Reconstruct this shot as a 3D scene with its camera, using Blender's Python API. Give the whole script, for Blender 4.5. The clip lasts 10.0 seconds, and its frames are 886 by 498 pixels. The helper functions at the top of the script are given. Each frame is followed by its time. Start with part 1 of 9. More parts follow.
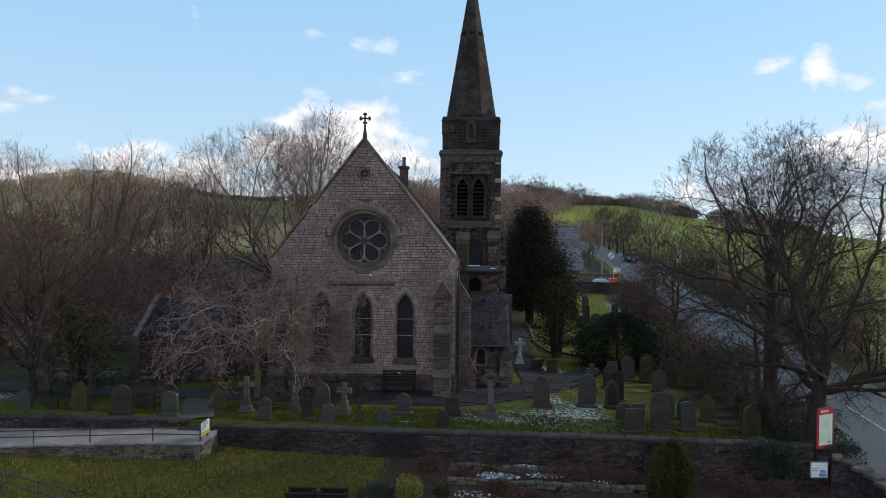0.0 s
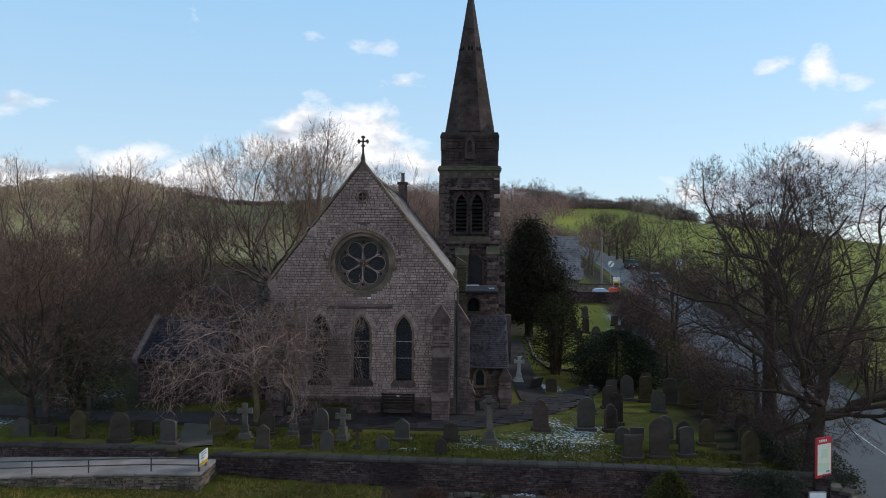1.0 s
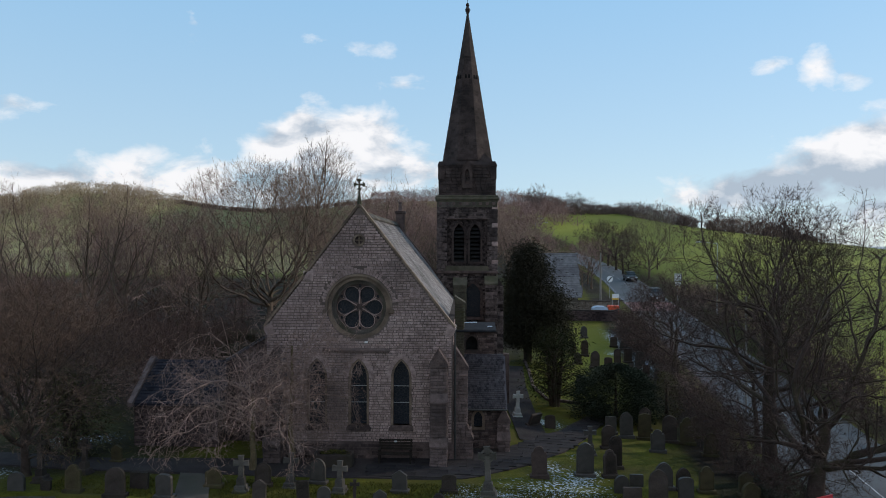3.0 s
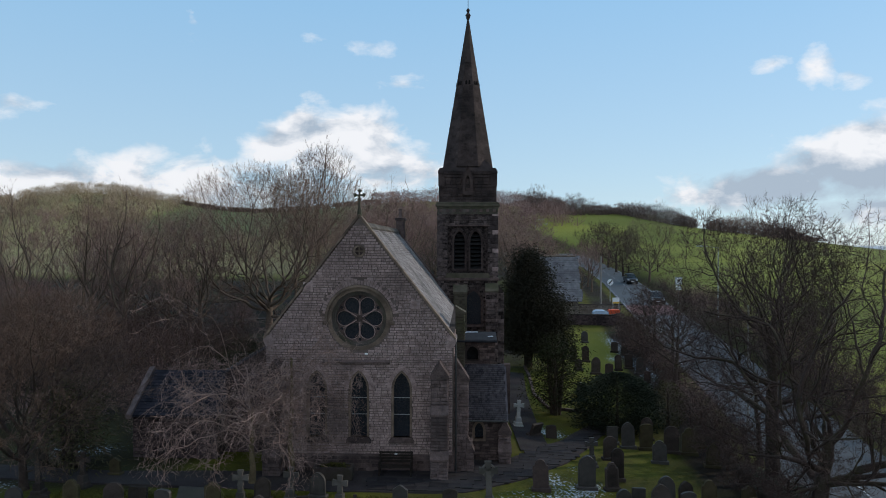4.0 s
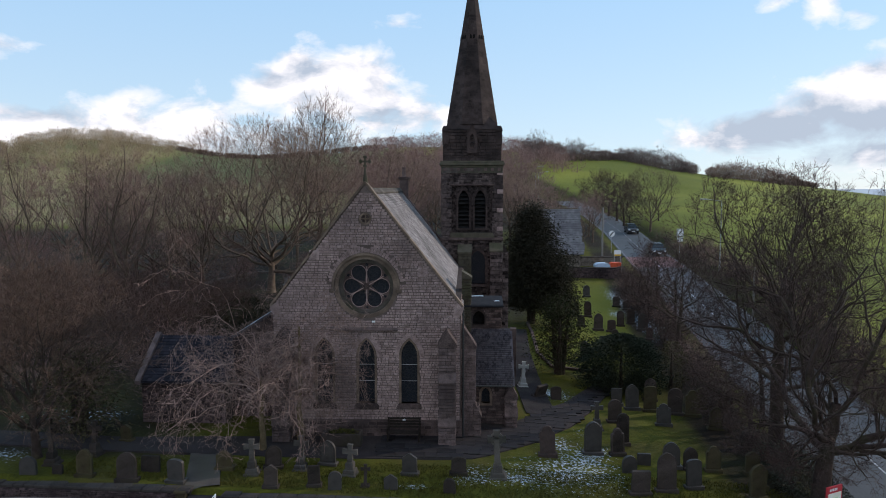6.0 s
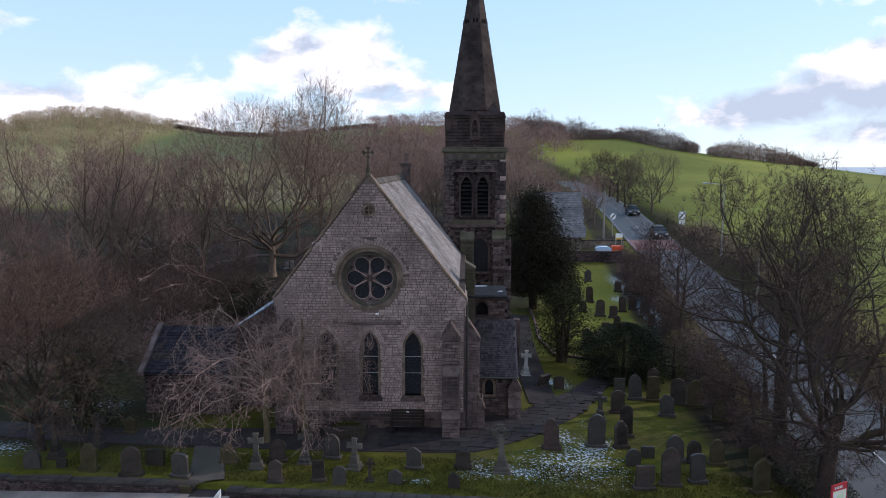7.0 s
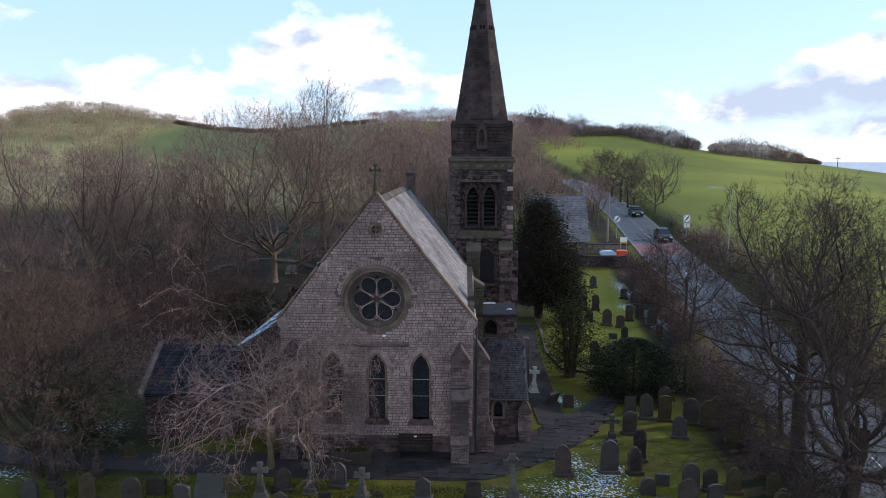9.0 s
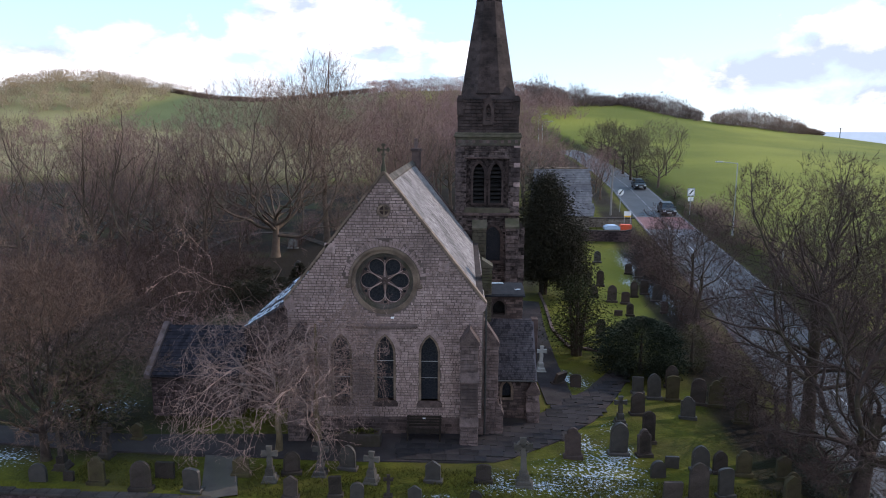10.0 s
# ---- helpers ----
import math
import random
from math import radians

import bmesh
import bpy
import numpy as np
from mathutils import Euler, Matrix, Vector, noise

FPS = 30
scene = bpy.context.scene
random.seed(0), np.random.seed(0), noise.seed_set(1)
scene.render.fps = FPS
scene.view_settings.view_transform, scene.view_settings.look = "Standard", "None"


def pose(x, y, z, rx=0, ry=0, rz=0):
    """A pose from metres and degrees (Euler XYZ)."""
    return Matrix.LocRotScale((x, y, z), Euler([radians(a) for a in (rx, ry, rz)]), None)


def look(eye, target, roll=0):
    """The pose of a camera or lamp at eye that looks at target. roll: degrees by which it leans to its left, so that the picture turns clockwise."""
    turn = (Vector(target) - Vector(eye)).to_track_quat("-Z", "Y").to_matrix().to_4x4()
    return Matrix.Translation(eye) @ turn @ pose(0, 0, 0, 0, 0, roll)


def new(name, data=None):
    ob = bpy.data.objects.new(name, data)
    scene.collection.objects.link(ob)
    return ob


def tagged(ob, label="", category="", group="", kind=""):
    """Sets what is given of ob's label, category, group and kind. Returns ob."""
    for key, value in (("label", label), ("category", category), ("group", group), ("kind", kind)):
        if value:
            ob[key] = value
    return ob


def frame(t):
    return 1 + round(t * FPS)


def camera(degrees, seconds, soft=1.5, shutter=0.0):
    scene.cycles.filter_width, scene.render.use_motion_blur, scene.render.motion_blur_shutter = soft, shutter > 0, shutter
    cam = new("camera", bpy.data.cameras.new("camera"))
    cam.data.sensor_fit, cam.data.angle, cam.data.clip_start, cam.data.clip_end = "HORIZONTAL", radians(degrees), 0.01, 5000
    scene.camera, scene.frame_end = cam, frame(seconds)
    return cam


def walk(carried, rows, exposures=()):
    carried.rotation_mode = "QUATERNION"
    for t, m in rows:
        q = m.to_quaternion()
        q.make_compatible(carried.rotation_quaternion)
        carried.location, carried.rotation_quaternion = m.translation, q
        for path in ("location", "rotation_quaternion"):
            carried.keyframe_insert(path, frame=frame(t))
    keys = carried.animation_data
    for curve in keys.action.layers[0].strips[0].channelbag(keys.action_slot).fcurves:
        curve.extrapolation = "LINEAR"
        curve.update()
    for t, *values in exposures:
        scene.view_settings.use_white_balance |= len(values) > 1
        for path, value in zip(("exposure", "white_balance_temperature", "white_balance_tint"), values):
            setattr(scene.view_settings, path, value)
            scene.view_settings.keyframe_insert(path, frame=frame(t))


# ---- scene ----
cam = camera(64.3, 10.0, soft=1.0)
PATH = [
    (0, (0.428, 2.113, 6.883), (0.352, 4.112, 6.863), 0.6),
    (0.5, (0.485, 2.1, 7.3), (0.408, 4.098, 7.284), 0.4),
    (1, (0.509, 2.117, 7.834), (0.432, 4.115, 7.819), 0.4),
    (1.5, (0.563, 2.131, 8.381), (0.485, 4.129, 8.368), 0.2),
    (2, (0.591, 2.179, 8.903), (0.513, 4.177, 8.893), 0.1),
    (2.5, (0.589, 2.25, 9.349), (0.513, 4.249, 9.34), 0.1),
    (4, (0.533, 2.55, 10.241), (0.459, 4.549, 10.229), 0.1),
    (4.5, (0.437, 2.691, 10.448), (0.364, 4.69, 10.436), 0.1),
    (5, (0.329, 2.768, 10.713), (0.257, 4.766, 10.667), 0.1),
    (5.5, (0.236, 2.825, 10.991), (0.164, 4.821, 10.885), 0.1),
    (6, (0.108, 2.921, 11.283), (0.04, 4.912, 11.112), 0.0),
    (7.5, (-0.19, 3.442, 12.178), (-0.255, 5.427, 11.939), 0.1),
    (8, (-0.277, 3.684, 12.435), (-0.342, 5.669, 12.196), 0.1),
    (8.5, (-0.438, 3.955, 12.681), (-0.501, 5.94, 12.442), 0.1),
    (9, (-0.575, 4.243, 12.914), (-0.638, 6.226, 12.663), 0.2),
    (9.5, (-0.768, 4.488, 13.13), (-0.829, 6.465, 12.838), 0.2),
    (10, (-1.033, 4.754, 13.336), (-1.092, 6.724, 13.0), 0.3),
]
walk(cam, [(t, look(eye, target, roll)) for t, eye, target, roll in PATH],
     exposures=[(0.0, 0.04, 6500, 12), (2.5, -0.10, 6500, 11), (4.5, -0.22, 6300, 10), (5.2, -0.18, 6350, 10), (6.0, 0.03, 6500, 15), (7.5, 0.28, 6320, 19.5), (9.0, 0.35, 6280, 18), (10.0, 0.52, 6350, 20)])

# ---- light ----
SUN_AZ, SUN_EL = 24.0, 24.0     # degrees from +x towards +y, and above the horizon
to_sun = Vector((math.cos(radians(SUN_EL)) * math.cos(radians(SUN_AZ)), math.cos(radians(SUN_EL)) * math.sin(radians(SUN_AZ)), math.sin(radians(SUN_EL))))
sun_data = bpy.data.lights.new("sun", "SUN")
sun_data.energy, sun_data.angle, sun_data.color = 2.6, radians(0.6), (1.0, 0.90, 0.76)
sun = new("sun", sun_data)
sun.matrix_world = look(to_sun * 200, (0, 0, 0))

world = bpy.data.worlds.new("sky")
scene.world = world
world.use_nodes = True
wt = world.node_tree
wt.nodes.clear()


def wnode(kind, **values):
    n = wt.nodes.new(kind)
    for k, v in values.items():
        n.inputs[k].default_value = v
    return n


def wmath(op, a, b=None):
    n = wt.nodes.new("ShaderNodeMath")
    n.operation = op
    for i, v in enumerate((a, b)):
        if v is None:
            continue
        if isinstance(v, (int, float)):
            n.inputs[i].default_value = v
        else:
            wt.links.new(v, n.inputs[i])
    return n.outputs[0]


sky = wt.nodes.new("ShaderNodeTexSky")
sky.sky_type = "NISHITA"
sky.sun_disc = False
sky.sun_elevation, sky.sun_rotation = radians(SUN_EL), radians(90 - SUN_AZ)
sky.altitude, sky.air_density, sky.dust_density, sky.ozone_density = 150, 1.0, 0.3, 1.6
direction = wt.nodes.new("ShaderNodeTexCoord").outputs["Generated"]


def fluff(shift, scale, detail):
    """Billows of cloud, looked up a little towards or away from the sun."""
    m = wnode("ShaderNodeMapping", Scale=(1.0, 1.0, 1.7), Location=(3.1 + shift[0], 0.4 + shift[1], shift[2]))
    wt.links.new(direction, m.inputs["Vector"])
    n = wnode("ShaderNodeTexNoise", Scale=scale, Detail=detail, Roughness=0.56, Distortion=0.25)
    wt.links.new(m.outputs[0], n.inputs["Vector"])
    return n.outputs["Fac"]


def bank(ax, az, wide, tall, strength):
    """A soft lump of cloud round the way (ax, 1, az)."""
    d = Vector((ax, 1, az)).normalized()
    shift = wnode("ShaderNodeMapping", Location=(-d.x / wide, -d.y / wide, -d.z / tall), Scale=(1 / wide, 1 / wide, 1 / tall))
    wt.links.new(direction, shift.inputs["Vector"])
    size = wt.nodes.new("ShaderNodeVectorMath")
    size.operation = "LENGTH"
    wt.links.new(shift.outputs[0], size.inputs[0])
    fall = wmath("SUBTRACT", 1.0, size.outputs["Value"])
    return wmath("MULTIPLY", wmath("MAXIMUM", fall, 0.0), strength)


lumps = [bank(*b) for b in (
    (-0.195, 0.145, 0.19, 0.085, 1.15), (-0.235, 0.168, 0.09, 0.06, 1.0), (-0.12, 0.12, 0.17, 0.065, 0.95), (-0.04, 0.10, 0.13, 0.05, 0.75),
    (0.55, 0.12, 0.19, 0.085, 1.15), (0.66, 0.13, 0.19, 0.10, 1.2), (0.43, 0.085, 0.19, 0.055, 0.95), (0.34, 0.068, 0.14, 0.035, 0.75), (0.62, 0.05, 0.30, 0.05, 0.8),
    (0.485, 0.245, 0.055, 0.045, 0.62), (0.425, 0.252, 0.05, 0.025, 0.55), (0.53, 0.235, 0.05, 0.03, 0.52),
    (-0.225, 0.293, 0.07, 0.036, 0.56), (-0.155, 0.283, 0.09, 0.032, 0.58), (-0.09, 0.228, 0.085, 0.03, 0.52),
    (-0.40, 0.325, 0.055, 0.04, 0.48), (-0.66, 0.205, 0.11, 0.04, 0.55), (-0.45, 0.08, 0.5, 0.09, 0.80), (-0.75, 0.07, 0.4, 0.08, 0.72))]
total = lumps[0]
for l in lumps[1:]:
    total = wmath("MAXIMUM", total, l)
place = wt.nodes.new("ShaderNodeSeparateXYZ")
wt.links.new(direction, place.inputs[0])
# unseen broken cloud, thickening overhead and behind the walk, added for whiter fill light
behind = wmath("MULTIPLY", wmath("SUBTRACT", wmath("MULTIPLY", place.outputs["Z"], 1.0), wmath("ADD", place.outputs["Y"], 0.2)), 0.5)
total = wmath("MAXIMUM", total, wmath("MAXIMUM", behind, 0.0))
puff = fluff((0, 0, 0), 11.0, 9.0)
sunward = fluff((-0.02, 0.0, -0.03), 11.0, 5.0)
thick = wmath("MULTIPLY", wmath("SUBTRACT", wmath("ADD", wmath("MULTIPLY", wmath("SUBTRACT", puff, 0.5), 1.5), total), 0.36), 3.2)
veil = wmath("MINIMUM", wmath("MAXIMUM", thick, 0.0), 0.95)
height = wmath("ABSOLUTE", place.outputs["Z"])
low = wmath("MAXIMUM", wmath("SUBTRACT", 1.0, wmath("MULTIPLY", height, 3.0)), 0.0)


def wmix(fac, a, b):
    n = wt.nodes.new("ShaderNodeMix")
    n.data_type = "RGBA"
    for key, v in (("Factor", fac), ("A", a), ("B", b)):
        if isinstance(v, tuple):
            n.inputs[key].default_value = (*v, 1)
        elif isinstance(v, float):
            n.inputs[key].default_value = v
        else:
            wt.links.new(v, n.inputs[key])
    return n.outputs["Result"]


# thin high haze evens out the blue and pales it towards the horizon
hazy = wmix(low, (2.35, 4.25, 6.15), (3.8, 5.0, 5.8))
clear = wmix(0.8, sky.outputs[0], hazy)
# clouds: bright towards the sun, blue-grey in their bodies
shade = wmath("ADD", wmath("MULTIPLY", thick, 0.12), wmath("MULTIPLY", wmath("SUBTRACT", sunward, puff), 4.5))
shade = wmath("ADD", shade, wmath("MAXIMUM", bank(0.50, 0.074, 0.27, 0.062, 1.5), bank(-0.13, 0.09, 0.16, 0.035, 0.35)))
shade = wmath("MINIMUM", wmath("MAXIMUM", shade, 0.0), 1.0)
cloud = wmix(shade, (6.7, 6.65, 6.7), (3.0, 3.55, 4.2))
back = wnode("ShaderNodeBackground", Strength=0.16)
wt.links.new(wmix(veil, clear, cloud), back.inputs["Color"])
wt.links.new(back.outputs[0], wt.nodes.new("ShaderNodeOutputWorld").inputs["Surface"])

# ---- materials ----
def surface(name, low, high, scale=3.0, rough=0.85, bump=0.3, fine=40.0, island=0.0, each=0.0, metal=0.0, stain=None, stain_scale=0.5, stain_amount=0.5, bump_size=0.02, coat=0.0):
    """A rough natural surface: two tones by a coarse and a fine noise, stains at a larger size, relief, and piece-by-piece variation."""
    m = bpy.data.materials.new(name)
    m.use_nodes = True
    t = m.node_tree
    p = t.nodes["Principled BSDF"]
    p.inputs["Roughness"].default_value, p.inputs["Metallic"].default_value = rough, metal
    if rough > 0.65:
        p.inputs["Specular IOR Level"].default_value = 0.12      # porous, weathered surfaces hardly shine
    where = t.nodes.new("ShaderNodeTexCoord").outputs["Object"]

    def noise_of(size, detail=5.0):
        n = t.nodes.new("ShaderNodeTexNoise")
        n.inputs["Scale"].default_value, n.inputs["Detail"].default_value = size, detail
        t.links.new(where, n.inputs["Vector"])
        return n.outputs["Fac"]

    def calc(op, a, b, clamp=False):
        n = t.nodes.new("ShaderNodeMath")
        n.operation, n.use_clamp = op, clamp
        for i, v in enumerate((a, b)):
            if isinstance(v, (int, float)):
                n.inputs[i].default_value = v
            else:
                t.links.new(v, n.inputs[i])
        return n.outputs[0]

    coarse, grain = noise_of(scale), noise_of(fine, 3.0)
    value = calc("ADD", calc("MULTIPLY", coarse, 0.65), calc("MULTIPLY", grain, 0.35))
    value = calc("ADD", calc("MULTIPLY", calc("SUBTRACT", value, 0.5), 2.2), 0.5)
    if island:
        r = t.nodes.new("ShaderNodeNewGeometry").outputs["Random Per Island"]
        value = calc("ADD", value, calc("MULTIPLY", calc("SUBTRACT", r, 0.5), island))
    if each:
        r = t.nodes.new("ShaderNodeObjectInfo").outputs["Random"]
        value = calc("ADD", value, calc("MULTIPLY", calc("SUBTRACT", r, 0.5), each))
    value = calc("ADD", value, 0.0, True)
    blend = t.nodes.new("ShaderNodeMix")
    blend.data_type = "RGBA"
    t.links.new(value, blend.inputs["Factor"])
    blend.inputs["A"].default_value, blend.inputs["B"].default_value = (*low, 1), (*high, 1)
    colour = blend.outputs["Result"]
    if stain:
        k = calc("MULTIPLY", calc("SUBTRACT", noise_of(stain_scale, 6.0), 0.46), 5.0, True)
        k = calc("MULTIPLY", k, stain_amount)
        over = t.nodes.new("ShaderNodeMix")
        over.data_type = "RGBA"
        t.links.new(k, over.inputs["Factor"])
        t.links.new(colour, over.inputs["A"])
        over.inputs["B"].default_value = (*stain, 1)
        colour = over.outputs["Result"]
    t.links.new(colour, p.inputs["Base Color"])
    if bump:
        b = t.nodes.new("ShaderNodeBump")
        b.inputs["Strength"].default_value, b.inputs["Distance"].default_value = bump, bump_size
        t.links.new(calc("ADD", grain, coarse), b.inputs["Height"])
        t.links.new(b.outputs[0], p.inputs["Normal"])
    if coat:
        p.inputs["Coat Weight"].default_value = coat
    return m


STONE = surface("coursed_gritstone", (0.185, 0.1302, 0.1215), (0.54, 0.3971, 0.3704), 5.0, 0.9, 1.0, 21, island=0.35, stain=(0.12, 0.0874, 0.0833), stain_scale=0.42, stain_amount=0.6, bump_size=0.06)
STONE_PIECE = surface("single_gritstone_blocks", (0.185, 0.1302, 0.1215), (0.54, 0.3971, 0.3704), 5.0, 0.9, 1.0, 21, each=0.35, stain=(0.12, 0.0874, 0.0833), stain_scale=0.42, stain_amount=0.6, bump_size=0.06)
BUTTRESS_STONE = surface("grey_buttress_stone", (0.06, 0.0437, 0.04214), (0.215, 0.1568, 0.147), 3.5, 0.9, 0.8, 19, island=0.5, stain=(0.045, 0.0342, 0.03332), stain_scale=0.6, stain_amount=0.75, bump_size=0.04)
DARK_STONE = surface("sooty_gritstone", (0.034, 0.0247, 0.02352), (0.17, 0.1216, 0.1117), 3.0, 0.9, 0.8, 24, island=0.7, stain=(0.022, 0.0171, 0.01764), stain_scale=0.5, stain_amount=0.7)
DARK_PIECE = surface("single_sooty_blocks", (0.03, 0.02068, 0.022), (0.15, 0.1034, 0.103), 7.0, 0.9, 1.0, 24, each=0.6, stain=(0.02, 0.01504, 0.017), stain_scale=0.5, stain_amount=0.7, bump_size=0.05)
WALL_STONE = surface("dark_field_stone", (0.03, 0.02068, 0.022), (0.15, 0.1034, 0.103), 7.0, 0.9, 1.0, 24, island=0.6, stain=(0.02, 0.01504, 0.017), stain_scale=0.5, stain_amount=0.7, bump_size=0.05)
WALL_COPE = surface("blackened_wall_coping", (0.026, 0.022, 0.021), (0.088, 0.074, 0.068), 2.6, 0.95, 0.7, 20, each=0.35, stain=(0.034, 0.034, 0.019), stain_scale=1.2, stain_amount=0.6, bump_size=0.04)
TOWER_STONE = surface("soot_black_gritstone", (0.01176, 0.008778, 0.008428), (0.1764, 0.1341, 0.1264), 5.0, 0.9, 0.9, 24, island=0.8, stain=(0.01344, 0.01037, 0.01096), stain_scale=0.6, stain_amount=0.75)
MORTAR = surface("old_mortar", (0.032, 0.025, 0.023), (0.085, 0.066, 0.06), 3, 0.95, 0.4, 60, stain=(0.025, 0.02, 0.019), stain_scale=0.5)
DRESSED = surface("dressed_sandstone", (0.105, 0.076, 0.060), (0.27, 0.20, 0.152), 2.5, 0.85, 0.3, 35, each=0.3, stain=(0.06, 0.045, 0.038), stain_scale=1.2, stain_amount=0.7)
MOSSY = surface("mossy_dressed_stone", (0.048, 0.042, 0.031), (0.118, 0.104, 0.078), 2.5, 0.9, 0.4, 30, each=0.3, stain=(0.042, 0.046, 0.022), stain_scale=1.3, stain_amount=0.6)
# shade inside the spire vents, put into a near-black colour
VENT_SHADE = surface("vent_shade_black", (0.006, 0.005, 0.005), (0.014, 0.012, 0.012), 4.0, 0.95, 0.3, 30)
SPIRE = surface("dark_spire_ashlar", (0.017, 0.013, 0.0125), (0.098, 0.071, 0.066), 1.6, 0.9, 0.7, 18, island=0.3, stain=(0.013, 0.011, 0.011), stain_scale=0.5, stain_amount=0.7)
SLATE = surface("grey_stone_slate", (0.135, 0.120, 0.118), (0.31, 0.282, 0.278), 1.4, 0.85, 0.5, 26, island=0.7, stain=(0.095, 0.085, 0.083), stain_scale=0.45, stain_amount=0.6)
SLATE_PIECE = surface("single_stone_slates", (0.135, 0.120, 0.118), (0.31, 0.282, 0.278), 1.4, 0.85, 0.5, 26, each=0.7, stain=(0.095, 0.085, 0.083), stain_scale=0.45, stain_amount=0.6)
NAVY_SLATE = surface("dark_navy_slate", (0.010, 0.0095, 0.0135), (0.034, 0.031, 0.040), 2.0, 0.9, 0.3, 26, island=0.7)
GABLE_MORTAR = surface("gable_mortar", (0.090, 0.068, 0.061), (0.19, 0.147, 0.132), 3, 0.95, 0.4, 60, stain=(0.06, 0.046, 0.042), stain_scale=0.5)
DARK_SLATE = surface("blue_slate", (0.034, 0.031, 0.038), (0.125, 0.112, 0.124), 2.0, 0.85, 0.3, 26, island=0.8, stain=(0.03, 0.028, 0.03), stain_scale=0.8)
PORCH_SLATE = surface("dark_porch_slate", (0.0204, 0.0186, 0.0228), (0.075, 0.0672, 0.0744), 2.0, 0.85, 0.3, 26, island=0.8, stain=(0.018, 0.0168, 0.018), stain_scale=0.8)
LODGE_SLATE = surface("pale_grey_slate", (0.085, 0.080, 0.086), (0.23, 0.217, 0.226), 2.0, 0.85, 0.3, 26, island=0.2, stain=(0.08, 0.075, 0.08), stain_scale=0.6)
GLASS = surface("dark_leaded_glass", (0.006, 0.007, 0.011), (0.02, 0.023, 0.034), 9, 0.3, 0.3, 14, bump_size=0.01)
GLASS.node_tree.nodes["Principled BSDF"].inputs["Specular IOR Level"].default_value = 0.18
glass_tree = GLASS.node_tree
cells = glass_tree.nodes.new("ShaderNodeTexVoronoi")
cells.feature = "DISTANCE_TO_EDGE"
cells.inputs["Scale"].default_value = 9.0
glass_tree.links.new(glass_tree.nodes.new("ShaderNodeTexCoord").outputs["Object"], cells.inputs["Vector"])
lead_line = glass_tree.nodes.new("ShaderNodeMath")
lead_line.operation = "LESS_THAN"
lead_line.inputs[1].default_value = 0.06
glass_tree.links.new(cells.outputs["Distance"], lead_line.inputs[0])
leaded = glass_tree.nodes.new("ShaderNodeMix")
leaded.data_type = "RGBA"
leaded.inputs["B"].default_value = (0.032, 0.033, 0.037, 1)
glass_shader = glass_tree.nodes["Principled BSDF"]
glass_tree.links.new(lead_line.outputs[0], leaded.inputs["Factor"])
glass_tree.links.new(glass_shader.inputs["Base Color"].links[0].from_socket, leaded.inputs["A"])
glass_tree.links.new(leaded.outputs["Result"], glass_shader.inputs["Base Color"])
IRON = surface("black_iron", (0.015, 0.015, 0.016), (0.05, 0.048, 0.046), 8, 0.55, 0.2, 60)
LOUVRE = surface("weathered_louvre_slate", (0.008, 0.008, 0.009), (0.028, 0.027, 0.027), 5, 0.8, 0.2, 40, each=0.3)
SNOW = surface("old_snow", (0.44, 0.50, 0.60), (0.70, 0.76, 0.84), 3, 0.6, 0.5, 30)
LEAD = surface("grey_lead", (0.012, 0.013, 0.017), (0.032, 0.033, 0.038), 3, 0.85, 0.2, 20)
WOOD = surface("dark_bench_wood", (0.010, 0.008, 0.007), (0.035, 0.026, 0.021), 6, 0.7, 0.3, 50)
PAVING = surface("worn_flagstones", (0.0135, 0.01142, 0.0135), (0.03915, 0.03426, 0.0378), 1.6, 0.85, 0.3, 30, each=0.6, island=0.4, stain=(0.03105, 0.03046, 0.0243), stain_scale=0.8)
TARMAC = surface("worn_asphalt", (0.020, 0.020, 0.023), (0.042, 0.042, 0.047), 0.7, 0.6, 0.4, 70, stain=(0.060, 0.060, 0.066), stain_scale=0.35, stain_amount=0.5, bump_size=0.006)
PATHTAR = surface("old_path_tarmac", (0.016, 0.01297, 0.014), (0.042, 0.03478, 0.037), 1.2, 0.85, 0.4, 60, stain=(0.046, 0.0423, 0.035), stain_scale=0.6)
REDTAR = surface("red_road_surface", (0.15, 0.075, 0.075), (0.25, 0.13, 0.125), 1.0, 0.8, 0.3, 60, stain=(0.14, 0.11, 0.115), stain_scale=0.8)
ROADPAINT = surface("worn_white_road_paint", (0.22, 0.22, 0.23), (0.5, 0.5, 0.52), 5, 0.7, 0.2, 40)
KERB = surface("concrete_kerb", (0.17, 0.155, 0.142), (0.31, 0.285, 0.262), 2, 0.85, 0.2, 40, each=0.3)
GRAVE_GREY = surface("grey_gravestone", (0.0204, 0.01598, 0.01428), (0.0782, 0.06008, 0.05304), 2.2, 0.9, 0.6, 26, each=0.8, stain=(0.02856, 0.02685, 0.01496), stain_scale=1.3, stain_amount=0.7)
GRAVE_LIGHT = surface("pale_grey_gravestone", (0.045, 0.03975, 0.03525), (0.1275, 0.1125, 0.09975), 2.6, 0.9, 0.5, 26, each=0.5, stain=(0.04125, 0.03975, 0.0285), stain_scale=1.5, stain_amount=0.6)
GRAVE_BUFF = surface("lichened_sandstone_gravestone", (0.03264, 0.02584, 0.01496), (0.0918, 0.07208, 0.04216), 3.0, 0.9, 0.5, 30, each=0.6, stain=(0.051, 0.04896, 0.01768), stain_scale=1.6, stain_amount=0.7)
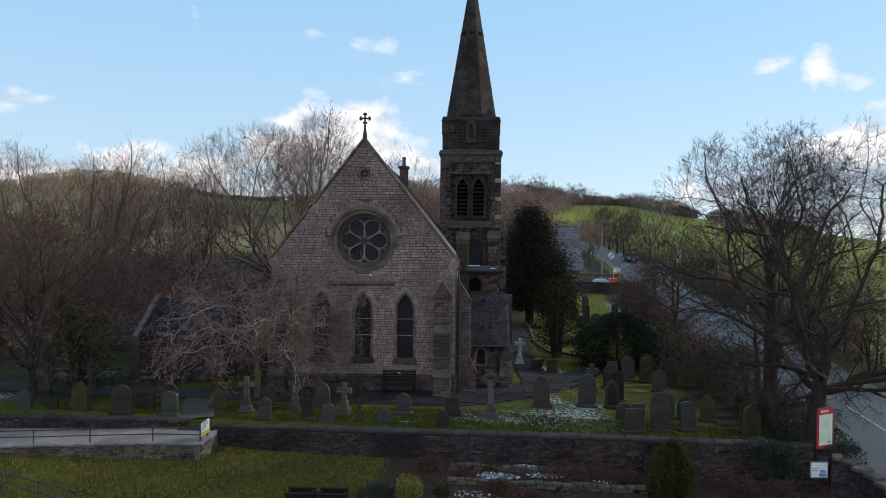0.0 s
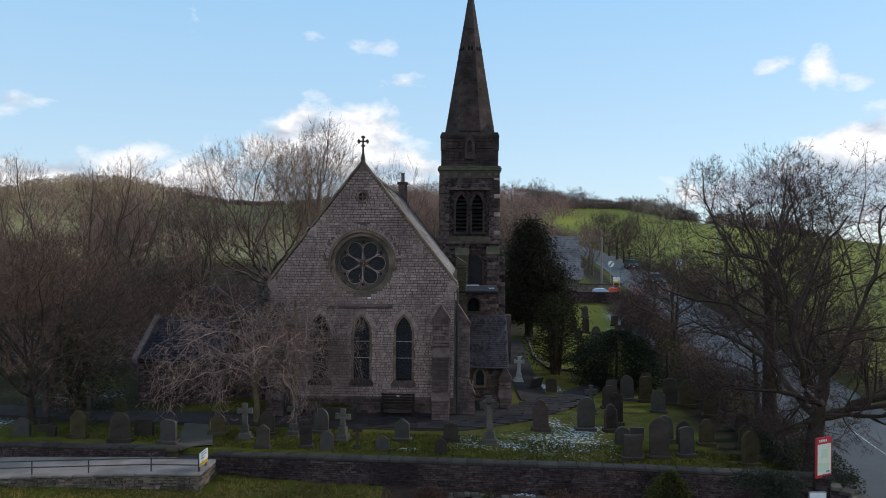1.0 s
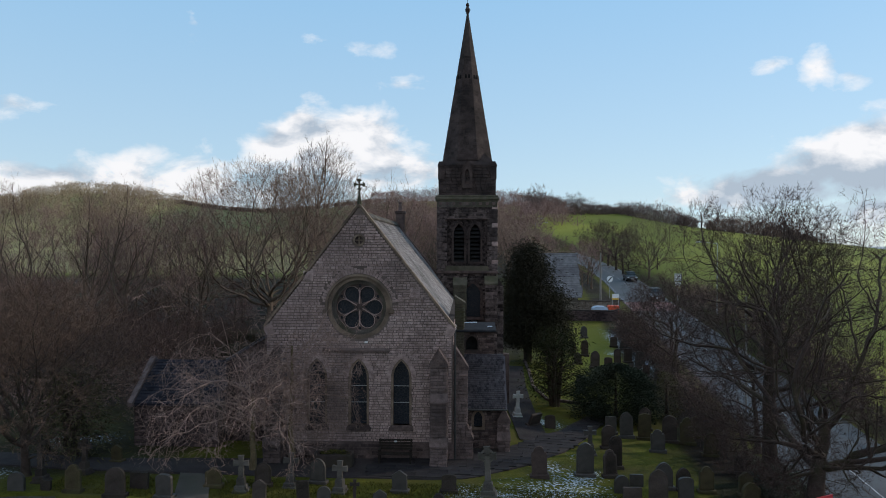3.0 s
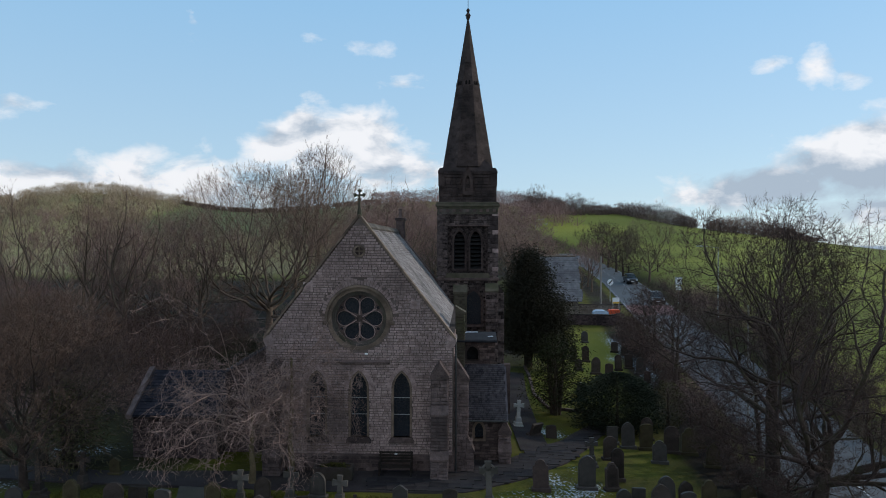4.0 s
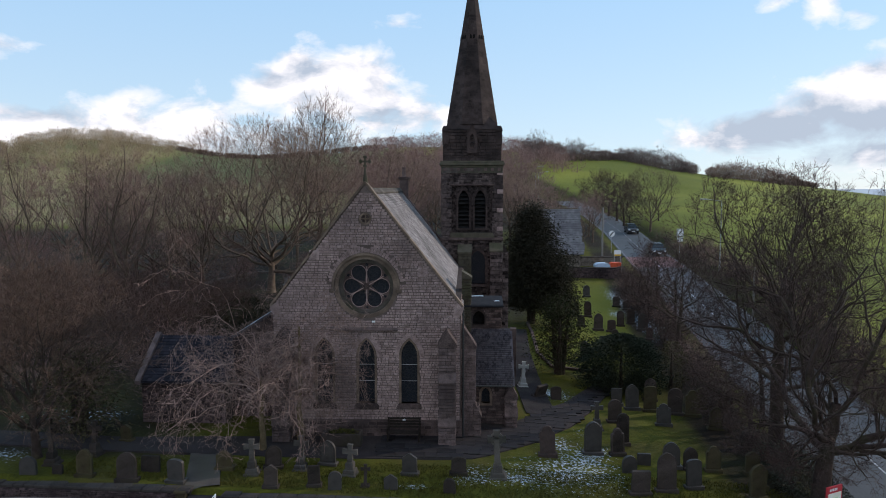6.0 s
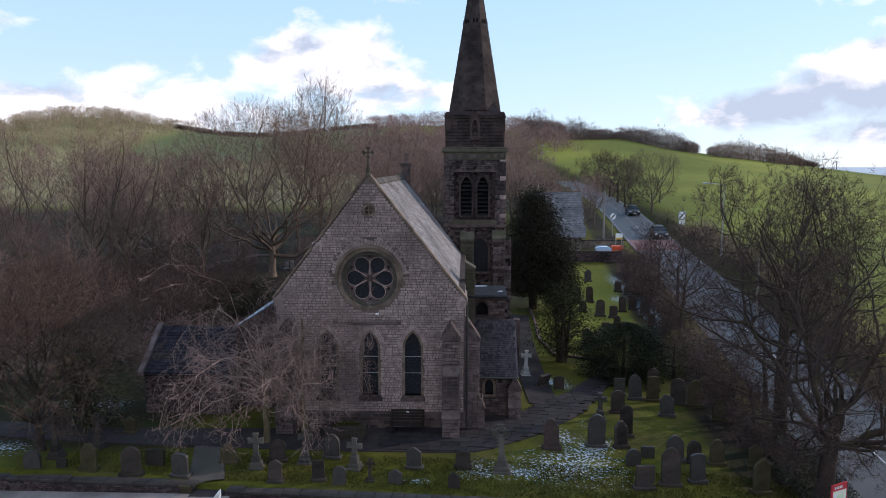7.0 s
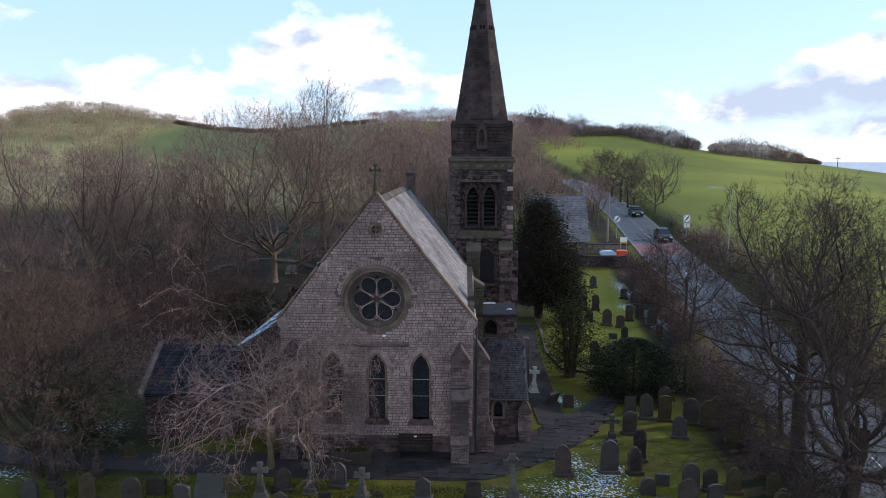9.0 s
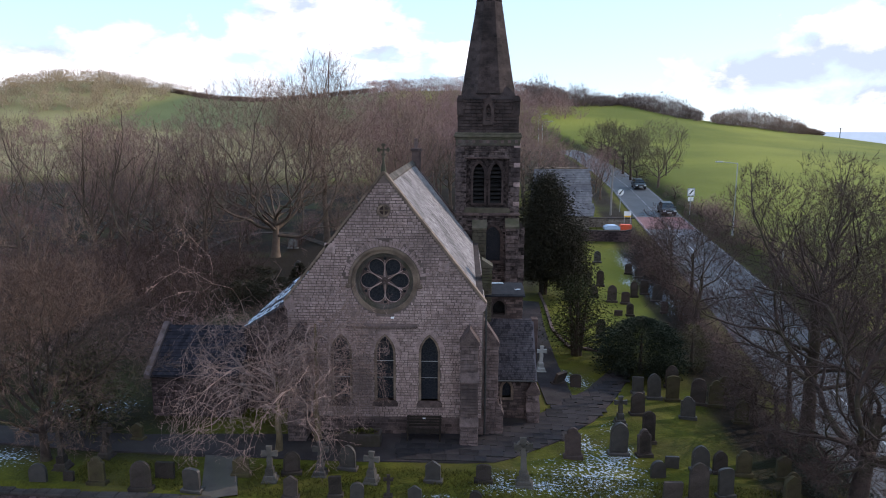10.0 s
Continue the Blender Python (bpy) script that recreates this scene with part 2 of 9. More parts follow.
GRAVE_DARK = surface("dark_granite_gravestone", (0.020, 0.0175, 0.016), (0.058, 0.049, 0.044), 4.0, 0.55, 0.2, 60, each=0.4)
GRAVE_PALE = surface("pale_marble_gravestone", (0.22, 0.23, 0.23), (0.42, 0.42, 0.41), 3.0, 0.7, 0.2, 30, each=0.4, stain=(0.13, 0.15, 0.12), stain_scale=2.0)
GRAVE_PINK = surface("pink_granite_gravestone", (0.034, 0.02516, 0.02244), (0.0748, 0.05304, 0.0476), 6.0, 0.8, 0.2, 60, each=0.3)
BARK = surface("dark_bark", (0.026, 0.018, 0.01568), (0.085, 0.0594, 0.05096), 3.0, 0.95, 0.7, 14, stain=(0.075, 0.072, 0.0343), stain_scale=0.9, stain_amount=0.5, bump_size=0.04)
BARK_GREY = surface("grey_brown_bark", (0.05855, 0.04101, 0.0323), (0.1716, 0.125, 0.0988), 3.0, 0.95, 0.5, 14, each=0.5, stain=(0.1009, 0.09277, 0.05225), stain_scale=0.9, stain_amount=0.4, bump_size=0.04)
TWIG = surface("brown_twigs", (0.1161, 0.07714, 0.0589), (0.3129, 0.2148, 0.1662), 0.6, 0.95, 0.0, 3.0, each=0.9)
TWIG_RED = surface("purple_brown_twigs", (0.1288, 0.07905, 0.07125), (0.2987, 0.1888, 0.1691), 0.5, 0.95, 0.0, 3.0, each=0.9)
TWIG_OLIVE = surface("olive_twigs", (0.12, 0.10, 0.062), (0.28, 0.235, 0.145), 0.6, 0.95, 0.0, 3.0, each=0.4)
STEM = surface("yellow_brown_bark", (0.060, 0.044, 0.026), (0.19, 0.142, 0.082), 3.0, 0.95, 0.5, 14, bump_size=0.03)
TWIG_PALE = surface("pale_weeping_twigs", (0.1133, 0.0743, 0.06349), (0.3548, 0.2419, 0.2076), 1.2, 0.9, 0.0, 6.0)
BEECH_TWIG = surface("olive_brown_beech_twigs", (0.06386, 0.04185, 0.0323), (0.1545, 0.1004, 0.0779), 0.6, 0.95, 0.0, 3.0)
RAMP = surface("worn_ramp_concrete", (0.165, 0.138, 0.127), (0.33, 0.28, 0.26), 1.2, 0.85, 0.3, 30, stain=(0.11, 0.095, 0.085), stain_scale=0.7)
EDGE_STONE = surface("brown_edging_stone", (0.045, 0.036, 0.030), (0.17, 0.140, 0.118), 5.0, 0.9, 0.8, 24, each=0.6, stain=(0.04, 0.036, 0.024), stain_scale=1.4, stain_amount=0.6)
GATE_FLAGS = surface("worn_gate_flags", (0.048, 0.041, 0.037), (0.115, 0.100, 0.091), 1.6, 0.85, 0.4, 30, stain=(0.05, 0.05, 0.03), stain_scale=0.8)
PATHGRAVEL = surface("brown_path_tarmac", (0.022, 0.01786, 0.018), (0.056, 0.04512, 0.046), 1.2, 0.9, 0.4, 60, stain=(0.042, 0.0376, 0.032), stain_scale=0.6)
RAMP_STONE = surface("brown_rubble", (0.062, 0.048, 0.038), (0.25, 0.195, 0.155), 3.0, 0.9, 0.9, 20, island=0.7, stain=(0.05, 0.042, 0.034), stain_scale=0.7, stain_amount=0.6, bump_size=0.05)
YEW = surface("dark_yew_needles", (0.0176, 0.0156, 0.0104), (0.0448, 0.0392, 0.0248), 1.2, 0.95, 0.0, 9.0, island=0.45, each=0.2)
OLIVE_SPRAY = surface("olive_conifer_sprays", (0.030, 0.027, 0.014), (0.115, 0.098, 0.05), 1.2, 0.95, 0.0, 9.0, island=0.8)
LAUREL = surface("dark_laurel_leaves", (0.012, 0.016, 0.011), (0.040, 0.048, 0.030), 1.2, 0.9, 0.0, 9.0, island=0.6)
YEW_GREEN = surface("green_yew_needles", (0.0096, 0.0114, 0.0054), (0.0348, 0.0384, 0.0144), 1.2, 0.95, 0.0, 9.0, island=0.7)
YEW.node_tree.nodes["Principled BSDF"].inputs["Specular IOR Level"].default_value = 0.15
CONIFER = surface("green_conifer_needles", (0.022, 0.024, 0.008), (0.092, 0.086, 0.024), 1.2, 0.9, 0.0, 9.0, island=0.9)
GOLD_LEAF = surface("golden_shrub_leaves", (0.11, 0.10, 0.02), (0.34, 0.30, 0.08), 2.0, 0.8, 0.0, 12.0, island=0.9)
RUSSET = surface("russet_heather_leaves", (0.045, 0.024, 0.021), (0.17, 0.085, 0.064), 2.0, 0.9, 0.0, 9.0, island=0.9)
IVY = surface("ivy_leaves", (0.012, 0.016, 0.010), (0.070, 0.080, 0.050), 2.0, 0.6, 0.0, 9.0, island=0.9)
BRICKY = surface("brown_house_stone", (0.12, 0.10, 0.085), (0.30, 0.26, 0.22), 2.0, 0.9, 0.4, 20, island=0.5)
CAR_DARK = surface("black_car_paint", (0.006, 0.006, 0.008), (0.010, 0.011, 0.013), 2.0, 0.35, 0.0, 5.0)
CAR_GLASS = surface("car_glass", (0.01, 0.012, 0.014), (0.02, 0.024, 0.028), 2.0, 0.08, 0.0, 5.0)
TYRE = surface("tyre_rubber", (0.012, 0.012, 0.012), (0.03, 0.03, 0.03), 8.0, 0.9, 0.2, 60.0)
HEADLAMP = surface("clear_headlamp", (0.55, 0.57, 0.60), (0.8, 0.82, 0.85), 8.0, 0.15, 0.0, 60.0)
GALV = surface("galvanised_steel", (0.30, 0.31, 0.32), (0.48, 0.49, 0.50), 4.0, 0.5, 0.1, 40.0, metal=0.6)
SIGN_WHITE = surface("white_sign_face", (0.72, 0.73, 0.74), (0.82, 0.83, 0.84), 4.0, 0.5, 0.0, 40.0)
SIGN_YELLOW = surface("yellow_sign_band", (0.62, 0.36, 0.02), (0.75, 0.45, 0.03), 4.0, 0.5, 0.0, 40.0)
SIGN_RED = surface("red_sign_frame", (0.42, 0.02, 0.03), (0.55, 0.04, 0.05), 4.0, 0.5, 0.0, 40.0)
SIGN_BLACK = surface("black_sign_bar", (0.012, 0.012, 0.012), (0.02, 0.02, 0.02), 4.0, 0.5, 0.0, 40.0)
SIGN_BLUE = surface("blue_sign_print", (0.10, 0.20, 0.42), (0.16, 0.28, 0.52), 4.0, 0.5, 0.0, 40.0)
SIGN_GREEN = surface("pale_green_map_print", (0.55, 0.70, 0.48), (0.70, 0.78, 0.58), 9.0, 0.5, 0.0, 40.0)
SIGN_CREAM = surface("cream_map_print", (0.72, 0.72, 0.58), (0.84, 0.84, 0.72), 7.0, 0.5, 0.0, 40.0)
ORANGE = surface("orange_red_plastic", (0.60, 0.07, 0.02), (0.78, 0.12, 0.04), 4.0, 0.5, 0.0, 40.0)
TARP = surface("pale_blue_tarpaulin", (0.30, 0.42, 0.58), (0.50, 0.60, 0.72), 4.0, 0.6, 0.3, 20.0)
OAK_TWIG = surface("dark_oak_twigs", (0.04, 0.0261, 0.02352), (0.115, 0.0765, 0.06664), 0.6, 0.95, 0.0, 3.0)
# hilltop sunshine is put into the paler colour of these twigs
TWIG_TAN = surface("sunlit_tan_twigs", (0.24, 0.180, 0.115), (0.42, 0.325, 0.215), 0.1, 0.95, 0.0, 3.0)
DARK_WOOD = surface("dark_far_twigs", (0.085, 0.062, 0.056), (0.21, 0.155, 0.138), 0.2, 0.95, 0.0, 3.0)
RIDGE_TWIG = surface("ridge_twigs", (0.13, 0.086, 0.07), (0.29, 0.205, 0.165), 0.2, 0.95, 0.0, 3.0)
# distance haze put into the lowland's blue; a glow without a lamp lifts it
FAR_LAND = surface("far_haze_lowland", (0.20, 0.25, 0.31), (0.33, 0.37, 0.42), 0.004, 1.0, 0.0, 0.03)
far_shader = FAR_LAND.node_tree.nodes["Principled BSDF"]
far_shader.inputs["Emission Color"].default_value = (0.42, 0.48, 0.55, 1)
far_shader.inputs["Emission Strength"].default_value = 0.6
COPE = surface("dark_coping_stone", (0.045, 0.038, 0.035), (0.15, 0.128, 0.112), 2.2, 0.9, 0.5, 24, each=0.6, stain=(0.05, 0.05, 0.026), stain_scale=1.4, stain_amount=0.6)

# ---- building helpers ----
from mathutils import geometry


def thing(name, at, label, category, group=""):
    ob = new(name)
    ob.location = at
    ob.empty_display_size = 0.3
    return tagged(ob, label, category, group)


def mesh_of(name, bm, material):
    me = bpy.data.meshes.new(name)
    bm.to_mesh(me)
    bm.free()
    me.materials.append(material)
    return me


def part(name, bm, material, parent=None, label=""):
    """One mesh object from a bmesh (or a mesh) built in the world's axes round its parent's base."""
    me = bm if isinstance(bm, bpy.types.Mesh) else mesh_of(name, bm, material)
    ob = new(name, me)
    if parent is not None:
        ob.parent = parent
    return tagged(ob, label)


def structure(name, bm, material, label, category):
    return tagged(part(name, bm, material), label, category, kind="structure")


def box(bm, x0, x1, y0, y1, z0, z1, bevel=0.0):
    made = bmesh.ops.create_cube(bm, size=1.0)
    vs = made["verts"]
    for v in vs:
        v.co = Vector((x0 + (v.co.x + 0.5) * (x1 - x0), y0 + (v.co.y + 0.5) * (y1 - y0), z0 + (v.co.z + 0.5) * (z1 - z0)))
    if bevel:
        es = list({e for v in vs for e in v.link_edges})
        bmesh.ops.bevel(bm, geom=es, offset=bevel, segments=1, affect="EDGES")
    return bm


def prism(bm, outline, y0, y1, m=None):
    """A solid of an outline in x and z, from y0 to y1; m: a pose for it."""
    m = m or Matrix.Identity(4)
    a = [bm.verts.new(m @ Vector((x, y0, z))) for x, z in outline]
    b = [bm.verts.new(m @ Vector((x, y1, z))) for x, z in outline]
    n = len(outline)
    area = sum(outline[i][0] * outline[(i + 1) % n][1] - outline[(i + 1) % n][0] * outline[i][1] for i in range(n))
    if area < 0:
        a.reverse(), b.reverse()
    bm.faces.new(a), bm.faces.new(b[::-1])
    for i in range(n):
        j = (i + 1) % n
        bm.faces.new((a[j], a[i], b[i], b[j]))
    return bm


def holed(bm, outer, holes, y0, y1):
    """A wall of an outline in x and z with openings through it."""
    loops = [outer] + holes
    flat = [p for l in loops for p in l]
    tris = geometry.tessellate_polygon([[Vector((x, z, 0)) for x, z in l] for l in loops])
    a = [bm.verts.new((x, y0, z)) for x, z in flat]
    b = [bm.verts.new((x, y1, z)) for x, z in flat]
    for i, j, k in tris:
        try:
            bm.faces.new((a[i], a[j], a[k])), bm.faces.new((b[k], b[j], b[i]))
        except ValueError:
            pass
    s = 0
    for l in loops:
        n = len(l)
        for i in range(n):
            bm.faces.new((a[s + i], a[s + (i + 1) % n], b[s + (i + 1) % n], b[s + i]))
        s += n
    bmesh.ops.recalc_face_normals(bm, faces=bm.faces)
    return bm


def ring(bm, cx, cz, r0, r1, y0, y1, a0=0.0, a1=360.0, steps=48):
    """A band round (cx, cz) in the x-z plane, from angle a0 to a1."""
    full = abs(a1 - a0 - 360) < 1e-6
    n = steps if full else steps + 1
    rows = []
    for i in range(n):
        a = radians(a0 + (a1 - a0) * i / steps)
        rows.append([bm.verts.new((cx + r * math.cos(a), y, cz + r * math.sin(a))) for r, y in ((r0, y0), (r1, y0), (r1, y1), (r0, y1))])
    for i in range(n if full else n - 1):
        p, q = rows[i], rows[(i + 1) % n]
        for j in range(4):
            bm.faces.new((p[j], q[j], q[(j + 1) % 4], p[(j + 1) % 4]))
    if not full:
        bm.faces.new(rows[0]), bm.faces.new(rows[-1][::-1])
    bmesh.ops.recalc_face_normals(bm, faces=bm.faces)
    return bm


def lathe(bm, profile, at=(0, 0, 0), sides=8, turn=0.0):
    """A solid turned about the upright axis: profile of (radius, height) from the bottom up."""
    rings = []
    for r, h in profile:
        rings.append([bm.verts.new((at[0] + r * math.cos(radians(turn) + 2 * math.pi * i / sides), at[1] + r * math.sin(radians(turn) + 2 * math.pi * i / sides), at[2] + h)) for i in range(sides)])
    for p, q in zip(rings, rings[1:]):
        for i in range(sides):
            j = (i + 1) % sides
            bm.faces.new((p[i], p[j], q[j], q[i]))
    bm.faces.new(rings[0][::-1]), bm.faces.new(rings[-1])
    return bm


def arch(cx, half, z0, spring, apex, steps=7):
    """The outline of a pointed opening."""
    rise = apex - spring
    r = (half * half + rise * rise) / (2 * half)
    pts = [(cx - half, z0), (cx + half, z0)]
    top = math.atan2(rise, r - half)
    for i in range(steps + 1):
        a = top * i / steps
        pts.append((cx + half - r + r * math.cos(a), spring + r * math.sin(a)))
    for i in range(steps - 1, -1, -1):
        a = top * i / steps
        pts.append((cx - half + r - r * math.cos(a), spring + r * math.sin(a)))
    return pts


def grown(outline, d):
    """An outline pushed outwards by d from its middle lines (for surrounds)."""
    n = len(outline)
    res = []
    for i in range(n):
        p, q, r = Vector(outline[i - 1]), Vector(outline[i]), Vector(outline[(i + 1) % n])
        e, f = (q - p).normalized(), (r - q).normalized()
        nrm = Vector((e.y + f.y, -e.x - f.x))
        nrm.normalize()
        k = max(0.5, nrm.dot(Vector((e.y, -e.x))))
        res.append((q.x + nrm.x * d / k, q.y + nrm.y * d / k))
    return res


def inside(pt, poly):
    x, z = pt
    hit = False
    for (a, b), (c, d) in zip(poly, poly[1:] + poly[:1]):
        if (b > z) != (d > z) and x < (c - a) * (z - b) / (d - b) + a:
            hit = not hit
    return hit


def coursed(rng, place, span, v0, v1, skip=None, course=0.125, length=(0.2, 0.42), proud=0.03, joint=0.012, sink=0.02):
    """Stones in courses on a wall: place(u, v, out) gives the point, span(v) the ends of the course at height v,
    skip(u, v) is true where no stone lies (stones are trimmed to it). Returns vertices and faces."""
    vs, fs = [], []

    def stone(a, b, v, h):
        o = proud * rng.uniform(0.25, 1.0)
        c = (a + joint / 2, b - joint / 2, v + joint / 2, v + h - joint / 2)
        s = len(vs)
        k = min(0.012, h * 0.12, (c[1] - c[0]) * 0.2)
        for p, q in ((c[0], c[2]), (c[1], c[2]), (c[1], c[3]), (c[0], c[3])):
            vs.append(place(p, q, -sink))
        for p, q in ((c[0] + k, c[2] + k), (c[1] - k, c[2] + k), (c[1] - k, c[3] - k), (c[0] + k, c[3] - k)):
            vs.append(place(p, q, o + rng.uniform(-0.004, 0.004)))
        fs.append((s + 4, s + 5, s + 6, s + 7))
        for i in range(4):
            j = (i + 1) % 4
            fs.append((s + i, s + j, s + 4 + j, s + 4 + i))

    v = v0
    while v < v1 - 0.03:
        h = min(course * rng.uniform(0.82, 1.2), v1 - v)
        a, b = span(v + h / 2)
        u = a
        while u < b - 0.04:
            w = rng.uniform(*length)
            if b - (u + w) < 0.12:
                w = b - u
            if not skip:
                stone(u, u + w, v, h)
            else:
                n = max(2, int(w / 0.035))
                free = [not (skip(u + w * (i + 0.5) / n, v + 0.01) or skip(u + w * (i + 0.5) / n, v + h - 0.01)) for i in range(n)]
                i = 0
                while i < n:
                    j = i
                    while j < n and free[j]:
                        j += 1
                    if (j - i) * w / n > 0.05:
                        stone(u + w * i / n, u + w * j / n, v, h)
                    i = max(j, i + 1)
            u += w
        v += h
    return vs, fs


def raw(name, vs, fs, material, parent=None, label="", stuff=False, smooth_it=False):
    me = bpy.data.meshes.new(name)
    me.from_pydata([tuple(v) for v in vs], [], fs)
    me.materials.append(material)
    if smooth_it:
        me.polygons.foreach_set("use_smooth", [True] * len(me.polygons))
    me.update()
    ob = part(name, me, material, parent, label)
    if stuff:
        tagged(ob, kind="stuff")
    return ob


front = lambda y: (lambda u, v, o: (u, y - o, v))        # a wall that faces -y
right = lambda x: (lambda u, v, o: (x + o, u, v))        # a wall that faces +x
left = lambda x: (lambda u, v, o: (x - o, -u, v))        # a wall that faces -x (u runs along -y)


def pieces(name, vs, fs, corners, sides, wanted, material, parent, most=300):
    """Takes the pieces whose middle is wanted out of a joined surface and makes each an object; returns the rest."""
    rest_v, rest_f, made = [], [], 0
    for i in range(len(vs) // corners):
        v = vs[i * corners:(i + 1) * corners]
        f = [tuple(k - i * corners for k in q) for q in fs[i * sides:(i + 1) * sides]]
        mid = [sum(p[a] for p in v) / corners for a in range(3)]
        if made < most and wanted(*mid):
            raw(name, v, f, material, parent)
            made += 1
        else:
            s = len(rest_v)
            rest_v += v
            rest_f += [tuple(k + s for k in q) for q in f]
    return rest_v, rest_f

# ---- the lie of the land ----
def smooth(a, b, v):
    k = min(1.0, max(0.0, (v - a) / (b - a)))
    return k * k * (3 - 2 * k)


def wall_line(x):
    """y of the face of the churchyard's front wall."""
    return 26.75 - 0.09 * x


ROAD = ((-60, 10.0), (10, 16.0), (27, 17.5), (37, 18.35), (47, 19.4), (70, 21.5), (95, 23.6), (120, 25.9), (148, 27.3), (175, 27.4), (200, 25.5), (260, 14.0), (400, -40))


def road_x(y):
    for (a, p), (b, q) in zip(ROAD, ROAD[1:]):
        if y <= b:
            return p + (q - p) * (y - a) / (b - a)
    return ROAD[-1][1]


def slope_z(y):
    """The hillside's rise along the road."""
    if y < 200:
        return -1.3 + 0.054 * (max(y, -30) - 24)
    if y < 340:
        return 8.2 + 0.115 * (y - 200)
    if y < 420:
        return 24.3 + 0.04 * (y - 340)
    return max(-60.0, 27.5 - 0.16 * (y - 420))


def ground_z(x, y):
    b = slope_z(y)
    side = x - road_x(y)
    far = smooth(60, 330, y)
    b += smooth(3.3, 5.5, side) * (1.0 + 0.02 * max(0, min(side, 120))) * smooth(30, 60, y) * (1 - smooth(250, 400, y))
    b -= far * 0.14 * max(0.0, x - 65)
    b += 12.5 * math.exp(-((x + 165) / 45) ** 2 - ((y - 300) / 60) ** 2)
    b += 8.0 * math.exp(-((x + 20) / 60) ** 2 - ((y - 310) / 60) ** 2)
    b += 1.5 * math.exp(-((x - 85) / 45) ** 2 - ((y - 390) / 60) ** 2)
    b -= 6.0 * smooth(70, 105, x) * (1 - 0.85 * smooth(120, 195, x)) * smooth(275, 360, y)
    b = max(b, -60.0)
    c = 0.05 - 0.01 * max(x, -40) if x < 0 else 0.05 - 0.052 * x
    c += 0.03 * max(0, y - 46)
    k = (1 - smooth(-6.2, -4.5, side)) * (1 - smooth(60, 90, y))
    h = b * (1 - k) + c * k
    w = wall_line(x) + 0.22
    f = max(-2.2, -0.75 - 0.035 * max(0, x) - 0.10 * smooth(-8, -3, x) * max(0, w - y) + 0.12 * smooth(-6.5, -9, x) - 0.2 * max(0, 24.8 - y))
    k = smooth(-0.12, 0.12, y - w)
    if x < 14.6:
        h = h * k + f * (1 - k)
    return h


def steps_between(a, b, d):
    n = max(1, int(round((b - a) / d)))
    return [a + (b - a) * i / n for i in range(n)]


gx = [-3000, -1800, -1000, -600, -420] + steps_between(-320, -60, 12) + steps_between(-60, -20, 2) + steps_between(-20, 30, 0.5) + steps_between(30, 70, 2.5) + steps_between(70, 300, 12) + [300, 420, 600, 1000, 1800, 3000]
gy = [-400, -150] + steps_between(-60, 18, 4) + steps_between(18, 25, 0.5) + steps_between(25, 30, 0.2) + steps_between(30, 60, 0.6) + steps_between(60, 120, 2) + steps_between(120, 460, 8) + [460, 520, 600, 720, 900, 1200, 1700, 2500, 4200]
verts, zone, fields = [], [], []
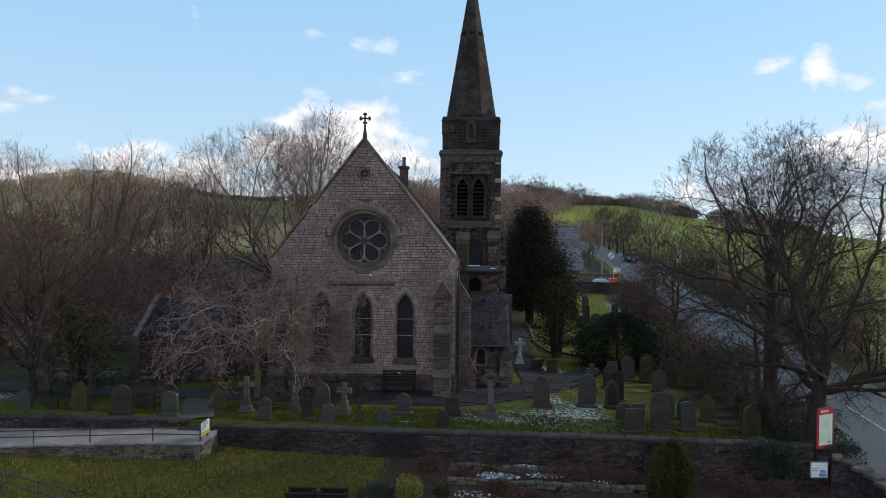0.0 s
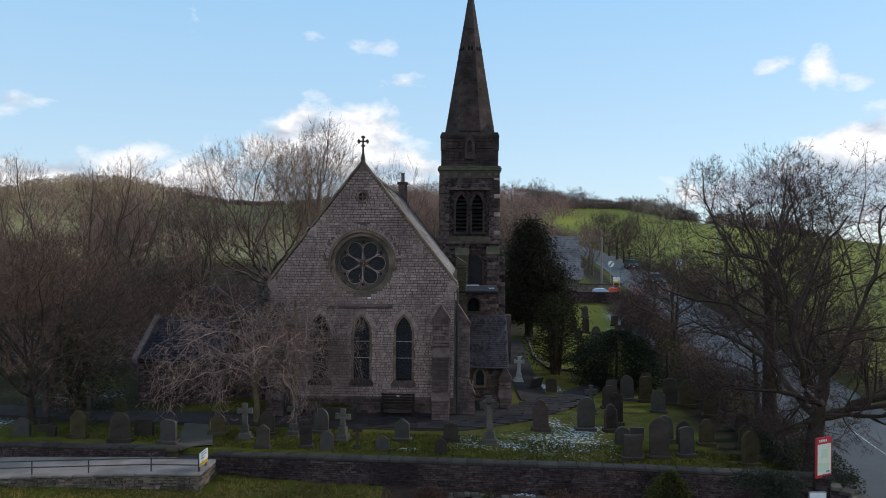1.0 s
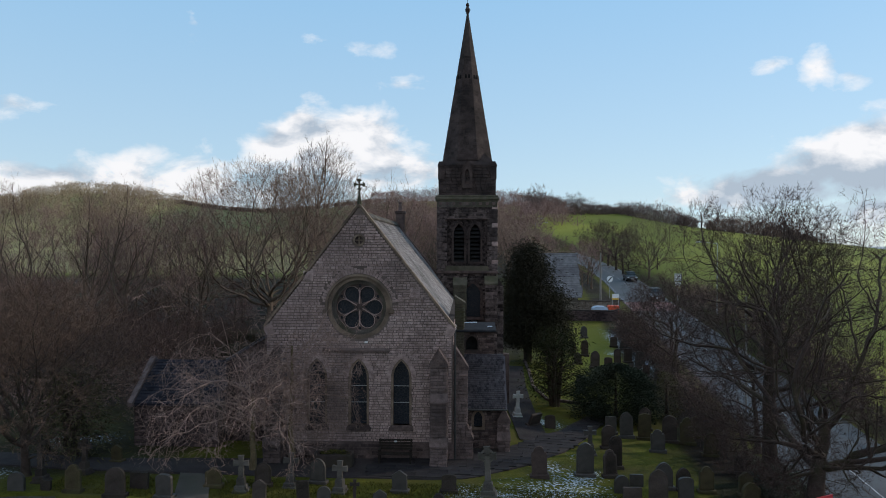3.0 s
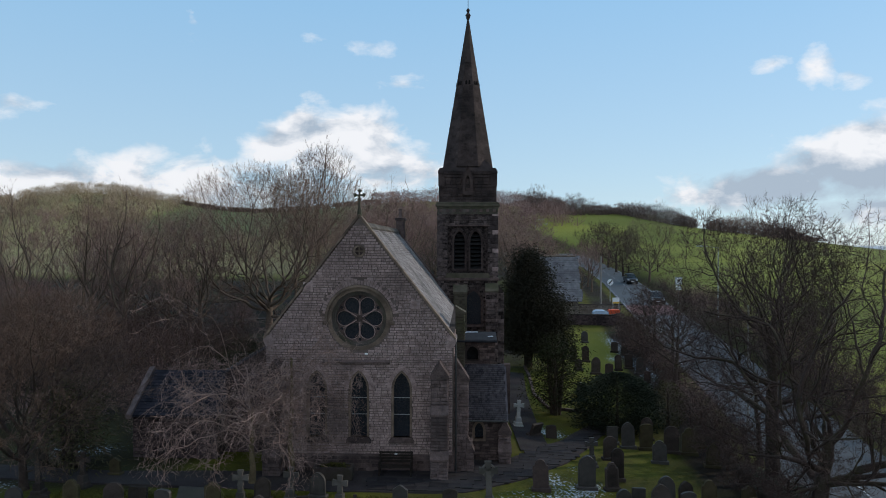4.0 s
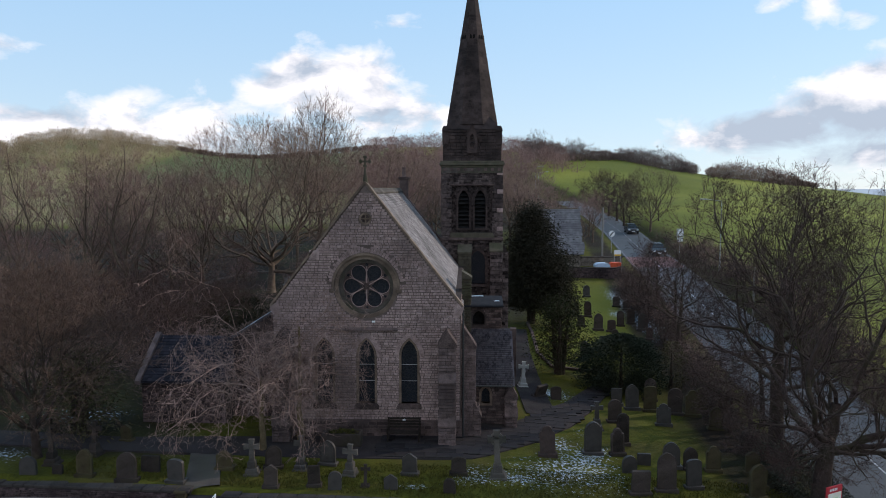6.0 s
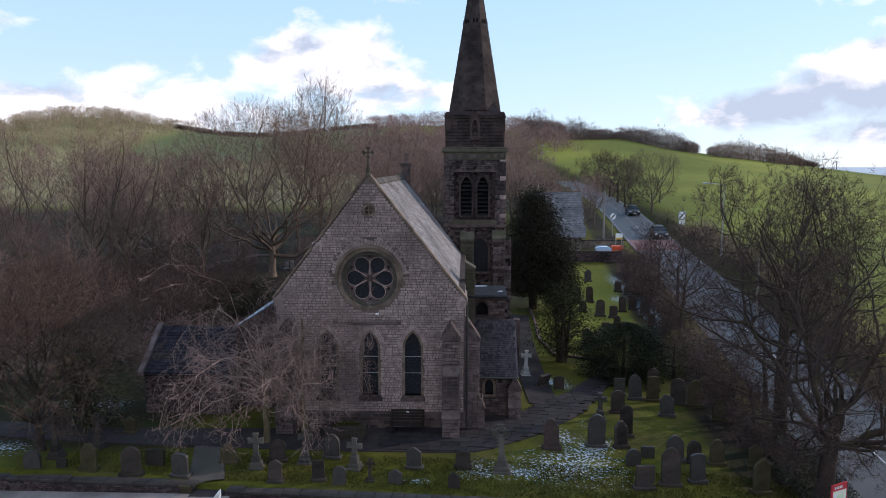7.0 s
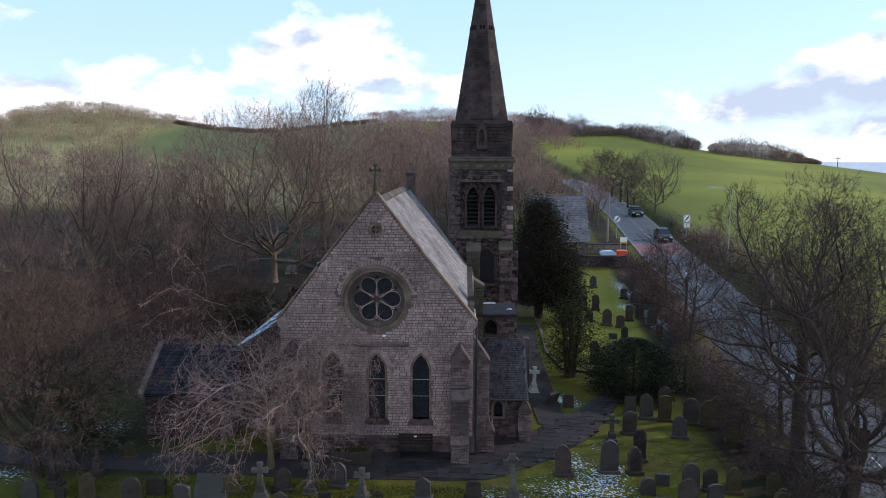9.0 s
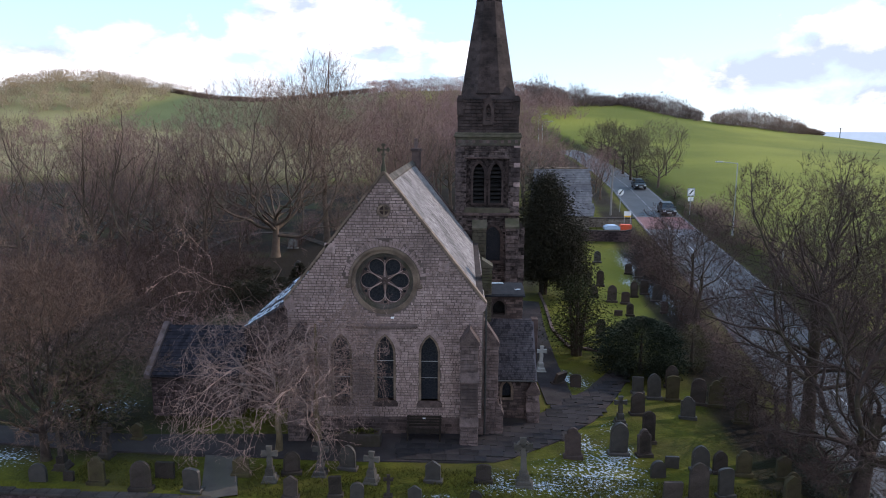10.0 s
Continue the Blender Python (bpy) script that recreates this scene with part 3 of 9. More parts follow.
for y in gy:
    for x in gx:
        verts.append((x, y, ground_z(x, y) + (0.05 * noise.noise((x * 0.4, y * 0.4, 0)) if y < 120 and not abs(x - road_x(y)) < 5 else 0) - (0.12 if abs(x - road_x(y)) < 3.3 else 0)))
        side = x - road_x(y)
        edge = 1 - smooth(120, 130, y)
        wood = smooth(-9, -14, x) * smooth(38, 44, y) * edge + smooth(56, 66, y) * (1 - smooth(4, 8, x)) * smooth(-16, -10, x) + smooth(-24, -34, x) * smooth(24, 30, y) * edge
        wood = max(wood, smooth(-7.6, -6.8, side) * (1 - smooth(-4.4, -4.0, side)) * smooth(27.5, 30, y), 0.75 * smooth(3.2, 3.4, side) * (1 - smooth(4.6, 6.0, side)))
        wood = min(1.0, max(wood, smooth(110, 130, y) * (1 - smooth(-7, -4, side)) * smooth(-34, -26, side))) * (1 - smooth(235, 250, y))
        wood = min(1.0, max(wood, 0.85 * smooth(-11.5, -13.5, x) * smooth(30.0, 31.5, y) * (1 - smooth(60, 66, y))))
        # green pasture; over the yew plot, sunlight on the grass painted as brighter green
        lush_sunlit = max(smooth(3.6, 4.6, side) * smooth(30, 50, y), 0.8 * smooth(122, 132, y) * smooth(-10, -16, x), 0.7 * smooth(46, 50, y) * (1 - smooth(76, 80, y)) * smooth(4.5, 6.5, x) * (1 - smooth(-5.6, -5.0, side)))
        snow = 0.0
        for sx, sy, ra, rb in ((4.2, 30.6, 3.2, 2.5), (5.2, 32.2, 1.6, 2.2), (2.2, 29.8, 2.2, 1.2), (0.6, 30.2, 0.9, 1.0), (6.0, 33.2, 0.9, 1.0), (4.3, 33.8, 1.0, 1.3), (5.8, 35.7, 0.7, 0.8), (0.4, 29.5, 1.4, 0.9), (5.6, 41.2, 0.7, 0.7), (-18.5, 36.0, 2.6, 1.6), (14.7, 72, 1.1, 6.5), (14.9, 61, 1.0, 7.5), (13.4, 66, 0.9, 2.5), (4.6, 42.0, 1.6, 1.6), (-14, 62, 3.0, 2.5), (-20, 30.6, 3, 1.2), (-1.8, 28.6, 0.9, 0.4)):
            snow = max(snow, 1 - math.hypot((x - sx) / ra, (y - sy) / rb))
        zone.append((wood, max(0.0, snow), lush_sunlit, 1.0))
        # first: far left field, darkened for cloud shade; second: tan meadow
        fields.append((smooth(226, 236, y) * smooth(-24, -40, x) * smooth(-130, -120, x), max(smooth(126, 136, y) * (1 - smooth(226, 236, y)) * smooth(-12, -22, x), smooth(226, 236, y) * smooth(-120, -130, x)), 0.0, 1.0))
nx = len(gx)
faces = [(j * nx + i, j * nx + i + 1, (j + 1) * nx + i + 1, (j + 1) * nx + i) for j in range(len(gy) - 1) for i in range(nx - 1)]
GRASS = surface("winter_grass", (0.024, 0.026, 0.004), (0.100, 0.102, 0.012), 0.9, 0.95, 0.8, 9.0, stain=(0.080, 0.064, 0.020), stain_scale=0.3, stain_amount=0.6, bump_size=0.06)
gt = GRASS.node_tree
shader = gt.nodes["Principled BSDF"]
grass_colour = shader.inputs["Base Color"].links[0].from_socket
attr = gt.nodes.new("ShaderNodeAttribute")
attr.attribute_name = "zone"
split = gt.nodes.new("ShaderNodeSeparateColor")
gt.links.new(attr.outputs["Color"], split.inputs[0])


def over(colour, factor, tint):
    n = gt.nodes.new("ShaderNodeMix")
    n.data_type = "RGBA"
    gt.links.new(factor, n.inputs["Factor"])
    gt.links.new(colour, n.inputs["A"])
    if isinstance(tint, tuple):
        n.inputs["B"].default_value = (*tint, 1)
    else:
        gt.links.new(tint, n.inputs["B"])
    return n.outputs["Result"]


def gnoise(size, detail=4.0):
    n = gt.nodes.new("ShaderNodeTexNoise")
    n.inputs["Scale"].default_value, n.inputs["Detail"].default_value = size, detail
    gt.links.new(gt.nodes.new("ShaderNodeTexCoord").outputs["Object"], n.inputs["Vector"])
    return n.outputs["Fac"]


def gcalc(op, a, b, clamp=False):
    n = gt.nodes.new("ShaderNodeMath")
    n.operation, n.use_clamp = op, clamp
    for i, v in enumerate((a, b)):
        if isinstance(v, (int, float)):
            n.inputs[i].default_value = v
        else:
            gt.links.new(v, n.inputs[i])
    return n.outputs[0]


# broad paler patches put uneven sunlight into the pasture's green
pasture = over(over(grass_colour, gcalc("ADD", 0.0, 0.75), (0.120, 0.138, 0.021)), gcalc("MULTIPLY", gcalc("SUBTRACT", gnoise(0.022, 6), 0.42), 4.0, True), (0.195, 0.198, 0.032))
colour = over(grass_colour, split.outputs[2], pasture)
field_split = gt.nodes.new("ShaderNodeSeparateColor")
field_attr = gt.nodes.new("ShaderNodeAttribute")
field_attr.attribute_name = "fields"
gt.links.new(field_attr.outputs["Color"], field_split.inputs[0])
# the far left field's green has a passing cloud's shade put into it
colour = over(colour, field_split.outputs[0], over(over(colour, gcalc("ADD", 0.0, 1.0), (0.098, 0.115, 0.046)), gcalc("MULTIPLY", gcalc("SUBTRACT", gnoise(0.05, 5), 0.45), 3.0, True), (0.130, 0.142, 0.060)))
colour = over(colour, field_split.outputs[1], over(over(colour, gcalc("ADD", 0.0, 1.0), (0.20, 0.178, 0.080)), gcalc("MULTIPLY", gcalc("SUBTRACT", gnoise(0.04, 5), 0.45), 3.0, True), (0.32, 0.275, 0.130)))
# leaf litter, its brown deepened for the shade under the trees
shaded_litter = over(colour, gcalc("ADD", 0.0, 1.0), (0.018, 0.013, 0.009))
shaded_litter = over(shaded_litter, gcalc("MULTIPLY", gcalc("SUBTRACT", gnoise(0.22, 6), 0.5), 4.0, True), (0.035, 0.04, 0.012))
colour = over(colour, gcalc("MULTIPLY", split.outputs[0], 1.0, True), shaded_litter)
patch = gcalc("MULTIPLY", gcalc("SUBTRACT", gcalc("ADD", gcalc("MULTIPLY", split.outputs[1], 0.25), gnoise(8.5, 10)), 0.655), 7.0, True)
patch = gcalc("MULTIPLY", patch, gcalc("MULTIPLY", split.outputs[1], 8.0, True))
colour = over(colour, patch, (0.44, 0.50, 0.585))
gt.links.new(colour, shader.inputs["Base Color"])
ground_me = bpy.data.meshes.new("ground")
ground_me.from_pydata(verts, [], faces)
ground_me.materials.append(GRASS)
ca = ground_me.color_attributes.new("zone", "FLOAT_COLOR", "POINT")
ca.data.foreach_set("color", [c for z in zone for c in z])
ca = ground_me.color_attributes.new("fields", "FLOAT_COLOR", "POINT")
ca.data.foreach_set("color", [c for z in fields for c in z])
ground_me.polygons.foreach_set("use_smooth", [True] * len(ground_me.polygons))
ground = tagged(new("ground", ground_me), "grassy hillside with churchyard lawn, pasture and old snow patches", "ground", kind="structure")
# the lowland beyond the ridge, a glowing sheet with haze in its blue
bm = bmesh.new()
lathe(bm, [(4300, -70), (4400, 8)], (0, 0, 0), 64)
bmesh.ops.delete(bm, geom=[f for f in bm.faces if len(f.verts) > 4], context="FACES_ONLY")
structure("backdrop", bm, FAR_LAND, "far haze-blue lowland on the horizon", "distance")


def strip(name, centre, ys, x_from, x_to, lift, material, label, category, z_of=None, cross=4):
    """A ribbon of surface that follows the ground."""
    vs, fs = [], []
    for y in ys:
        for i in range(cross + 1):
            x = centre(y) + x_from + (x_to - x_from) * i / cross
            vs.append((x, y, (z_of or ground_z)(x, y) + lift))
    for j in range(len(ys) - 1):
        for i in range(cross):
            a = j * (cross + 1) + i
            fs.append((a, a + 1, a + cross + 2, a + cross + 1))
    ob = raw(name, vs, fs, material)
    return tagged(ob, label, category, kind="structure")


road_ys = [-60 + 2.0 * i for i in range(160)]
flat = lambda x, y: slope_z(y)
strip("road", road_x, road_ys, -3.1, 3.1, 0.0, TARMAC, "worn grey two-lane road climbing past the churchyard", "road", flat, 6)
strip("road_red", road_x, [86 + i for i in range(9)], -3.0, 0.0, 0.004, REDTAR, "faded red surfacing across the road lane", "road marking", flat, 4)
strip("road_red_near", road_x, [86 + i for i in range(9)], 0.15, 2.9, 0.004, REDTAR, "faded red surfacing across the road lane", "road marking", flat, 4)
strip("pavement", road_x, [-60 + 2.0 * i for i in range(44)], -4.3, -3.22, 0.12, PATHTAR, "narrow tarmac footway beside the road", "pavement", flat, 2)

# ---- the church ----
rng = random.Random(7)
FY = 34.0                       # face of the gable wall
CX = -4.4                       # middle of the nave
WL, WR = -8.6, -0.15            # corners of the nave
APEX, EAVE = 11.45, 6.05
church = thing("church", (CX, FY, 0), "Victorian gritstone church with rose window, slated roof and spire", "church")
church.location = (0, 0, 0)


def cpart(name, bm, material, label="", parent=None):
    return part(name, bm, material, parent or church, label)


def gable_x(z):
    """Half the width of the gable at a height."""
    return min((APEX - z) / (APEX - EAVE) * (WR - WL) / 2, (WR - WL) / 2)


lancets = [arch(x, 0.365, 1.62, 3.75, 4.5) for x in (-6.3, CX, -2.47)]
ROSE_Z = 6.91
circle = lambda cx, cz, r, n=40: [(cx + r * math.cos(2 * math.pi * i / n), cz + r * math.sin(2 * math.pi * i / n)) for i in range(n)]
rose_hole = circle(CX, ROSE_Z, 1.40, 48)
oculus_hole = circle(CX, 9.95, 0.20, 20)
outline = [(WL, -0.4), (WR, -0.4), (WR, EAVE), (CX, APEX), (WL, EAVE)]
cpart("gable_wall", holed(bmesh.new(), outline, [grown(l, 0.06) for l in lancets] + [rose_hole, oculus_hole], FY, FY + 0.7), GABLE_MORTAR)
blocked = [grown(l, 0.10) for l in lancets] + [circle(CX, ROSE_Z, 1.45, 40), [(CX + 1.78 * math.cos(radians(5 + 170 * i / 20)), ROSE_Z + 1.78 * math.sin(radians(5 + 170 * i / 20))) for i in range(21)], circle(CX, 9.95, 0.28, 16)]
no_stone = lambda u, v: any(inside((u, v), b) for b in blocked)
vs, fs = coursed(rng, front(FY), lambda v: (CX - gable_x(v) + 0.02, CX + gable_x(v) - 0.02), 0.85, APEX - 0.35, no_stone, course=0.118, length=(0.11, 0.34), joint=0.013, proud=0.05)
vs, fs = pieces("stone_block", vs, fs, 8, 5, lambda x, y, z: -5.6 < x < -1.3 and 1.2 < z < 3.4, STONE_PIECE, church)
raw("gable_stonework", vs, fs, STONE, church, "coursed brown-grey gritstone blocks", stuff=True)
vs, fs = coursed(rng, front(FY - 0.09), lambda v: (WL - 0.05, WR + 0.05), -0.4, 0.78, None, course=0.17, length=(0.3, 0.6))
raw("plinth_stonework", vs, fs, DARK_STONE, church, "large dark plinth blocks", stuff=True)
bm = box(bmesh.new(), WL - 0.05, WR + 0.05, FY - 0.1, FY + 0.01, -0.4, 0.77)
cpart("plinth", prism(bm, [(WL - 0.06, 0.77), (WR + 0.06, 0.77), (WR + 0.03, 0.87), (WL - 0.03, 0.87)], FY - 0.11, FY + 0.0), DARK_STONE, "chamfered plinth course")
# paler blocks let into the gable
for x, z in ((-6.7, 8.35), (-1.85, 7.55)):
    cpart("brick", box(bmesh.new(), x - 0.22, x + 0.22, FY - 0.05, FY + 0.1, z - 0.2, z + 0.2, 0.015), STONE)

# coping, kneelers and the cross
for s in (-1, 1):
    a, b = Vector((CX, APEX + 0.13)), Vector((CX + s * ((WR - WL) / 2 + 0.12), EAVE - 0.02))
    along = (b - a).normalized()
    up = Vector((-along.y, along.x)) if s < 0 else Vector((along.y, -along.x))
    if up.y < 0:
        up = -up
    n, length = 11, (b - a).length
    for i in range(n):
        p, q = a + along * (length * i / n + 0.006), a + along * (length * (i + 1) / n - 0.006)
        bm = bmesh.new()
        lip = -0.06 + rng.uniform(-0.008, 0.008)
        prism(bm, [tuple(p + up * 0.04), tuple(q + up * 0.04), tuple(q + up * lip), tuple(p + up * lip)], FY - 0.05, FY + 0.42)
        cpart("coping_stone", bm, DRESSED)
    kx = WR if s > 0 else WL
    bm = bmesh.new()
    prism(bm, [(kx - s * 0.35, EAVE - 0.4), (kx, EAVE - 0.4), (kx + s * 0.1, EAVE - 0.22), (kx + s * 0.13, EAVE - 0.04), (kx - s * 0.25, EAVE + 0.2)], FY - 0.05, FY + 0.4)
    cpart("kneeler", bm, STONE, "weathered kneeler stone at the eaves")
bm = bmesh.new()
lathe(bm, [(0.12, -0.25), (0.10, 0.1), (0.055, 0.3), (0.045, 0.55)], (CX, FY + 0.12, APEX + 0.2), 8)
cpart("finial_stem", bm, MOSSY)
bm = bmesh.new()
cz = APEX + 1.02
for a in (0, 90, 180, 270):
    m = pose(CX, FY + 0.12, cz, 0, a, 0)
    prism(bm, [(-0.032, 0.0), (0.032, 0.0), (0.038, 0.14), (0.10, 0.18), (0.085, 0.23), (0.03, 0.26), (-0.03, 0.26), (-0.085, 0.23), (-0.10, 0.18), (-0.038, 0.14)], -0.04, 0.04, m)
cpart("finial_cross", bm, MOSSY, "carved stone gable cross")

# rose window
rose = cpart("rose_window", ring(bmesh.new(), CX, ROSE_Z, 1.24, 1.42, FY - 0.02, FY + 0.12), DRESSED, "six-petalled rose window with moulded sandstone rings")
# the recess's shade is put into the darker stone of these inner rings
for r0, r1, y0, y1 in ((1.16, 1.27, FY + 0.08, FY + 0.2), (1.06, 1.19, FY + 0.16, FY + 0.34)):
    cpart("moulding", ring(bmesh.new(), CX, ROSE_Z, r0, r1, y0, y1), COPE, "", rose)
cpart("hood_mould", ring(bmesh.new(), CX, ROSE_Z, 1.42, 1.53, FY - 0.13, FY + 0.02, -4, 184, 40), DRESSED, "projecting hood mould", rose)
for s in (-1, 1):
    cpart("label_stop", box(bmesh.new(), CX + s * 1.5 - 0.11, CX + s * 1.5 + 0.11, FY - 0.15, FY + 0.02, ROSE_Z - 0.26, ROSE_Z - 0.08, 0.03), DRESSED, "", rose)
petals = []
for k in range(6):
    a = radians(60 * k)
    pts = [(0.20, 0.0)]
    for i in range(17):
        b = radians(-128 + 256 * i / 16)
        pts.append((0.70 + 0.335 * math.cos(b), 0.335 * math.sin(b)))
    petals.append([(CX + p * math.cos(a) - q * math.sin(a), ROSE_Z + p * math.sin(a) + q * math.cos(a)) for p, q in pts])
for k in range(6):
    a = radians(60 * k + 30)
    petals.append(circle(CX + 0.96 * math.cos(a), ROSE_Z + 0.96 * math.sin(a), 0.075, 10))
cpart("tracery", holed(bmesh.new(), circle(CX, ROSE_Z, 1.10, 48), petals, FY + 0.27, FY + 0.38), DARK_STONE, "stone tracery", rose)
for k in range(6):
    a = radians(60 * k + 30)
    bm = bmesh.new()
    m = Matrix.Translation((CX, FY + 0.27, ROSE_Z)) @ Matrix.Rotation(-a, 4, "Y")
    bmesh.ops.transform(box(bm, 0.1, 0.88, -0.035, 0.02, -0.02, 0.02, 0.008), matrix=m, verts=bm.verts)
    cpart("spoke", bm, STONE, "", rose)
    bm = ring(bmesh.new(), CX + 0.7 * math.cos(a - radians(30)), ROSE_Z + 0.7 * math.sin(a - radians(30)), 0.325, 0.352, FY + 0.24, FY + 0.3, math.degrees(a) - 30 - 122, math.degrees(a) - 30 + 122, 18)
    cpart("petal_rim", bm, STONE, "", rose)
cpart("hub", ring(bmesh.new(), CX, ROSE_Z, 0.05, 0.15, FY + 0.2, FY + 0.3, steps=16), DARK_STONE, "", rose)
cpart("rose_glass", ring(bmesh.new(), CX, ROSE_Z, 0.0, 1.12, FY + 0.36, FY + 0.39), GLASS, "dark leaded glass", rose)
for i in range(33):
    a0 = 8 + 164 * i / 33
    bm = ring(bmesh.new(), CX, ROSE_Z, 1.545, 1.545 + rng.uniform(0.10, 0.34), FY - 0.05 - rng.uniform(0, 0.03), FY + 0.05, a0 + 0.45, a0 + 164 / 33 - 0.45, 2)
    cpart("voussoir", bm, STONE, "", rose)
cpart("voussoir_bed", ring(bmesh.new(), CX, ROSE_Z, 1.42, 1.73, FY - 0.012, FY + 0.05, 6, 174, 40), GABLE_MORTAR, "", rose)
# oculus and ledge
eye = cpart("oculus", ring(bmesh.new(), CX, 9.95, 0.19, 0.27, FY - 0.03, FY + 0.06, steps=20), DRESSED, "small round opening with a stone ring")
cpart("oculus_back", ring(bmesh.new(), CX, 9.95, 0.0, 0.2, FY + 0.10, FY + 0.14, steps=20), DARK_STONE, "", eye)
cpart("quatrefoil", box(box(bmesh.new(), CX - 0.03, CX + 0.03, FY + 0.05, FY + 0.1, 9.75, 10.15), CX - 0.19, CX + 0.19, FY + 0.06, FY + 0.11, 9.92, 9.98), DRESSED, "", eye)
vs = [(-6.03, FY - 0.14, 4.93), (-2.98, FY - 0.14, 4.93), (-2.98, FY - 0.14, 5.0), (-6.03, FY - 0.14, 5.0), (-6.03, FY + 0.02, 4.9), (-2.98, FY + 0.02, 4.9), (-2.98, FY + 0.02, 5.12), (-6.03, FY + 0.02, 5.12)]
raw("ledge", vs, [(0, 1, 2, 3), (3, 2, 6, 7), (0, 4, 5, 1), (1, 5, 6, 2), (0, 3, 7, 4)], DARK_STONE, church, "weathered dark stone ledge")
cpart("floodlight", box(bmesh.new(), -4.13, -3.99, FY - 0.10, FY + 0.02, 5.31, 5.38, 0.01), SIGN_WHITE, "small white wall lamp")

# lancets
for l, x in zip(lancets, (-6.3, CX, -2.47)):
    win = cpart("lancet_window", holed(bmesh.new(), grown(l, 0.10), [l], FY - 0.02, FY + 0.22), DRESSED, "tall pointed lancet with sandstone surround")
    cpart("pane", prism(bmesh.new(), grown(l, 0.02), FY + 0.2, FY + 0.23), GLASS, "dark leaded glass", win)
    for z in (2.6, 3.35):
        cpart("saddle_bar", box(bmesh.new(), x - 0.36, x + 0.36, FY + 0.16, FY + 0.185, z - 0.01, z + 0.01), GALV, "", win)
    cpart("sill", prism(bmesh.new(), [(x - 0.55, 1.36), (x + 0.55, 1.36), (x + 0.55, 1.5), (x + 0.45, 1.62), (x - 0.45, 1.62), (x - 0.55, 1.5)], FY - 0.1, FY + 0.2), DARK_STONE, "sloping sill", win)
    half, spring, apex = 0.47, 3.75, 4.62
    top = arch(x, half, 1.6, spring, apex, 6)[2:]
    outer = arch(x, half + 0.2, 1.6, spring, apex + 0.23, 6)[2:]
    for i in range(len(top) - 1):
        bm = bmesh.new()
        prism(bm, [top[i], outer[i], outer[i + 1], top[i + 1]], FY - 0.045 - rng.uniform(0, 0.02), FY + 0.05)
        cpart("voussoir", bm, STONE, "", win)

# buttresses
def buttress(x0, x1, y, deep, top, offsets, name="buttress"):
    """A stepped buttress that stands out from a wall facing -y at y."""
    b = cpart(name, box(bmesh.new(), x0 + 0.03, x1 - 0.03, y - offsets[-1][1] + 0.03, y, -0.5, top), MORTAR, "stepped stone buttress")
    lo = -0.5
    d = deep
    for hi, nd in offsets + [(top, None)]:
        f = y - d
        part("core", box(bmesh.new(), x0 + 0.02, x1 - 0.02, f + 0.02, y, lo, hi - 0.01), MORTAR, b)
        vs, fs = coursed(rng, front(f), lambda v: (x0, x1), lo, hi, course=0.14, length=(0.2, 0.42))
        for side, sx in ((right(x1), 1), (left(x0), -1)):
            v2, f2 = coursed(rng, side, (lambda v: (f, y)) if sx > 0 else (lambda v: (-y, -f)), lo, hi, course=0.14, length=(0.2, 0.42))
            s = len(vs)
            vs += v2
            fs += [tuple(i + s for i in q) for q in f2]
        raw("buttress_stonework", vs, fs, BUTTRESS_STONE, b, stuff=True)
        if nd is not None:
            cap = [(x0 - 0.04, f - 0.05, hi - 0.02), (x1 + 0.04, f - 0.05, hi - 0.02), (x1 + 0.04, f - 0.05, hi + 0.05), (x0 - 0.04, f - 0.05, hi + 0.05),
                   (x0 - 0.04, y - nd, hi - 0.02), (x1 + 0.04, y - nd, hi - 0.02), (x1 + 0.04, y - nd, hi + 0.4), (x0 - 0.04, y - nd, hi + 0.4)]
            raw("weathering", cap, [(0, 1, 2, 3), (3, 2, 6, 7), (1, 5, 6, 2), (0, 3, 7, 4), (0, 4, 5, 1)], DARK_STONE, b)
            d = nd
        lo = hi
    xm = (x0 + x1) / 2
    bm = prism(bmesh.new(), [(x0 - 0.06, top), (x1 + 0.06, top), (x1 + 0.06, top + 0.1), (xm, top + 0.75), (x0 - 0.06, top + 0.1)], y - d - 0.05, y + 0.0)
    part("gablet", bm, DARK_STONE, b, "gabled buttress head")


buttress(-1.1, -0.38, FY, 1.25, 4.4, [(0.95, 1.12), (2.85, 0.85)])
buttress(-8.4, -7.68, FY, 1.25, 4.4, [(0.95, 1.12), (2.85, 0.85)])
# the corner buttress that faces the road
vs, fs = [], []
side = cpart("buttress", box(bmesh.new(), WR - 0.1, 0.35, FY + 0.08, FY + 0.72, -0.5, 4.0), MORTAR, "stepped stone buttress")
for x1, lo, hi in ((0.75, -0.5, 0.95), (0.68, 0.95, 1.5), (0.5, 1.5, 4.15)):
    for pl, sp in ((front(FY + 0.05), lambda v: (WR, x1)), (right(x1), lambda v: (FY + 0.05, FY + 0.75))):
        v2, f2 = coursed(rng, pl, sp, lo, hi, course=0.14, length=(0.2, 0.4))
        s = len(vs)
        vs += v2
        fs += [tuple(i + s for i in q) for q in f2]
raw("buttress_stonework", vs, fs, BUTTRESS_STONE, side, stuff=True)
cpart("buttress_core", box(box(bmesh.new(), WR, 0.73, FY + 0.07, FY + 0.73, -0.5, 0.9), WR, 0.48, FY + 0.07, FY + 0.73, 0.9, 4.14), MORTAR, "", side)
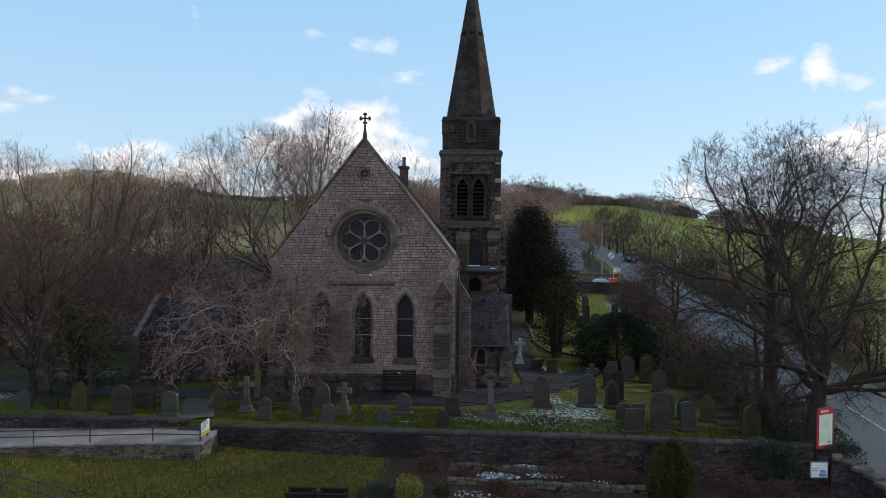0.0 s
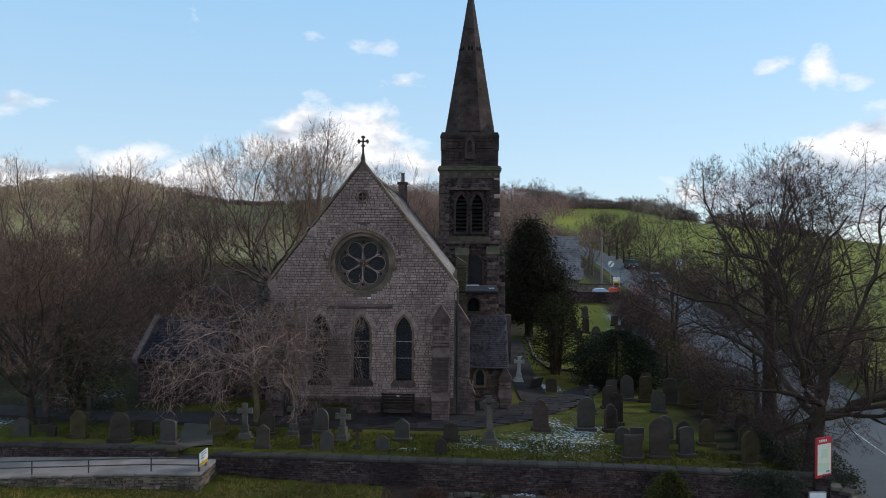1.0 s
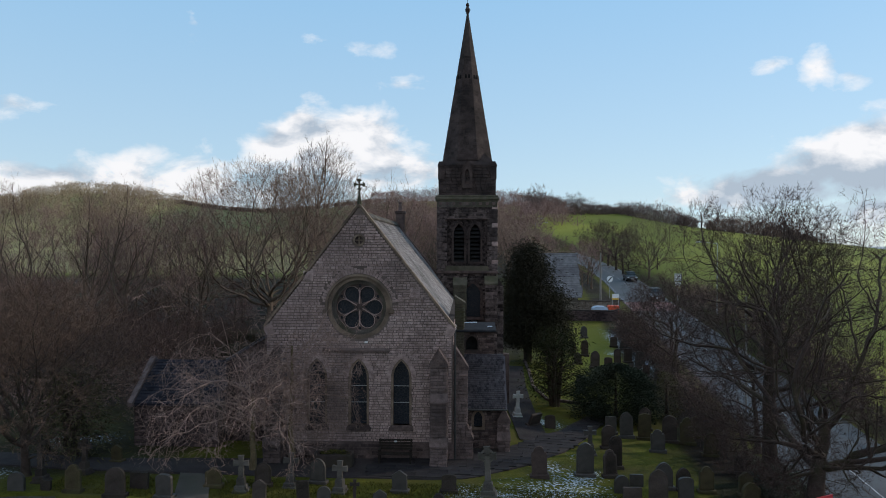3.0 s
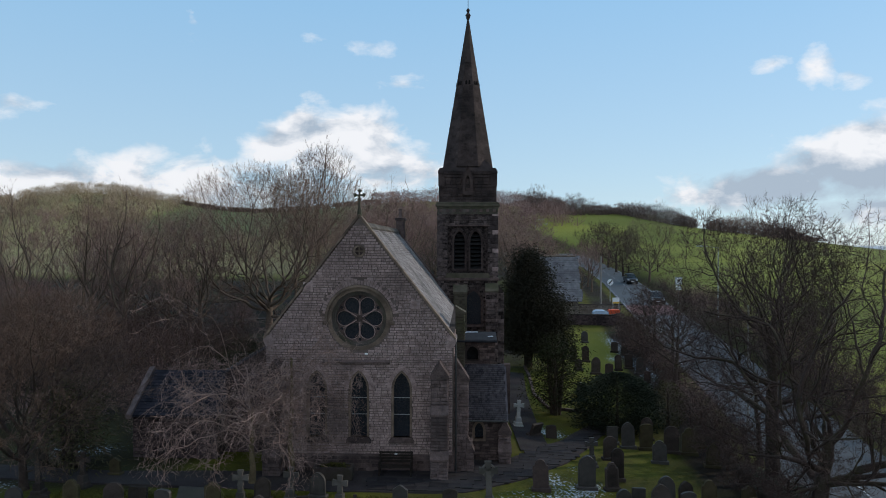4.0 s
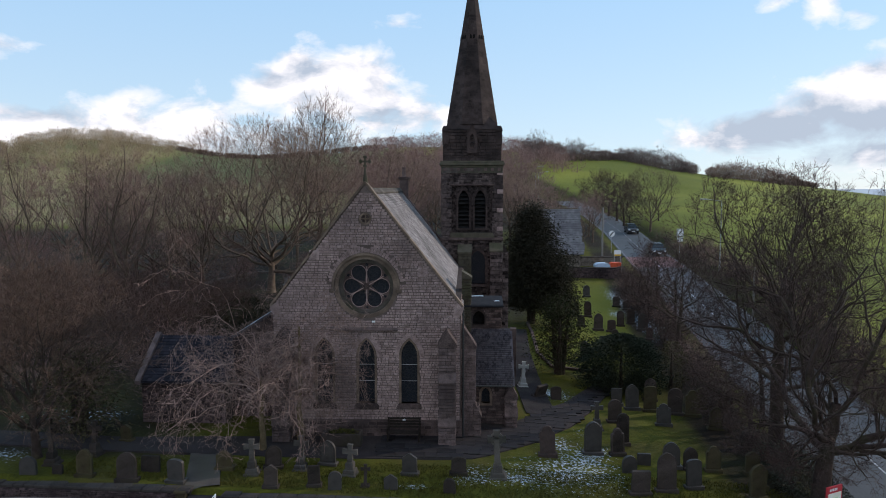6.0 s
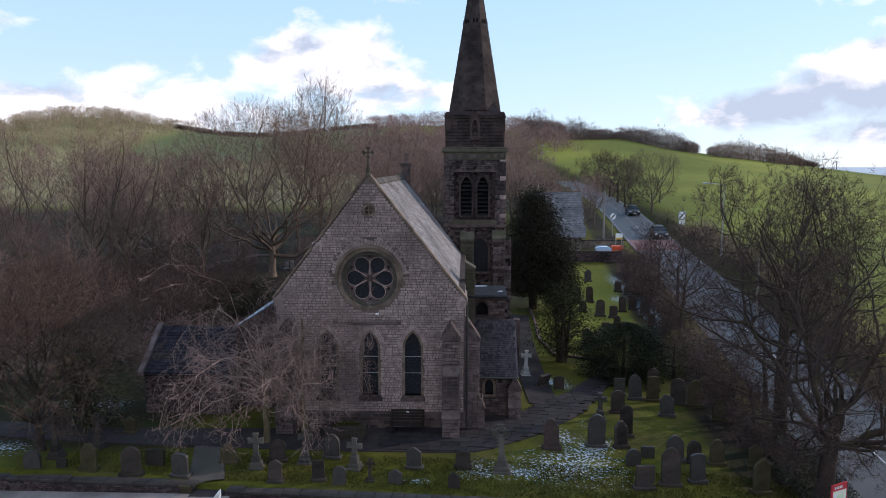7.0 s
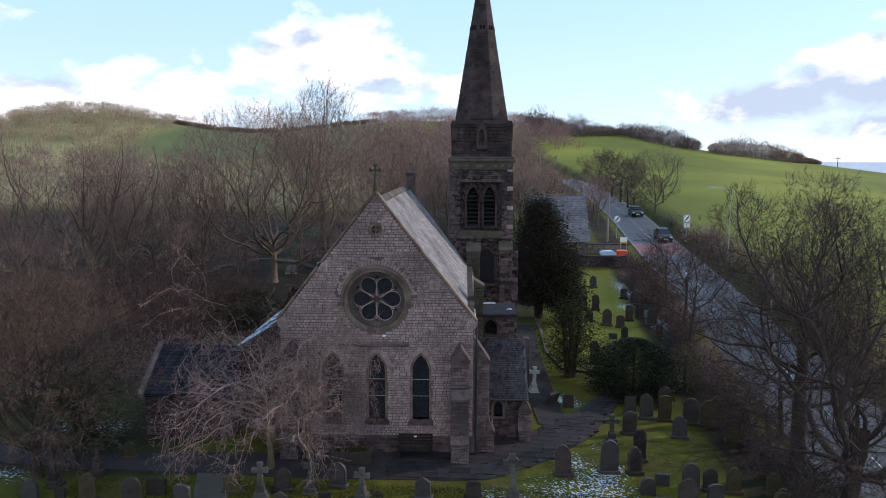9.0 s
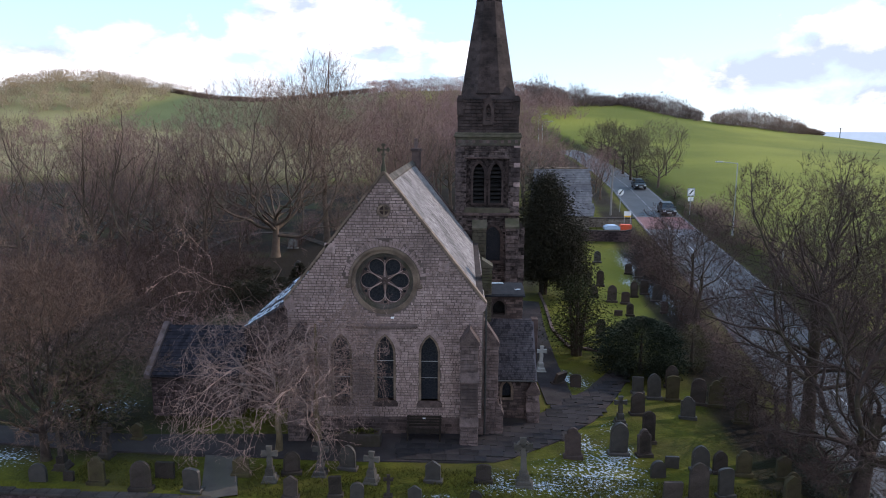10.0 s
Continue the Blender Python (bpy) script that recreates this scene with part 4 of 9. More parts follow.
cpart("weathering", prism(bmesh.new(), [(WR, 4.1), (0.56, 4.1), (0.56, 4.22), (WR, 5.3)], FY + 0.03, FY + 0.77), DARK_STONE, "", side)
cpart("weathering", prism(bmesh.new(), [(0.4, 0.92), (0.8, 0.92), (0.8, 0.98), (0.5, 1.6), (0.4, 1.6)], FY + 0.03, FY + 0.77), DARK_STONE, "", side)
cpart("downpipe", lathe(bmesh.new(), [(0.045, 0), (0.045, 5.9)], (WR + 0.1, FY + 0.02, 0.0), 8), IRON, "cast-iron downpipe")

# nave walls and roof
NB = 50.6
for x0, x1 in ((WL, WL + 0.6), (WR - 0.6, WR)):
    cpart("nave_wall", box(bmesh.new(), x0, x1, FY + 0.7, NB, -0.4, EAVE + 0.1), MORTAR)
vs, fs = coursed(rng, right(WR), lambda v: (FY + 0.75, NB), -0.4, EAVE, course=0.17, length=(0.25, 0.55))
raw("nave_stonework", vs, fs, STONE, church, stuff=True)
cpart("rear_gable", prism(bmesh.new(), [(WL, -0.4), (WR, -0.4), (WR, EAVE), (CX, APEX - 0.2), (WL, EAVE)], NB, NB + 0.5), DARK_STONE)
slope_len = math.hypot((WR - WL) / 2 + 0.25, APEX - EAVE)
for s in (-1, 1):
    d = Vector((s * (WR - WL) / 2, 0, EAVE - APEX)).normalized()
    nrm = Vector((s * (APEX - EAVE), 0, (WR - WL) / 2)).normalized()
    top = Vector((CX, 0, APEX - 0.28))
    deck = []
    for yy in (FY + 0.4, NB + 0.2):
        for t in (0.0, slope_len):
            for o in (-0.12, 0.0):
                p = top + d * t + nrm * o
                deck.append((p.x, yy, p.z))
    raw("roof_deck", deck, [(0, 2, 3, 1), (4, 5, 7, 6), (1, 3, 7, 5), (0, 4, 6, 2), (2, 6, 7, 3), (0, 1, 5, 4)], DARK_SLATE, church)
    vs, fs = [], []
    t = slope_len
    row = 0
    while t > 0.1:
        h = 0.15 + 0.08 * t / slope_len
        y = FY + 0.42
        while y < NB + 0.15:
            w = rng.uniform(0.2, 0.34)
            e = min(y + w, NB + 0.2)
            lift = rng.uniform(0.028, 0.05)
            a, b = top + d * t + nrm * lift, top + d * max(0, t - h - 0.05) + nrm * 0.006
            c = top + d * t
            q = len(vs)
            y0, y1 = y + 0.012, e - 0.012
            vs += [(c.x, y0, c.z), (c.x, y1, c.z), (a.x, y0, a.z), (a.x, y1, a.z), (b.x, y0, b.z), (b.x, y1, b.z)]
            fs += [(q, q + 1, q + 3, q + 2), (q + 2, q + 3, q + 5, q + 4), (q, q + 2, q + 4), (q + 1, q + 5, q + 3)]
            y = e
        t -= h
    if s > 0:
        vs, fs = pieces("slate", vs, fs, 6, 4, lambda x, y, z: y < 38.5, SLATE_PIECE, church)
    raw("slate_covering", vs, fs, SLATE if s > 0 else DARK_SLATE, church, "weathered pale grey stone slates", stuff=True)
for i in range(26):
    y0 = FY + 0.45 + (NB - FY - 0.3) * i / 26
    bm = bmesh.new()
    prism(bm, [(CX - 0.2, APEX - 0.42), (CX, APEX - 0.24), (CX + 0.2, APEX - 0.42), (CX + 0.2, APEX - 0.35), (CX, APEX - 0.13), (CX - 0.2, APEX - 0.35)], y0 + 0.008, y0 + (NB - FY - 0.3) / 26 - 0.008)
    cpart("ridge_tile", bm, COPE)
stack = cpart("vent_stack", box(box(bmesh.new(), CX - 0.05, CX + 0.5, NB - 0.1, NB + 0.5, APEX - 1.0, APEX + 0.55, 0.02), CX - 0.13, CX + 0.58, NB - 0.18, NB + 0.58, APEX + 0.45, APEX + 0.62, 0.02), DARK_STONE, "short stone chimney stack")
cpart("chimney_pot", lathe(bmesh.new(), [(0.16, 0), (0.13, 0.1), (0.11, 0.55), (0.14, 0.6), (0.14, 0.66)], (CX + 0.22, NB + 0.2, APEX + 0.6), 10), DARK_STONE, "dark chimney pot", stack)

# left aisle with snow, and the low transept
aisle = cpart("aisle_wall", box(bmesh.new(), -11.3, WL, 36.4, 48, -0.4, 4.0), MORTAR)
# darker stone puts the trees' shade into the aisle wall
vs, fs = coursed(rng, front(36.4), lambda v: (-11.3, WL), -0.3, 4.0, course=0.15)
raw("aisle_stonework", vs, fs, WALL_STONE, aisle, stuff=True)
cpart("aisle_gable", prism(bmesh.new(), [(-11.3, 4.0), (WL, 4.0), (WL, 5.75)], 36.4, 36.7), DARK_STONE, "", aisle)
cpart("aisle_roof", prism(bmesh.new(), [(-11.5, 3.86), (WL + 0.02, 5.66), (WL + 0.02, 5.78), (-11.5, 3.98)], 36.3, 48), DARK_SLATE, "slated lean-to roof")
vs, fs, sv, sf = [], [], [], []
rows, run = 15, WL + 11.5
for row in range(rows):
    x0, x1 = -11.5 + run * row / rows, -11.5 + run * (row + 1.12) / rows
    y = 36.3
    while y < 47.9:
        w = rng.uniform(0.24, 0.4)
        za, zb = 3.985 + (x0 + 11.5) * 0.6207, 3.985 + (min(x1, WL) + 11.5) * 0.6207
        l = rng.uniform(0.02, 0.035)
        q = len(vs)
        vs += [(x0, y + 0.006, za + l), (x0, y + w - 0.006, za + l), (min(x1, WL), y + w - 0.006, zb), (min(x1, WL), y + 0.006, zb), (x0, y + 0.006, za - 0.02), (x0, y + w - 0.006, za - 0.02)]
        fs += [(q, q + 1, q + 2, q + 3), (q, q + 4, q + 5, q + 1)]
        if noise.noise((x0 * 0.9, y * 0.55, 4.0)) + rng.uniform(-0.22, 0.22) > -0.12:
            q, e = len(sv), rng.uniform(0.35, 0.95)
            xe = x0 + (min(x1, WL) - x0) * e
            ze = za + l + (zb - za - l) * e
            sv += [(x0 + 0.02, y, za + l + 0.022), (x0 + 0.02, y + w * rng.uniform(0.7, 1.0), za + l + 0.022), (xe, y + w * rng.uniform(0.6, 1.0), ze + 0.018), (xe, y + w * rng.uniform(0.0, 0.25), ze + 0.018), (x0, y, za + l), (x0, y + w * 0.85, za + l)]
            sf += [(q, q + 1, q + 2, q + 3), (q, q + 4, q + 5, q + 1)]
        y += w
raw("aisle_slating", vs, fs, NAVY_SLATE, aisle, "dark blue slates", stuff=True)
raw("roof_snow", sv, sf, SNOW, aisle, "thin broken snow lying on the slates", stuff=True)
trans = cpart("transept_wall", box(bmesh.new(), -15.3, -11.3, 35.2, 39.4, -0.4, 2.35), MORTAR)
# transept in the same dark stone, its colour taking in the shade there
vs, fs = coursed(rng, front(35.2), lambda v: (-15.3, -11.3), -0.3, 2.35, course=0.15)
raw("transept_stonework", vs, fs, WALL_STONE, trans, stuff=True)
for s in (-1, 1):
    vs, fs = [], []
    rows = 14
    for r in range(rows):
        y0, y1 = 37.3 + s * 2.35 * (r + 1.15) / rows, 37.3 + s * 2.35 * r / rows
        z0, z1 = 3.95 - 1.7 * (r + 1.15) / rows, 3.95 - 1.7 * r / rows
        x = -15.2
        while x < -11.3:
            w = rng.uniform(0.2, 0.34)
            q = len(vs)
            l = rng.uniform(0.018, 0.03)
            vs += [(x + 0.005, y0, z0 + l), (x + w - 0.005, y0, z0 + l), (x + w - 0.005, y1, z1), (x + 0.005, y1, z1), (x + 0.005, y0, z0 - 0.03), (x + w - 0.005, y0, z0 - 0.03)]
            fs += [(q, q + 1, q + 2, q + 3), (q + 4, q + 5, q + 1, q)]
            x += w
    raw("transept_slating", vs, fs, NAVY_SLATE, trans, "dark blue slates", stuff=True)
bm = bmesh.new()
raw("transept_roof", [(-15.3, 34.9, 2.16), (-11.2, 34.9, 2.16), (-11.2, 37.3, 3.9), (-15.3, 37.3, 3.9), (-15.3, 39.7, 2.16), (-11.2, 39.7, 2.16)], [(0, 1, 2, 3), (3, 2, 5, 4), (0, 3, 4), (1, 5, 2), (0, 4, 5, 1)], NAVY_SLATE, trans)
for s in (-1, 1):
    vs = []
    for x in (-15.46, -15.2):
        for y, z in ((37.3, 3.92), (37.3, 4.12), (37.3 + s * 2.5, 2.3), (37.3 + s * 2.5, 2.1)):
            vs.append((x, y, z))
    raw("coping_stone", vs, [(0, 1, 2, 3), (7, 6, 5, 4), (1, 5, 6, 2), (0, 3, 7, 4), (2, 6, 7, 3), (0, 4, 5, 1)], BUTTRESS_STONE, trans, "weathered grey coping stones")
raw("transept_gable", [(-15.3, 35.2, 2.3), (-15.3, 39.4, 2.3), (-15.3, 37.3, 3.95), (-15.0, 35.2, 2.3), (-15.0, 39.4, 2.3), (-15.0, 37.3, 3.95)], [(0, 1, 2), (3, 5, 4), (0, 2, 5, 3), (1, 4, 5, 2), (0, 3, 4, 1)], DARK_STONE, trans)

# porch
PX0, PX1, PY = 0.35, 2.3, 36.0
porch = cpart("porch_wall", holed(bmesh.new(), [(WR, -0.6), (PX1, -0.6), (PX1, 2.0), (WR, 2.0)], [arch(1.02, 0.2, 1.05, 1.45, 1.8)], PY, PY + 0.45), MORTAR, "low stone porch with slated lean-to roof")
pw = grown(arch(1.02, 0.2, 1.05, 1.45, 1.8), 0.12)
vs, fs = coursed(rng, front(PY), lambda v: (WR, PX1), -0.6, 2.0, lambda u, v: inside((u, v), pw), course=0.13)
v2, f2 = coursed(rng, right(PX1), lambda v: (PY, PY + 5), -0.6, 2.1, course=0.13)
s = len(vs)
raw("porch_stonework", vs + v2, fs + [tuple(i + s for i in q) for q in f2], DARK_STONE, porch, stuff=True)
cpart("porch_window", holed(bmesh.new(), pw, [arch(1.02, 0.2, 1.05, 1.45, 1.8)], PY - 0.04, PY + 0.2), DRESSED, "small pointed window", porch)
cpart("pane", prism(bmesh.new(), arch(1.02, 0.21, 1.04, 1.45, 1.82), PY + 0.2, PY + 0.22), GLASS, "", porch)
cpart("porch_core", box(bmesh.new(), WR, PX1 - 0.02, PY + 0.45, PY + 5, -0.6, 2.0), MORTAR, "", porch)
buttress(1.95, 2.5, PY + 0.3, 0.75, 1.3, [(0.5, 0.55)])
RT = Vector((0, 38.3, 4.2))
vs, fs = [], []
rows = 27
a0, a1 = Vector((0, PY - 0.25, 1.98)), RT
for r in range(rows):
    lo, hi = a0.lerp(a1, r / rows), a0.lerp(a1, min(1, (r + 1.2) / rows))
    x = 0.1
    while x < PX1 - 0.05:
        w = min(rng.uniform(0.09, 0.15), PX1 + 0.12 - x)
        q, l = len(vs), rng.uniform(0.03, 0.045)
        vs += [(x + 0.006, lo.y, lo.z + l), (x + w - 0.006, lo.y, lo.z + l), (x + w - 0.006, hi.y, hi.z + 0.01), (x + 0.006, hi.y, hi.z + 0.01), (x + 0.006, lo.y, lo.z - 0.02), (x + w - 0.006, lo.y, lo.z - 0.02)]
        fs += [(q, q + 1, q + 2, q + 3), (q + 4, q + 5, q + 1, q), (q + 1, q + 5, q + 2), (q, q + 3, q + 4)]
        x += w
raw("porch_slating", vs, fs, PORCH_SLATE, porch, "mottled blue-grey slates", stuff=True)
raw("porch_roof", [(WR, a0.y, a0.z - 0.05), (PX1 + 0.1, a0.y, a0.z - 0.05), (PX1 + 0.1, a1.y, a1.z - 0.01), (WR, a1.y, a1.z - 0.01), (WR, a1.y, 1.9), (PX1 + 0.1, a1.y, 1.9)], [(0, 1, 2, 3), (0, 4, 5, 1), (1, 5, 2), (0, 3, 4), (3, 2, 5, 4)], DARK_SLATE, porch)
cpart("gutter", box(bmesh.new(), WR, PX1 + 0.1, PY - 0.33, PY - 0.24, 1.9, 1.98, 0.02), IRON, "black gutter", porch)
cpart("coping_stone", prism(bmesh.new(), [(PX1 + 0.02, 1.7), (PX1 + 0.32, 1.7), (PX1 + 0.32, 4.2), (PX1 + 0.02, 4.2)], 38.2, 38.7), DARK_STONE, "", porch)
# vestry block behind the porch
VX = 1.85
vest = cpart("vestry_wall", holed(bmesh.new(), [(WR, -0.5), (VX, -0.5), (VX, 5.4), (WR, 5.4)], [arch(0.72, 0.3, 4.35, 4.7, 5.1)], 38.3, 38.8), MORTAR, "upper vestry wall with a small arch")
va = grown(arch(0.72, 0.3, 4.35, 4.7, 5.1), 0.08)
vs, fs = coursed(rng, front(38.3), lambda v: (WR, VX), 4.1, 5.35, lambda u, v: inside((u, v), va), course=0.13, length=(0.15, 0.36))
v2, f2 = coursed(rng, right(VX), lambda v: (38.3, 40.0), 0, 5.35, course=0.15)
s = len(vs)
raw("vestry_stonework", vs + v2, fs + [tuple(i + s for i in q) for q in f2], DARK_STONE, vest, stuff=True)
cpart("vestry_core", box(bmesh.new(), WR, VX - 0.02, 38.9, 39.95, -0.5, 5.3), LOUVRE, "", vest)
vs = [(WR, 38.15, 5.36), (VX + 0.1, 38.15, 5.36), (VX + 0.1, 40.0, 5.55), (WR, 40.0, 5.55), (WR, 38.15, 5.44), (VX + 0.1, 38.15, 5.44), (VX + 0.1, 40.0, 5.63), (WR, 40.0, 5.63)]
raw("vestry_roof", vs, [(0, 3, 2, 1), (4, 5, 6, 7), (0, 1, 5, 4), (1, 2, 6, 5), (3, 0, 4, 7), (2, 3, 7, 6)], LEAD, vest, "dark shallow roof behind the porch")
cpart("gutter", box(bmesh.new(), WR, VX + 0.12, 38.05, 38.14, 5.32, 5.42, 0.02), LEAD, "grey gutter", vest)
for x0, x1, y0 in ((0.3, 1.0, 39.75), (1.5, 1.78, 38.8)):
    vs = [(x, y, 5.445 + (y - 38.15) * 0.1027) for x, y in ((x0, y0), (x1, y0 + 0.05), (x1 - 0.05, y0 + 0.12), (x0 + 0.1, y0 + 0.1))]
    vs += [(x, y, z + 0.03) for x, y, z in vs]
    raw("roof_snow", vs, [(4, 5, 6, 7), (0, 1, 5, 4), (1, 2, 6, 5), (2, 3, 7, 6), (3, 0, 4, 7)], SNOW, vest, "snow left on the roof")

vs, fs = coursed(rng, front(38.1), lambda v: (WR, 0.32), 3.6, 6.75, course=0.14, length=(0.2, 0.4))
v2, f2 = coursed(rng, right(0.32), lambda v: (38.1, 38.9), 3.6, 6.75, course=0.14, length=(0.2, 0.4))
k = len(vs)
pier = cpart("pier", box(bmesh.new(), WR, 0.3, 38.12, 38.9, 3.0, 6.75), MORTAR, "mossy stone pier beside the vestry roof")
raw("pier_stonework", vs + v2, fs + [tuple(i + k for i in q) for q in f2], MOSSY, pier, stuff=True)
cpart("pier_cap", prism(bmesh.new(), [(WR, 6.75), (0.38, 6.75), (0.38, 6.83), (WR, 7.15)], 38.05, 38.95), MOSSY, "", pier)

# ---- tower and spire ----
TX, TY, TH = 0.43, 52.0, 2.0
T0, T1, T2, T3 = -0.5, 7.95, 12.65, 13.1
F0 = TY - TH
bells = [arch(TX + dx, 0.36, 8.62, 10.45, 11.2) for dx in (-0.55, 0.55)]
tower = cpart("tower_wall", box(bmesh.new(), TX - TH + 0.03, TX + TH - 0.03, F0 + 0.5, TY + TH, T0, T3), MORTAR, "square stone tower")
panel = [(TX - 1.35, 8.3), (TX + 1.35, 8.3), (TX + 1.35, 11.5), (TX - 1.35, 11.5)]
low_win = arch(TX + 0.4, 0.5, 4.9, 6.4, 7.15)
outline = [(TX - TH, T0), (TX + TH, T0), (TX + TH, T3), (TX - TH, T3)]
cpart("tower_front", holed(bmesh.new(), outline, [panel, low_win], F0 + 0.02, F0 + 0.52), MORTAR, "", tower)
lw = grown(low_win, 0.16)
vs, fs = coursed(rng, front(F0), lambda v: (TX - TH, TX + TH), 2.0, T2, lambda u, v: inside((u, v), panel) or inside((u, v), lw), course=0.125, length=(0.13, 0.4), proud=0.05)
for pl, sp in ((right(TX + TH), lambda v: (F0, TY + TH)), (left(TX - TH), lambda v: (-TY - TH, -F0))):
    v2, f2 = coursed(rng, pl, sp, 2.0, T2, course=0.125, length=(0.13, 0.4), proud=0.05)
    s = len(vs)
    vs += v2
    fs += [tuple(i + s for i in q) for q in f2]
raw("tower_stonework", vs, fs, TOWER_STONE, tower, "blackened rubble courses", stuff=True)
# belfry
cpart("belfry_opening", holed(bmesh.new(), panel, bells, F0 + 0.16, F0 + 0.42), TOWER_STONE, "paired pointed belfry openings with louvres", tower)
for b in bells:
    cpart("belfry_surround", holed(bmesh.new(), grown(b, 0.12), [b], F0 + 0.08, F0 + 0.2), SPIRE, "", tower)
    cpart("hood_mould", holed(bmesh.new(), [(x, max(z, 10.2)) for x, z in grown(b, 0.2)], [[(x, max(z, 10.2)) for x, z in grown(b, 0.13)]], F0 + 0.02, F0 + 0.2), TOWER_STONE, "", tower)
for dx in (-0.55, 0.55):
    for i in range(9):
        z = 8.72 + i * 0.27
        bm = bmesh.new()
        m = pose(TX + dx, F0 + 0.36, z, 38, 0, 0)
        bmesh.ops.transform(box(bm, -0.36, 0.36, -0.16, 0.12, -0.02, 0.02), matrix=m, verts=bm.verts)
        cpart("louvre", bm, LOUVRE, "", tower)
# black sheet in place of the shade behind the louvres
cpart("belfry_back", box(bmesh.new(), TX - 1.0, TX + 1.0, F0 + 0.5, F0 + 0.52, 8.5, 11.4), IRON, "", tower)
# quoins of the belfry's corners; sunlight on the right put into paler stones
for i in range(14):
    z = 8.15 + i * 0.31
    for sx in (-1, 1):
        w = 0.34 if i % 2 else 0.52
        x0 = TX + sx * TH
        bm = box(bmesh.new(), min(x0 + sx * 0.06, x0 - sx * w), max(x0 + sx * 0.06, x0 - sx * w), F0 - 0.065, F0 + (0.52 if i % 2 else 0.34), z, z + 0.285, 0.015)
        cpart("quoin", bm, STONE if sx > 0 and i % 4 == 1 else TOWER_STONE, "", tower)
cpart("string_course", box(bmesh.new(), TX - TH - 0.1, TX + TH + 0.1, F0 - 0.12, TY + TH + 0.1, 7.82, 8.02, 0.03), DARK_STONE, "", tower)
cpart("belfry_sill", prism(bmesh.new(), [(TX - 1.5, 8.02), (TX + 1.5, 8.02), (TX + 1.4, 8.34), (TX - 1.4, 8.34)], F0 - 0.1, F0 + 0.3), MOSSY, "", tower)
cpart("belfry_head", box(bmesh.new(), TX - 1.45, TX + 1.45, F0 - 0.1, F0 + 0.1, 11.48, 11.6, 0.02), DARK_STONE, "", tower)
cpart("frieze", box(bmesh.new(), TX - TH - 0.03, TX + TH + 0.03, F0 - 0.07, TY + TH + 0.03, 12.3, 12.66, 0.01), COPE, "weathered frieze band", tower)
for i in range(9):
    cpart("dentil", box(bmesh.new(), TX - 1.9 + i * 0.45, TX - 1.7 + i * 0.45, F0 - 0.12, F0, 12.45, 12.65, 0.015), DARK_STONE, "", tower)
for z0, z1, o in ((12.65, 12.8, 0.08), (12.8, 13.0, 0.16), (13.0, 13.12, 0.1)):
    cpart("cornice", box(bmesh.new(), TX - TH - o, TX + TH + o, F0 - o, TY + TH + o, z0, z1, 0.03), MOSSY, "mossy moulded cornice", tower)
# lower window and buttresses
win = cpart("tower_window", holed(bmesh.new(), lw, [low_win], F0 - 0.05, F0 + 0.25), DARK_STONE, "pointed window in the lower tower", tower)
cpart("pane", prism(bmesh.new(), grown(low_win, 0.02), F0 + 0.25, F0 + 0.28), GLASS, "", tower)
cpart("sill", box(bmesh.new(), TX - 0.3, TX + 1.1, F0 - 0.12, F0 + 0.1, 4.7, 4.88, 0.02), DARK_STONE, "", tower)
for x0, x1, top in ((TX + 1.22, TX + 2.02, 7.1), (TX - 0.9, TX - 0.05, 7.0)):
    vs, fs = [], []
    for pl, sp in ((front(F0 - 0.55), lambda v: (x0, x1)), (right(x1), lambda v: (F0 - 0.55, F0)), (left(x0), lambda v: (-F0, -F0 + 0.55))):
        v2, f2 = coursed(rng, pl, sp, 2.0, top, course=0.24, length=(0.3, 0.7))
        s = len(vs)
        vs += v2
        fs += [tuple(i + s for i in q) for q in f2]
    raw("buttress_stonework", vs, fs, MOSSY if x0 < TX else TOWER_STONE, tower, stuff=True)
    cpart("buttress", box(bmesh.new(), x0 + 0.02, x1 - 0.02, F0 - 0.53, F0, -0.5, top), MORTAR, "", tower)
    raw("weathering", [(x0 - 0.05, F0 - 0.62, top - 0.02), (x1 + 0.05, F0 - 0.62, top - 0.02), (x1 + 0.05, F0 - 0.62, top + 0.1), (x0 - 0.05, F0 - 0.62, top + 0.1), (x1 + 0.05, F0, top + 0.6), (x0 - 0.05, F0, top + 0.6), (x0 - 0.05, F0, top - 0.02), (x1 + 0.05, F0, top - 0.02)],
        [(0, 1, 2, 3), (3, 2, 4, 5), (1, 7, 4, 2), (0, 3, 5, 6), (0, 6, 7, 1)], MOSSY, tower)
vs, fs = coursed(rng, right(TX + 2.45), lambda v: (TY - 1.9, TY - 1.1), 0, 7.0, course=0.24, length=(0.3, 0.7))
v2, f2 = coursed(rng, front(TY - 1.9), lambda v: (TX + TH, TX + 2.45), 0, 7.0, course=0.24, length=(0.2, 0.5))
s = len(vs)
raw("buttress_stonework", vs + v2, fs + [tuple(i + s for i in q) for q in f2], TOWER_STONE, tower, stuff=True)
cpart("buttress", prism(bmesh.new(), [(TX + TH, -0.5), (TX + 2.43, -0.5), (TX + 2.43, 7.0), (TX + TH, 7.7)], TY - 1.88, TY - 1.12), MORTAR, "", tower)

# broach base and spire
SP0, SP1, TOP = 13.1, 15.55, 26.3
oct_r = 1.72
spire = cpart("spire", lathe(bmesh.new(), [(oct_r / math.cos(math.pi / 8) * 0.975, 0), (0.02, TOP - SP1)], (TX, TY, SP1), 8, 22.5), MORTAR, "dark tapering octagonal stone spire")
